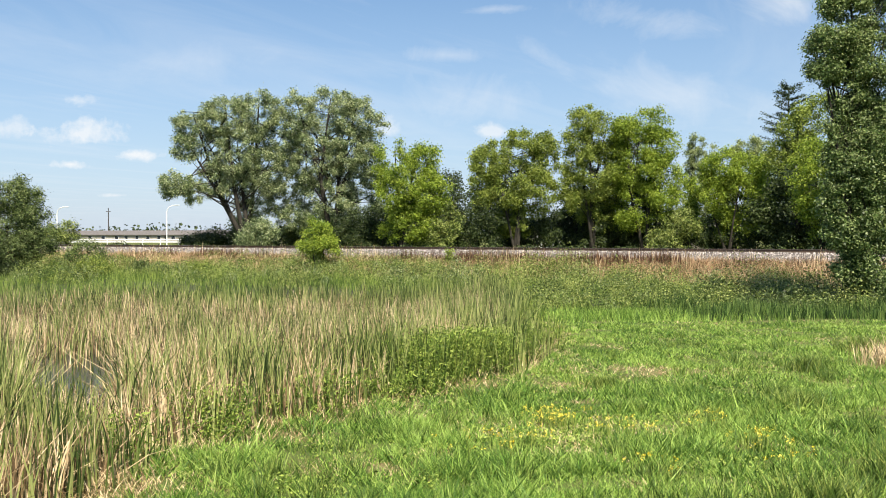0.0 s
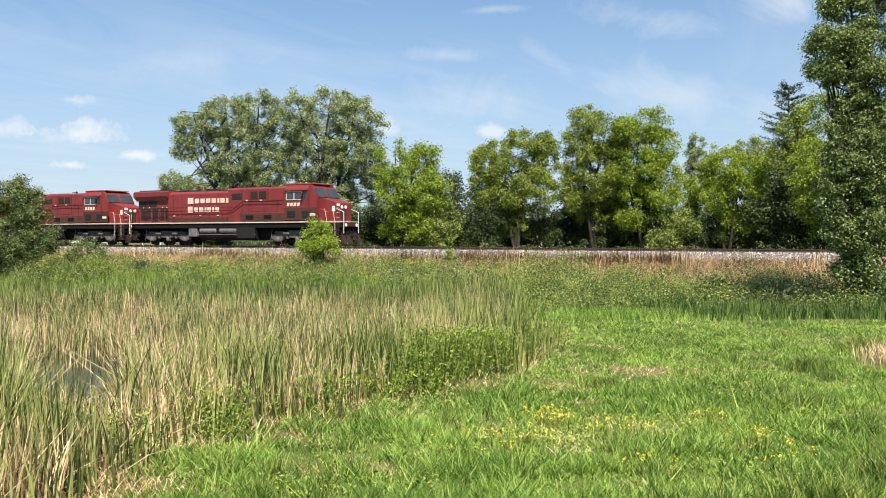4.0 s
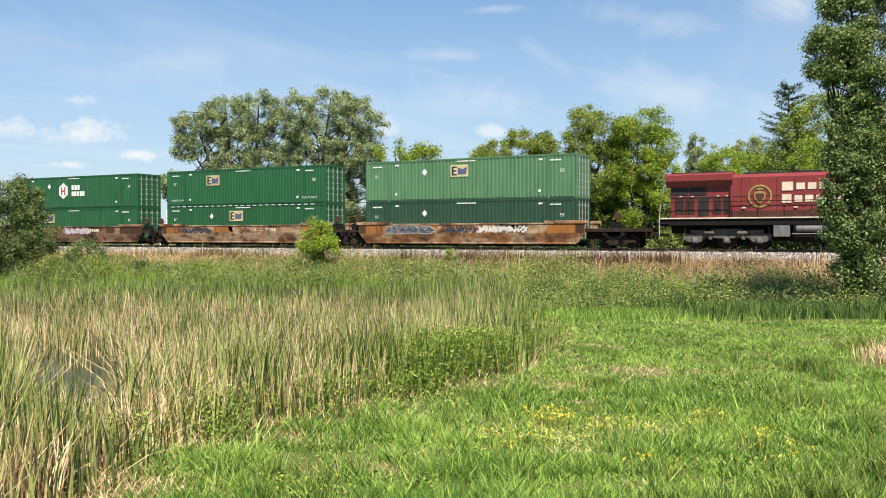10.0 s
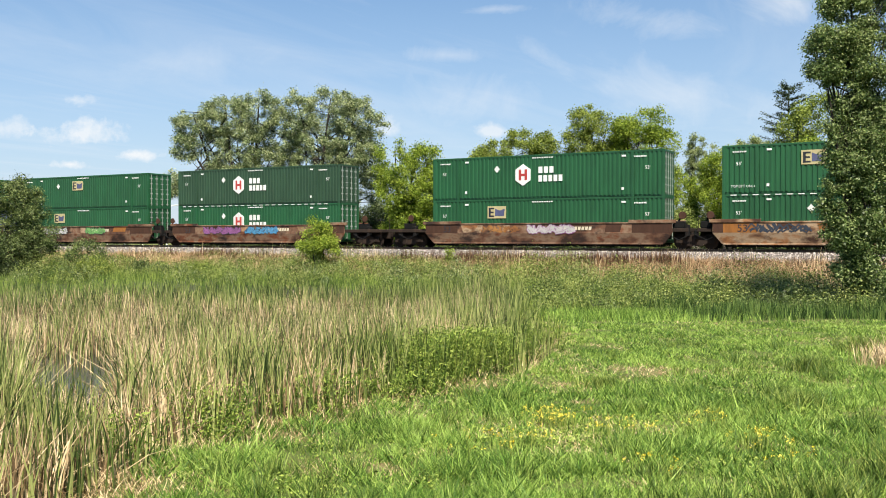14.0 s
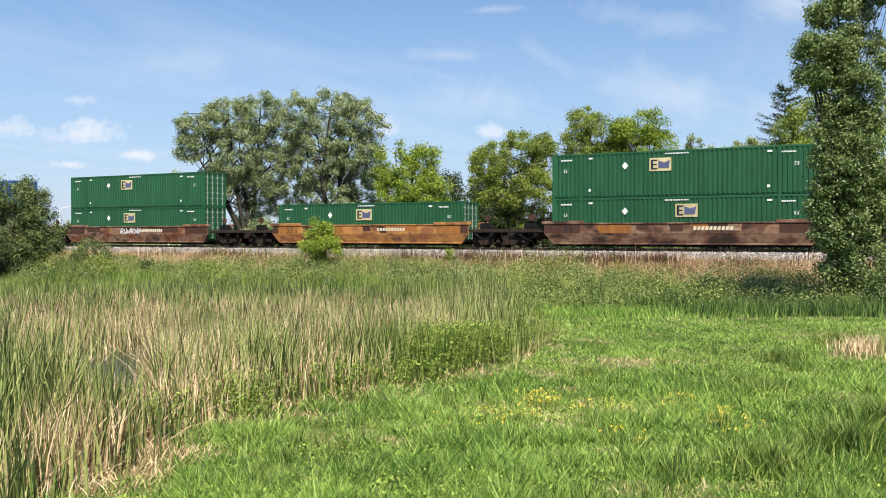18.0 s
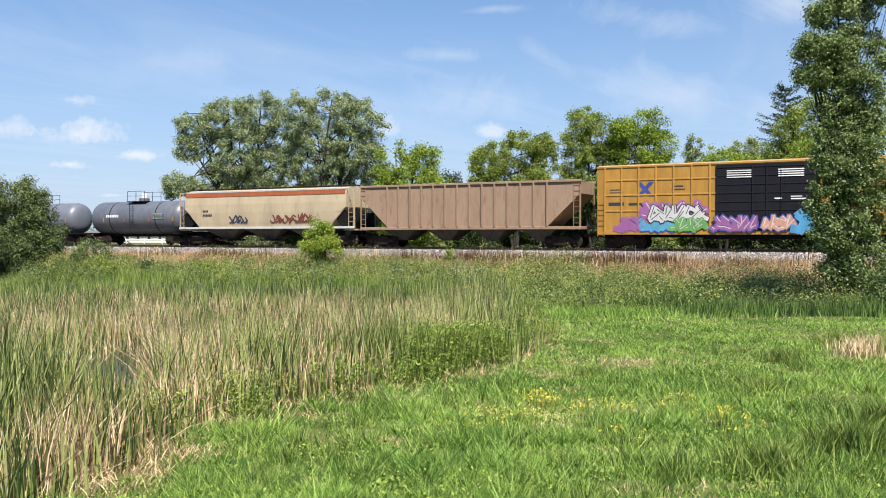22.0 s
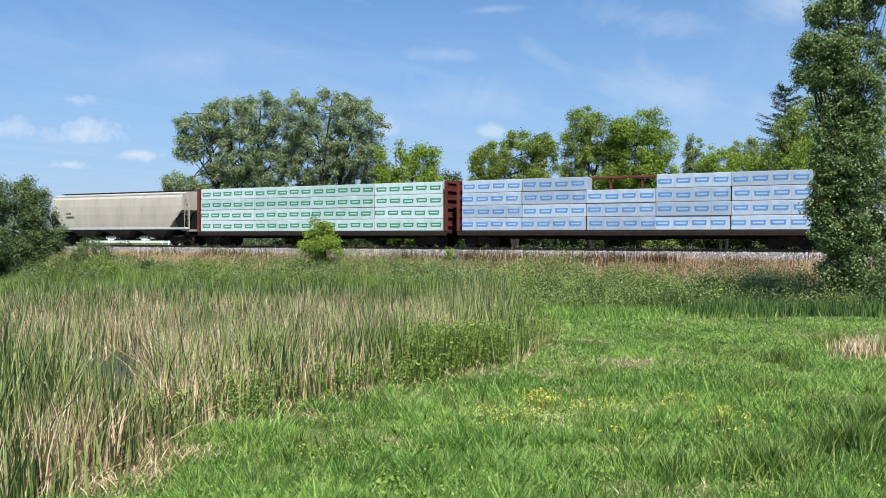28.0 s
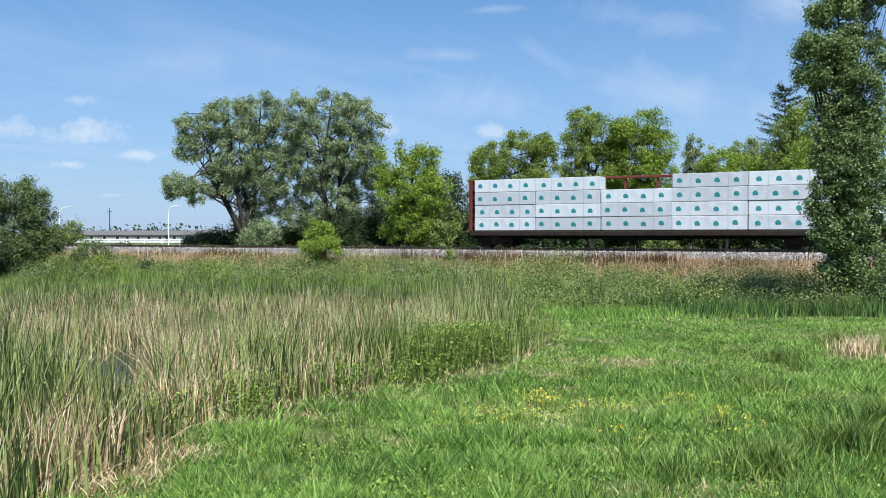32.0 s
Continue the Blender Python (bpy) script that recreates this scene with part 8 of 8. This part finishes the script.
def gondola(L, mat, seed, tags):
    top = tagged(new("gondola_car"), "dark grimy ribbed gondola car" if mat is GONDARK else "rusty red-brown ribbed gondola car with tags", "railway car", "gondola cars")
    z0, H = 1.0, 2.5
    for y0, y1 in ((-1.44, -1.38), (1.38, 1.44)):
        part("side", Shape().box(0.4, L - 0.4, y0, y1, z0, H, 0, 0.005), mat, top)
    for x0 in (0.4, L - 0.48):
        part("end", Shape().box(x0, x0 + 0.08, -1.38, 1.38, z0, H), mat, top)
    part("floor", Shape().box(0.4, L - 0.4, -1.38, 1.38, z0 - 0.1, z0), mat, top)
    part("top_chord", Shape().box(0.35, L - 0.35, -1.52, -1.38, H - 0.04, H + 0.09, 0, 0.015).box(0.35, L - 0.35, 1.38, 1.52, H - 0.04, H + 0.09, 0, 0.015), mat, top)
    part("side_sill", Shape().box(0.35, L - 0.35, -1.50, -1.40, z0 - 0.16, z0 + 0.06, 0, 0.01), mat, top)
    rib = Shape().prism([(-0.11, -1.43), (-0.05, -1.53), (0.05, -1.53), (0.11, -1.43)], "z", z0, H).mesh("side_post", mat)
    for k in range(13):
        part("side_post", rib, None, top, at=pose(0.7 + k * (L - 1.4) / 12, 0, 0))
    part("underframe", Shape().box(0.3, L - 0.3, -0.3, 0.3, 0.72, z0 - 0.1), BLACK, top)
    ladder(top, 0.45, -1.55, 0.6, H, mat)
    for k, mats in enumerate(tags):
        x = 1.4 + k * (L - 5) / max(1, len(tags))
        graffiti(top, x, x + 4.2, z0 + 0.1, H - 0.15, -1.46, mats, seed + k)
    truck(top, 1.75)
    truck(top, L - 1.75)
    coupler(top, 0.35, -1)
    coupler(top, L - 0.35, 1)
    return top


def flat_car(L):
    top = tagged(new("flat_car"), "long empty rust-brown flat car", "railway car", "flat cars")
    part("deck", Shape().box(0.3, L - 0.3, -1.45, 1.45, 1.02, 1.14, 0, 0.01), IRON, top)
    part("side_sill", Shape().prism([(0.4, 1.02), (0.4, 0.86), (3.4, 0.80), (4.6, 0.58), (L - 4.6, 0.58), (L - 3.4, 0.80), (L - 0.4, 0.86), (L - 0.4, 1.02)], "y", -1.46, -1.36), GONRUST, top)
    part("side_sill", Shape().prism([(0.4, 1.02), (0.4, 0.86), (3.4, 0.80), (4.6, 0.58), (L - 4.6, 0.58), (L - 3.4, 0.80), (L - 0.4, 0.86), (L - 0.4, 1.02)], "y", 1.36, 1.46), GONRUST, top)
    pk = Shape().box(-0.06, 0.06, -1.52, -1.45, 0.86, 1.06, 0, 0.01).mesh("stake_pocket", GONRUST)
    for k in range(14):
        part("stake_pocket", pk, None, top, at=pose(0.9 + k * (L - 1.8) / 13, 0, 0))
    part("centre_sill", Shape().box(0.3, L - 0.3, -0.3, 0.3, 0.6, 1.02), BLACK, top)
    # plain black box added to keep the space below the deck dark
    part("brake_rigging", Shape().box(3.6, L - 3.6, -1.0, 1.0, 0.30, 0.66, 0, 0.03), BLACK, top)
    truck(top, 2.0)
    truck(top, L - 2.0)
    coupler(top, 0.35, -1)
    coupler(top, L - 0.35, 1)
    return top


# ---------------- centre-beam cars with lumber ----------------
def centrebeam(mat, L=24.1):
    top = tagged(new("centerbeam_car"), "red-brown centre-beam flat car with tall bulkheads" if mat is BEAMRED else "yellow centre-beam flat car with tall bulkheads", "railway car", "centre-beam cars")
    part("deck", Shape().box(0.35, L - 0.35, -1.42, 1.42, 0.98, 1.14, 0, 0.02), IRON, top)
    part("side_sill", Shape().box(0.4, L - 0.4, -1.46, -1.36, 0.84, 1.10, 0, 0.015), IRON, top)
    part("side_sill", Shape().box(0.4, L - 0.4, 1.36, 1.46, 0.84, 1.10, 0, 0.015), IRON, top)
    for x in (0.35, L - 0.55):
        b = part("bulkhead", Shape().box(x + 0.07, x + 0.13, -1.40, 1.40, 1.14, 4.62, 0, 0.01).box(x, x + 0.2, -1.46, -1.26, 1.14, 4.70, 0, 0.02).box(x, x + 0.2, 1.26, 1.46, 1.14, 4.70, 0, 0.02).box(x, x + 0.2, -1.40, 1.40, 4.52, 4.70, 0, 0.02), mat, top, "tall end bulkhead with ribs")
        for k in range(5):
            part("bulkhead_rib", Shape().box(x - 0.04, x + 0.24, -1.25, 1.25, 1.5 + 0.62 * k, 1.62 + 0.62 * k, 0, 0.01), mat, b)
    part("top_chord", Shape().box(0.4, L - 0.4, -0.24, 0.24, 4.58, 4.72, 0, 0.02), mat, top)
    post = Shape().box(-0.07, 0.07, -0.12, 0.12, 1.14, 4.58, 0, 0.01).mesh("centre_post", mat)
    for k in range(1, 11):
        part("centre_post", post, None, top, at=pose(0.45 + k * (L - 0.9) / 11, 0, 0))
    part("centre_sill", Shape().box(0.3, L - 0.3, -0.3, 0.3, 0.62, 0.98).box(L * 0.4, L * 0.6, -0.9, 0.9, 0.55, 0.84), BLACK, top)
    truck(top, 2.0)
    truck(top, L - 2.0)
    coupler(top, 0.35, -1)
    coupler(top, L - 0.35, 1)
    return top


BUNDLE = {}


def bundle_mesh(wrap, style, ink, length, row):
    key = (wrap, style, ink, length, row)
    if key in BUNDLE:
        return BUNDLE[key]
    h, y0, y1 = 0.845, -1.40, -0.27
    S = Shape().box(0, length, y0, y1, 0, h, 0, 0.022)
    rng = random.Random(len(BUNDLE) * 7 + 1)
    Y = y0 - 0.005
    n = max(2, int(length / 1.05))
    off = rng.uniform(-0.15, 0.15)
    for i in range(n):
        x = (i + 0.5) * length / n + off
        z = h * rng.uniform(0.44, 0.52)
        if style == "dot":
            S.prism([(x - 0.13, z - 0.13), (x + 0.15, z - 0.13), (x + 0.18, z - 0.02), (x + 0.08, z + 0.15), (x - 0.08, z + 0.15), (x - 0.17, z + 0.03)], "y", Y, Y + 0.02, 1)
        elif style == "bar":
            S.box(x - 0.27, x + 0.23, Y, Y + 0.02, z - 0.10, z + 0.11, 1)
            S.box(x - 0.20, x + 0.16, Y - 0.004, Y + 0.01, z - 0.02, z + 0.04, 2)
            S.box(x + 0.34, x + 0.56, Y, Y + 0.02, z - 0.06, z - 0.02, 2)
        elif style == "block":
            S.prism([(x - 0.42, z - 0.14), (x + 0.38, z - 0.14), (x + 0.44, z + 0.17), (x - 0.46, z + 0.17)], "y", Y, Y + 0.02, 1)
            S.box(x - 0.32, x + 0.3, Y - 0.004, Y + 0.01, z - 0.03, z + 0.06, 0)
        elif style == "stripe":
            S.box(max(0.04, x - length / n * 0.5), min(length - 0.04, x + length / n * 0.5 - 0.004), Y, Y + 0.02, h - 0.17, h - 0.07, 1)
        elif style == "faint":
            if rng.random() < 0.8:
                for a, b, c, d in ((-0.11, -0.07, -0.06, 0.14), (0.07, 0.11, -0.06, 0.14), (-0.07, 0.07, 0.10, 0.14), (-0.07, 0.07, -0.06, -0.02), (-0.13, 0.16, -0.13, -0.10)):
                    S.box(x + a, x + b, Y, Y + 0.02, z + c, z + d, 1)
    for k in range(max(1, int(length / 1.9))):
        x = (k + 0.5) * length / max(1, int(length / 1.9))
        S.box(x - 0.012, x + 0.012, Y + 0.001, Y + 0.02, 0.02, h - 0.02, 2)
    S.box(0.02, length - 0.02, y0 + 0.15, y1 - 0.1, -0.045, 0.005, 3)
    BUNDLE[key] = S.mesh("wrapped_lumber", [WRAP[wrap], PRINT[ink], PRINT["pale"], LUMBER])
    return BUNDLE[key]


def lumber_load(L, wrap, style, ink, cols, missing, seed):
    names = {"white": "white", "blue": "bluish white", "cream": "cream white", "mint": "pale green-white"}
    inks = {"navy": "navy", "teal": "teal", "green": "green", "sky": "blue", "pale": "pale grey", "slate": "slate grey", "straw": "straw-coloured"}
    pats = {"dot": "dots", "bar": "bars", "block": "blocks", "stripe": "stripes", "faint": "marks"}
    top = tagged(new("lumber_load"), "stacked lumber in %s wrap with %s printed %s" % (names[wrap], inks[ink], pats[style]), "lumber", "lumber loads")
    rng = random.Random(seed)
    n = {3: 3, 4: 4, 5: 5}[cols]
    span = L - 1.5
    w = span / n
    for r in range(4):
        for c in range(n):
            if r == 3 and c in missing:
                continue
            ln = round(w - rng.choice((0.02, 0.03, 0.06)), 2)
            part("wrapped_lumber", bundle_mesh(wrap, style, ink, ln, r % 2), None, top, at=pose(0.75 + c * w + rng.uniform(-0.03, 0.03), rng.uniform(-0.03, 0.03), 1.19 + 0.875 * r, 0, 0, rng.uniform(-0.12, 0.12)))
    back = MADE.get(("back", wrap))
    if back is None:
        back = Shape().box(0.8, L - 0.8, 0.27, 1.40, 0, 0.845, 0, 0.03).mesh("wrapped_lumber", WRAP[wrap])
        MADE["back", wrap] = back
    for r in range(3 if missing else 4):
        part("wrapped_lumber", back, None, top, at=pose(0, 0, 1.19 + 0.875 * r))
    return top


def lumber_car(u0, u1, spec, seed):
    mat, wrap, style, ink, cols, missing = spec
    L = 24.1
    mid = (u0 + u1) / 2 - L / 2
    enlist(again(("beam", mat.name), lambda: centrebeam(mat)), mid)
    enlist(again(("load", wrap, style, ink, cols, missing), lambda: lumber_load(L, wrap, style, ink, cols, missing, seed)), mid)


def build_freight():
    hoppers = [(-424.0, -402.3, "beige", 4, 0), (-445.2, -424.0, "beige", 4, 1), (-465.5, -444.9, "grey", 4, 0), (-487.0, -465.5, "grey", 4, 0), (-507.7, -487.0, "grey", 4, 0),
               (-653.3, -631.6, "tan2", 4, 1), (-673.9, -653.3, "white2", 4, 0), (-695.1, -673.9, "grey", 4, 0), (-716.6, -695.1, "beige", 4, 0), (-738.0, -716.6, "grey", 4, 0), (-759.2, -738.0, "beige", 4, 0), (-777.3, -759.2, "white", 3, 0),
               (-833.5, -815.8, "tan", 3, 0), (-1727.8, -1709.3, "grey", 3, 0)]
    for u0, u1, col, n, mark in hoppers:
        L = 21.2 if u1 - u0 > 19.5 else 18.0
        col = {"tan2": "beige", "white2": "grey"}.get(col, col)
        enlist(again(("hopper", L, col, n, mark), lambda: covered_hopper(L, col, n, mark)), (u0 + u1 - L) / 2)
    for i, u0 in enumerate((-532.0, -556.4, -581.3, -606.1, -631.2)):
        enlist(reefer(24.3, 3 + i), u0)
    for u0, key in ((-797.6, 0), (-1907.9, 1)):
        y = boxcar(20.1, 5.4 if key == 0 else 5.2, YELLOWBOX, "yellow high boxcar with dark doors and bright sprayed tags", True, DOORBLACK, "boxcar", "boxcars", 5, 10.75 if key == 0 else 10.05, 2.9 if key == 0 else 1.5, (2.35, 3.35, 4.3) if key == 0 else ())
        part("logo", Shape().prism([(3.0, 4.2), (3.3, 4.2), (4.1, 3.3), (3.8, 3.3)], "y", -1.515, -1.495).prism([(3.8, 4.2), (4.1, 4.2), (3.3, 3.3), (3.0, 3.3)], "y", -1.520, -1.5), PRINT["navy"] if key == 0 else SPRAY_P, y)
        for a, b in ((8.5, 9.9), (11.4, 12.8)) if key == 0 else ((8.9, 9.9), (10.3, 11.3)):
            n = Shape()
            for k in range(4):
                n.box(a, b, -1.62, -1.60, 4.3 + 0.13 * k, 4.36 + 0.13 * k)
            part("lettering", n, MARK, y, "white lettering shown as plain bars")
        if key == 0:
            part("door_seam", Shape().box(10.71, 10.79, -1.63, -1.57, 1.15, 5.05, 0, 0.01), DOORBLACK, y)
            part("door_lettering", Shape().box(11.2, 11.6, -1.612, -1.60, 2.98, 3.06).box(12.1, 12.9, -1.612, -1.60, 2.95, 3.02).box(12.1, 12.7, -1.612, -1.60, 3.1, 3.15), MARK, y, "small white door lettering shown as bars")
            part("lettering", Shape().box(5.3, 5.9, -1.51, -1.495, 3.85, 3.93).box(5.2, 6.0, -1.51, -1.495, 3.65, 3.73).box(1.3, 2.1, -1.51, -1.495, 3.72, 3.78).box(1.3, 2.1, -1.51, -1.495, 3.55, 3.6).box(1.2, 2.2, -1.51, -1.495, 2.75, 2.95).box(2.5, 3.4, -1.51, -1.495, 2.75, 2.9), SPRAY_K, y, "dark lettering shown as plain bars")
            graffiti(y, 1.7, 3.8, 1.2, 2.1, -1.562, [SPRAY_P, SPRAY_P], 40)
            graffiti(y, 3.2, 7.2, 1.9, 2.9, -1.56, [SPRAY_P, SPRAY_W, SPRAY_P], 46)
            graffiti(y, 3.2, 7.2, 1.15, 2.05, -1.566, [SPRAY_B, SPRAY_G, PRINT["navy"]], 42)
            graffiti(y, 3.8, 7.4, 1.75, 2.7, -1.584, [SPRAY_W, SPRAY_K, SPRAY_K], 41)
            graffiti(y, 5.2, 7.2, 1.15, 1.95, -1.60, [SPRAY_G, SPRAY_W, SPRAY_G], 44)
            graffiti(y, 7.6, 10.2, 1.15, 2.05, -1.632, [SPRAY_P, SPRAY_W, PRINT["navy"]], 43)
            graffiti(y, 10.4, 12.2, 1.15, 2.0, -1.632, [SPRAY_F, SPRAY_W, PRINT["navy"]], 50)
            graffiti(y, 12.2, 14.4, 1.15, 2.4, -1.64, [SPRAY_B, SPRAY_B], 45)
        else:
            graffiti(y, 2.0, 7.0, 1.2, 2.5, -1.56, [SPRAY_W, SPRAY_K], 47)
            graffiti(y, 9.2, 11.2, 1.3, 3.0, -1.62, [SPRAY_W], 48)
            graffiti(y, 13.8, 18.5, 1.15, 2.4, -1.56, [PRINT["navy"], SPRAY_K], 49)
        enlist(y, u0)
    enlist(open_hopper(17.6), -815.6)
    for i, u0 in enumerate((-845.4, -858.7, -871.9, -884.6, -897.3)):
        grey = i < 2
        enlist(again(("tank", grey), lambda: tank_car(12.6, TANKGREY if grey else TANKBLACK, "grey tank car with a railed top platform" if grey else "black tank car with a railed top platform")), u0)
    for i in range(9):
        u0 = -995.4 - 17.52 * (i + 1)
        rusty = i in (1, 5, 6)
        g = gondola(17.4, GONRUST if rusty else GONDARK, 60 + i, [[SPRAY_W]] if i == 1 else [])
        if i == 5:
            graffiti(g, 5.6, 10.6, 1.05, 2.45, -1.475, [SPRAY_W, SPRAY_K], 71)
            graffiti(g, 2.2, 3.4, 1.5, 2.3, -1.47, [SPRAY_W], 72)
            graffiti(g, 12.4, 13.8, 1.4, 2.2, -1.47, [YELLOWBOX], 73)
            part("spray_patch", Shape().box(14.0, 15.0, -1.47, -1.45, 1.3, 1.8), TEAL, g, "teal sprayed patch")
            part("spray_patch", Shape().box(1.35, 1.65, -1.47, -1.45, 1.3, 2.3), YELLOWBOX, g, "yellow sprayed patch")
            part("spray_patch", Shape().box(15.4, 15.9, -1.47, -1.45, 1.4, 2.3), ORANGE, g, "orange sprayed patch")
        elif i == 6:
            graffiti(g, 1.2, 7.8, 1.1, 2.4, -1.475, [PLATE, SPRAY_W], 74)
            graffiti(g, 8.6, 12.5, 1.3, 2.2, -1.47, [FADED], 75)
        elif i in (2, 7):
            graffiti(g, 4.0, 7.0, 1.4, 2.0, -1.47, [LOCK], 76 + i)
        enlist(g, u0)
    for i in range(3):
        enlist(again("flat", lambda: flat_car(18.8)), -1727.8 - 18.85 * (i + 1))
    cars = [(-1801.9, 17.4, 4.6, PINKBOX, "faded pinkish red boxcar with pale sprayed blocks", [[], [LOCK]], 1), (-1818.8, 16.8, 4.6, PINKBOX, "faded pinkish red boxcar with pale sprayed blocks", [[], [LOCK]], 1), (-1835.6, 16.7, 4.5, BROWNBOX, "brown boxcar with pale sprayed tags low on the side", [[SPRAY_W], [SPRAY_W]], 0),
            (-1853.0, 17.2, 5.1, DARKBOX, "dark maroon high boxcar with a white sprayed tag", [[], [SPRAY_W]], 0), (-1870.4, 17.2, 4.6, RUSTBOX, "rust orange boxcar with pale sprayed tags", [[SPRAY_W], [SPRAY_W]], 0), (-1887.6, 17.1, 4.5, BROWNBOX, "brown boxcar with a dark sprayed tag", [[SPRAY_K], [SPRAY_W, SPRAY_K]], 0)]
    for i, (u0, L, H, mt, label, tags, big) in enumerate(cars):
        c = boxcar(L, H, mt, label, True, mt, "boxcar", "boxcars", 80 + i)
        for k, mats in enumerate(tags):
            if mats:
                hi = 3.2 if mt is DARKBOX else 1.85
                mats = [FADED] if mt in (BROWNBOX, RUSTBOX) else mats
                graffiti(c, 1.6 if k == 0 else L * 0.62, L * 0.4 if k == 0 else L - 1.2, 1.3, hi, -1.557, mats, 90 + 3 * i + k)
        if big:
            for a, b, z in ((2.2, 3.8, 2.0), (3.9, 5.0, 2.2), (5.1, 6.2, 2.05), (10.2, 12.0, 2.3)):
                part("primer_patch", Shape().prism([(a, 1.25), (b, 1.25), (b + 0.12, z), (a + 0.15, z - 0.06)], "y", -1.560, -1.55), PRIMER, c, "pale grey block sprayed over the side")
            for a in (4.6, 5.9, 11.6):
                part("spray_shadow", Shape().prism([(a, 1.2), (a + 0.5, 1.2), (a + 0.35, 2.0), (a + 0.2, 2.0)], "y", -1.566, -1.561), SPRAY_K, c, "dark sprayed wedge")
        T = Shape()
        bars(T, 1.5, -1.557, 3.7, 2.6 if big else 1.0, 0.42 if big else 0.25, 7 if big else 3)
        part("lettering", T, MARK, c, "white lettering shown as plain bars")
        enlist(c, u0)
    R, Y = BEAMRED, BEAMYELLOW
    no = ()
    front = [(R, "white", "stripe", "sky", 4, (1,)), (R, "white", "bar", "navy", 4, no), (R, "white", "bar", "navy", 4, no), (R, "mint", "dot", "green", 4, no)]
    for i, s in enumerate(front):
        lumber_car(-897.6 - 24.27 * (i + 1), -897.6 - 24.27 * i, s, 200 + i)
    second = [(R, "cream", "faint", "pale", 4, no), (R, "white", "dot", "teal", 5, no), (R, "white", "stripe", "navy", 3, no), (R, "mint", "stripe", "teal", 3, no), (R, "cream", "faint", "straw", 5, no), (Y, "white", "dot", "teal", 4, no), (R, "blue", "faint", "pale", 4, no), (Y, "blue", "faint", "pale", 5, no),
              (R, "blue", "dot", "teal", 4, no), (R, "white", "bar", "navy", 4, no), (R, "cream", "faint", "pale", 4, no), (R, "white", "dot", "green", 4, no), (R, "white", "stripe", "sky", 4, no), (Y, "blue", "faint", "pale", 5, no), (R, "white", "block", "sky", 4, no), (R, "white", "dot", "teal", 5, no), (R, "white", "faint", "straw", 5, no),
              (R, "white", "stripe", "navy", 3, no), (R, "white", "stripe", "sky", 4, no), (R, "blue", "stripe", "sky", 3, no), (R, "white", "bar", "navy", 4, (1,)), (R, "blue", "block", "sky", 5, (2,)), (R, "mint", "block", "green", 4, no)]
    step = (1709.3 - 1153.4) / len(second)
    for i, s in enumerate(second):
        lumber_car(-1153.4 - step * (i + 1), -1153.4 - step * i, s, 220 + i)
    third = [(R, "blue", "faint", "slate", 4, no), (R, "blue", "dot", "teal", 4, no), (R, "blue", "faint", "slate", 4, no), (R, "blue", "faint", "slate", 5, no), (Y, "blue", "faint", "slate", 4, no), (R, "blue", "dot", "teal", 5, no), (R, "cream", "stripe", "straw", 4, no), (R, "blue", "dot", "teal", 4, no), (R, "mint", "stripe", "green", 4, no),
             (R, "mint", "bar", "teal", 4, (2,)), (Y, "mint", "bar", "teal", 4, (1, 3)), (R, "white", "dot", "teal", 5, (2,))]
    step = (2199.3 - 1908.2) / len(third)
    for i, s in enumerate(third):
        lumber_car(-1908.2 - step * (i + 1), -1908.2 - step * i, s, 260 + i)


build_freight()

# ---------------- movement ----------------
# seconds, and how far along the line the train has come
RUN = [(0.0, -101.27), (6.0, -33.76), (12.0, 33.76), (16.0, 78.76), (17.0, 90.02), (17.3, 93.4), (17.5, 98.6), (17.75, 119.0), (18.0, 151.9), (18.5, 229.2), (19.0, 305.8), (19.5, 383.0), (20.0, 462.2), (20.5, 542.4), (21.0, 622.8),
       (21.5, 702.3), (22.0, 780.3), (22.5, 856.5), (23.0, 931.6), (23.5, 1006.1), (24.0, 1079.0), (24.5, 1150.8), (25.0, 1222.7), (25.5, 1295.0), (26.0, 1367.6), (26.5, 1440.4), (27.0, 1513.2), (27.5, 1585.8),
       (28.0, 1657.7), (28.5, 1728.2), (29.0, 1797.2), (29.5, 1865.1), (30.0, 1931.3), (30.5, 1995.3), (31.0, 2056.9), (31.5, 2116.0), (32.0, 2172.8)]


def motions():
    for thing, u in FLEET:
        z = thing.location.z
        walk(thing, [(t, pose(u + s, 0, z)) for t, s in RUN])


motions()
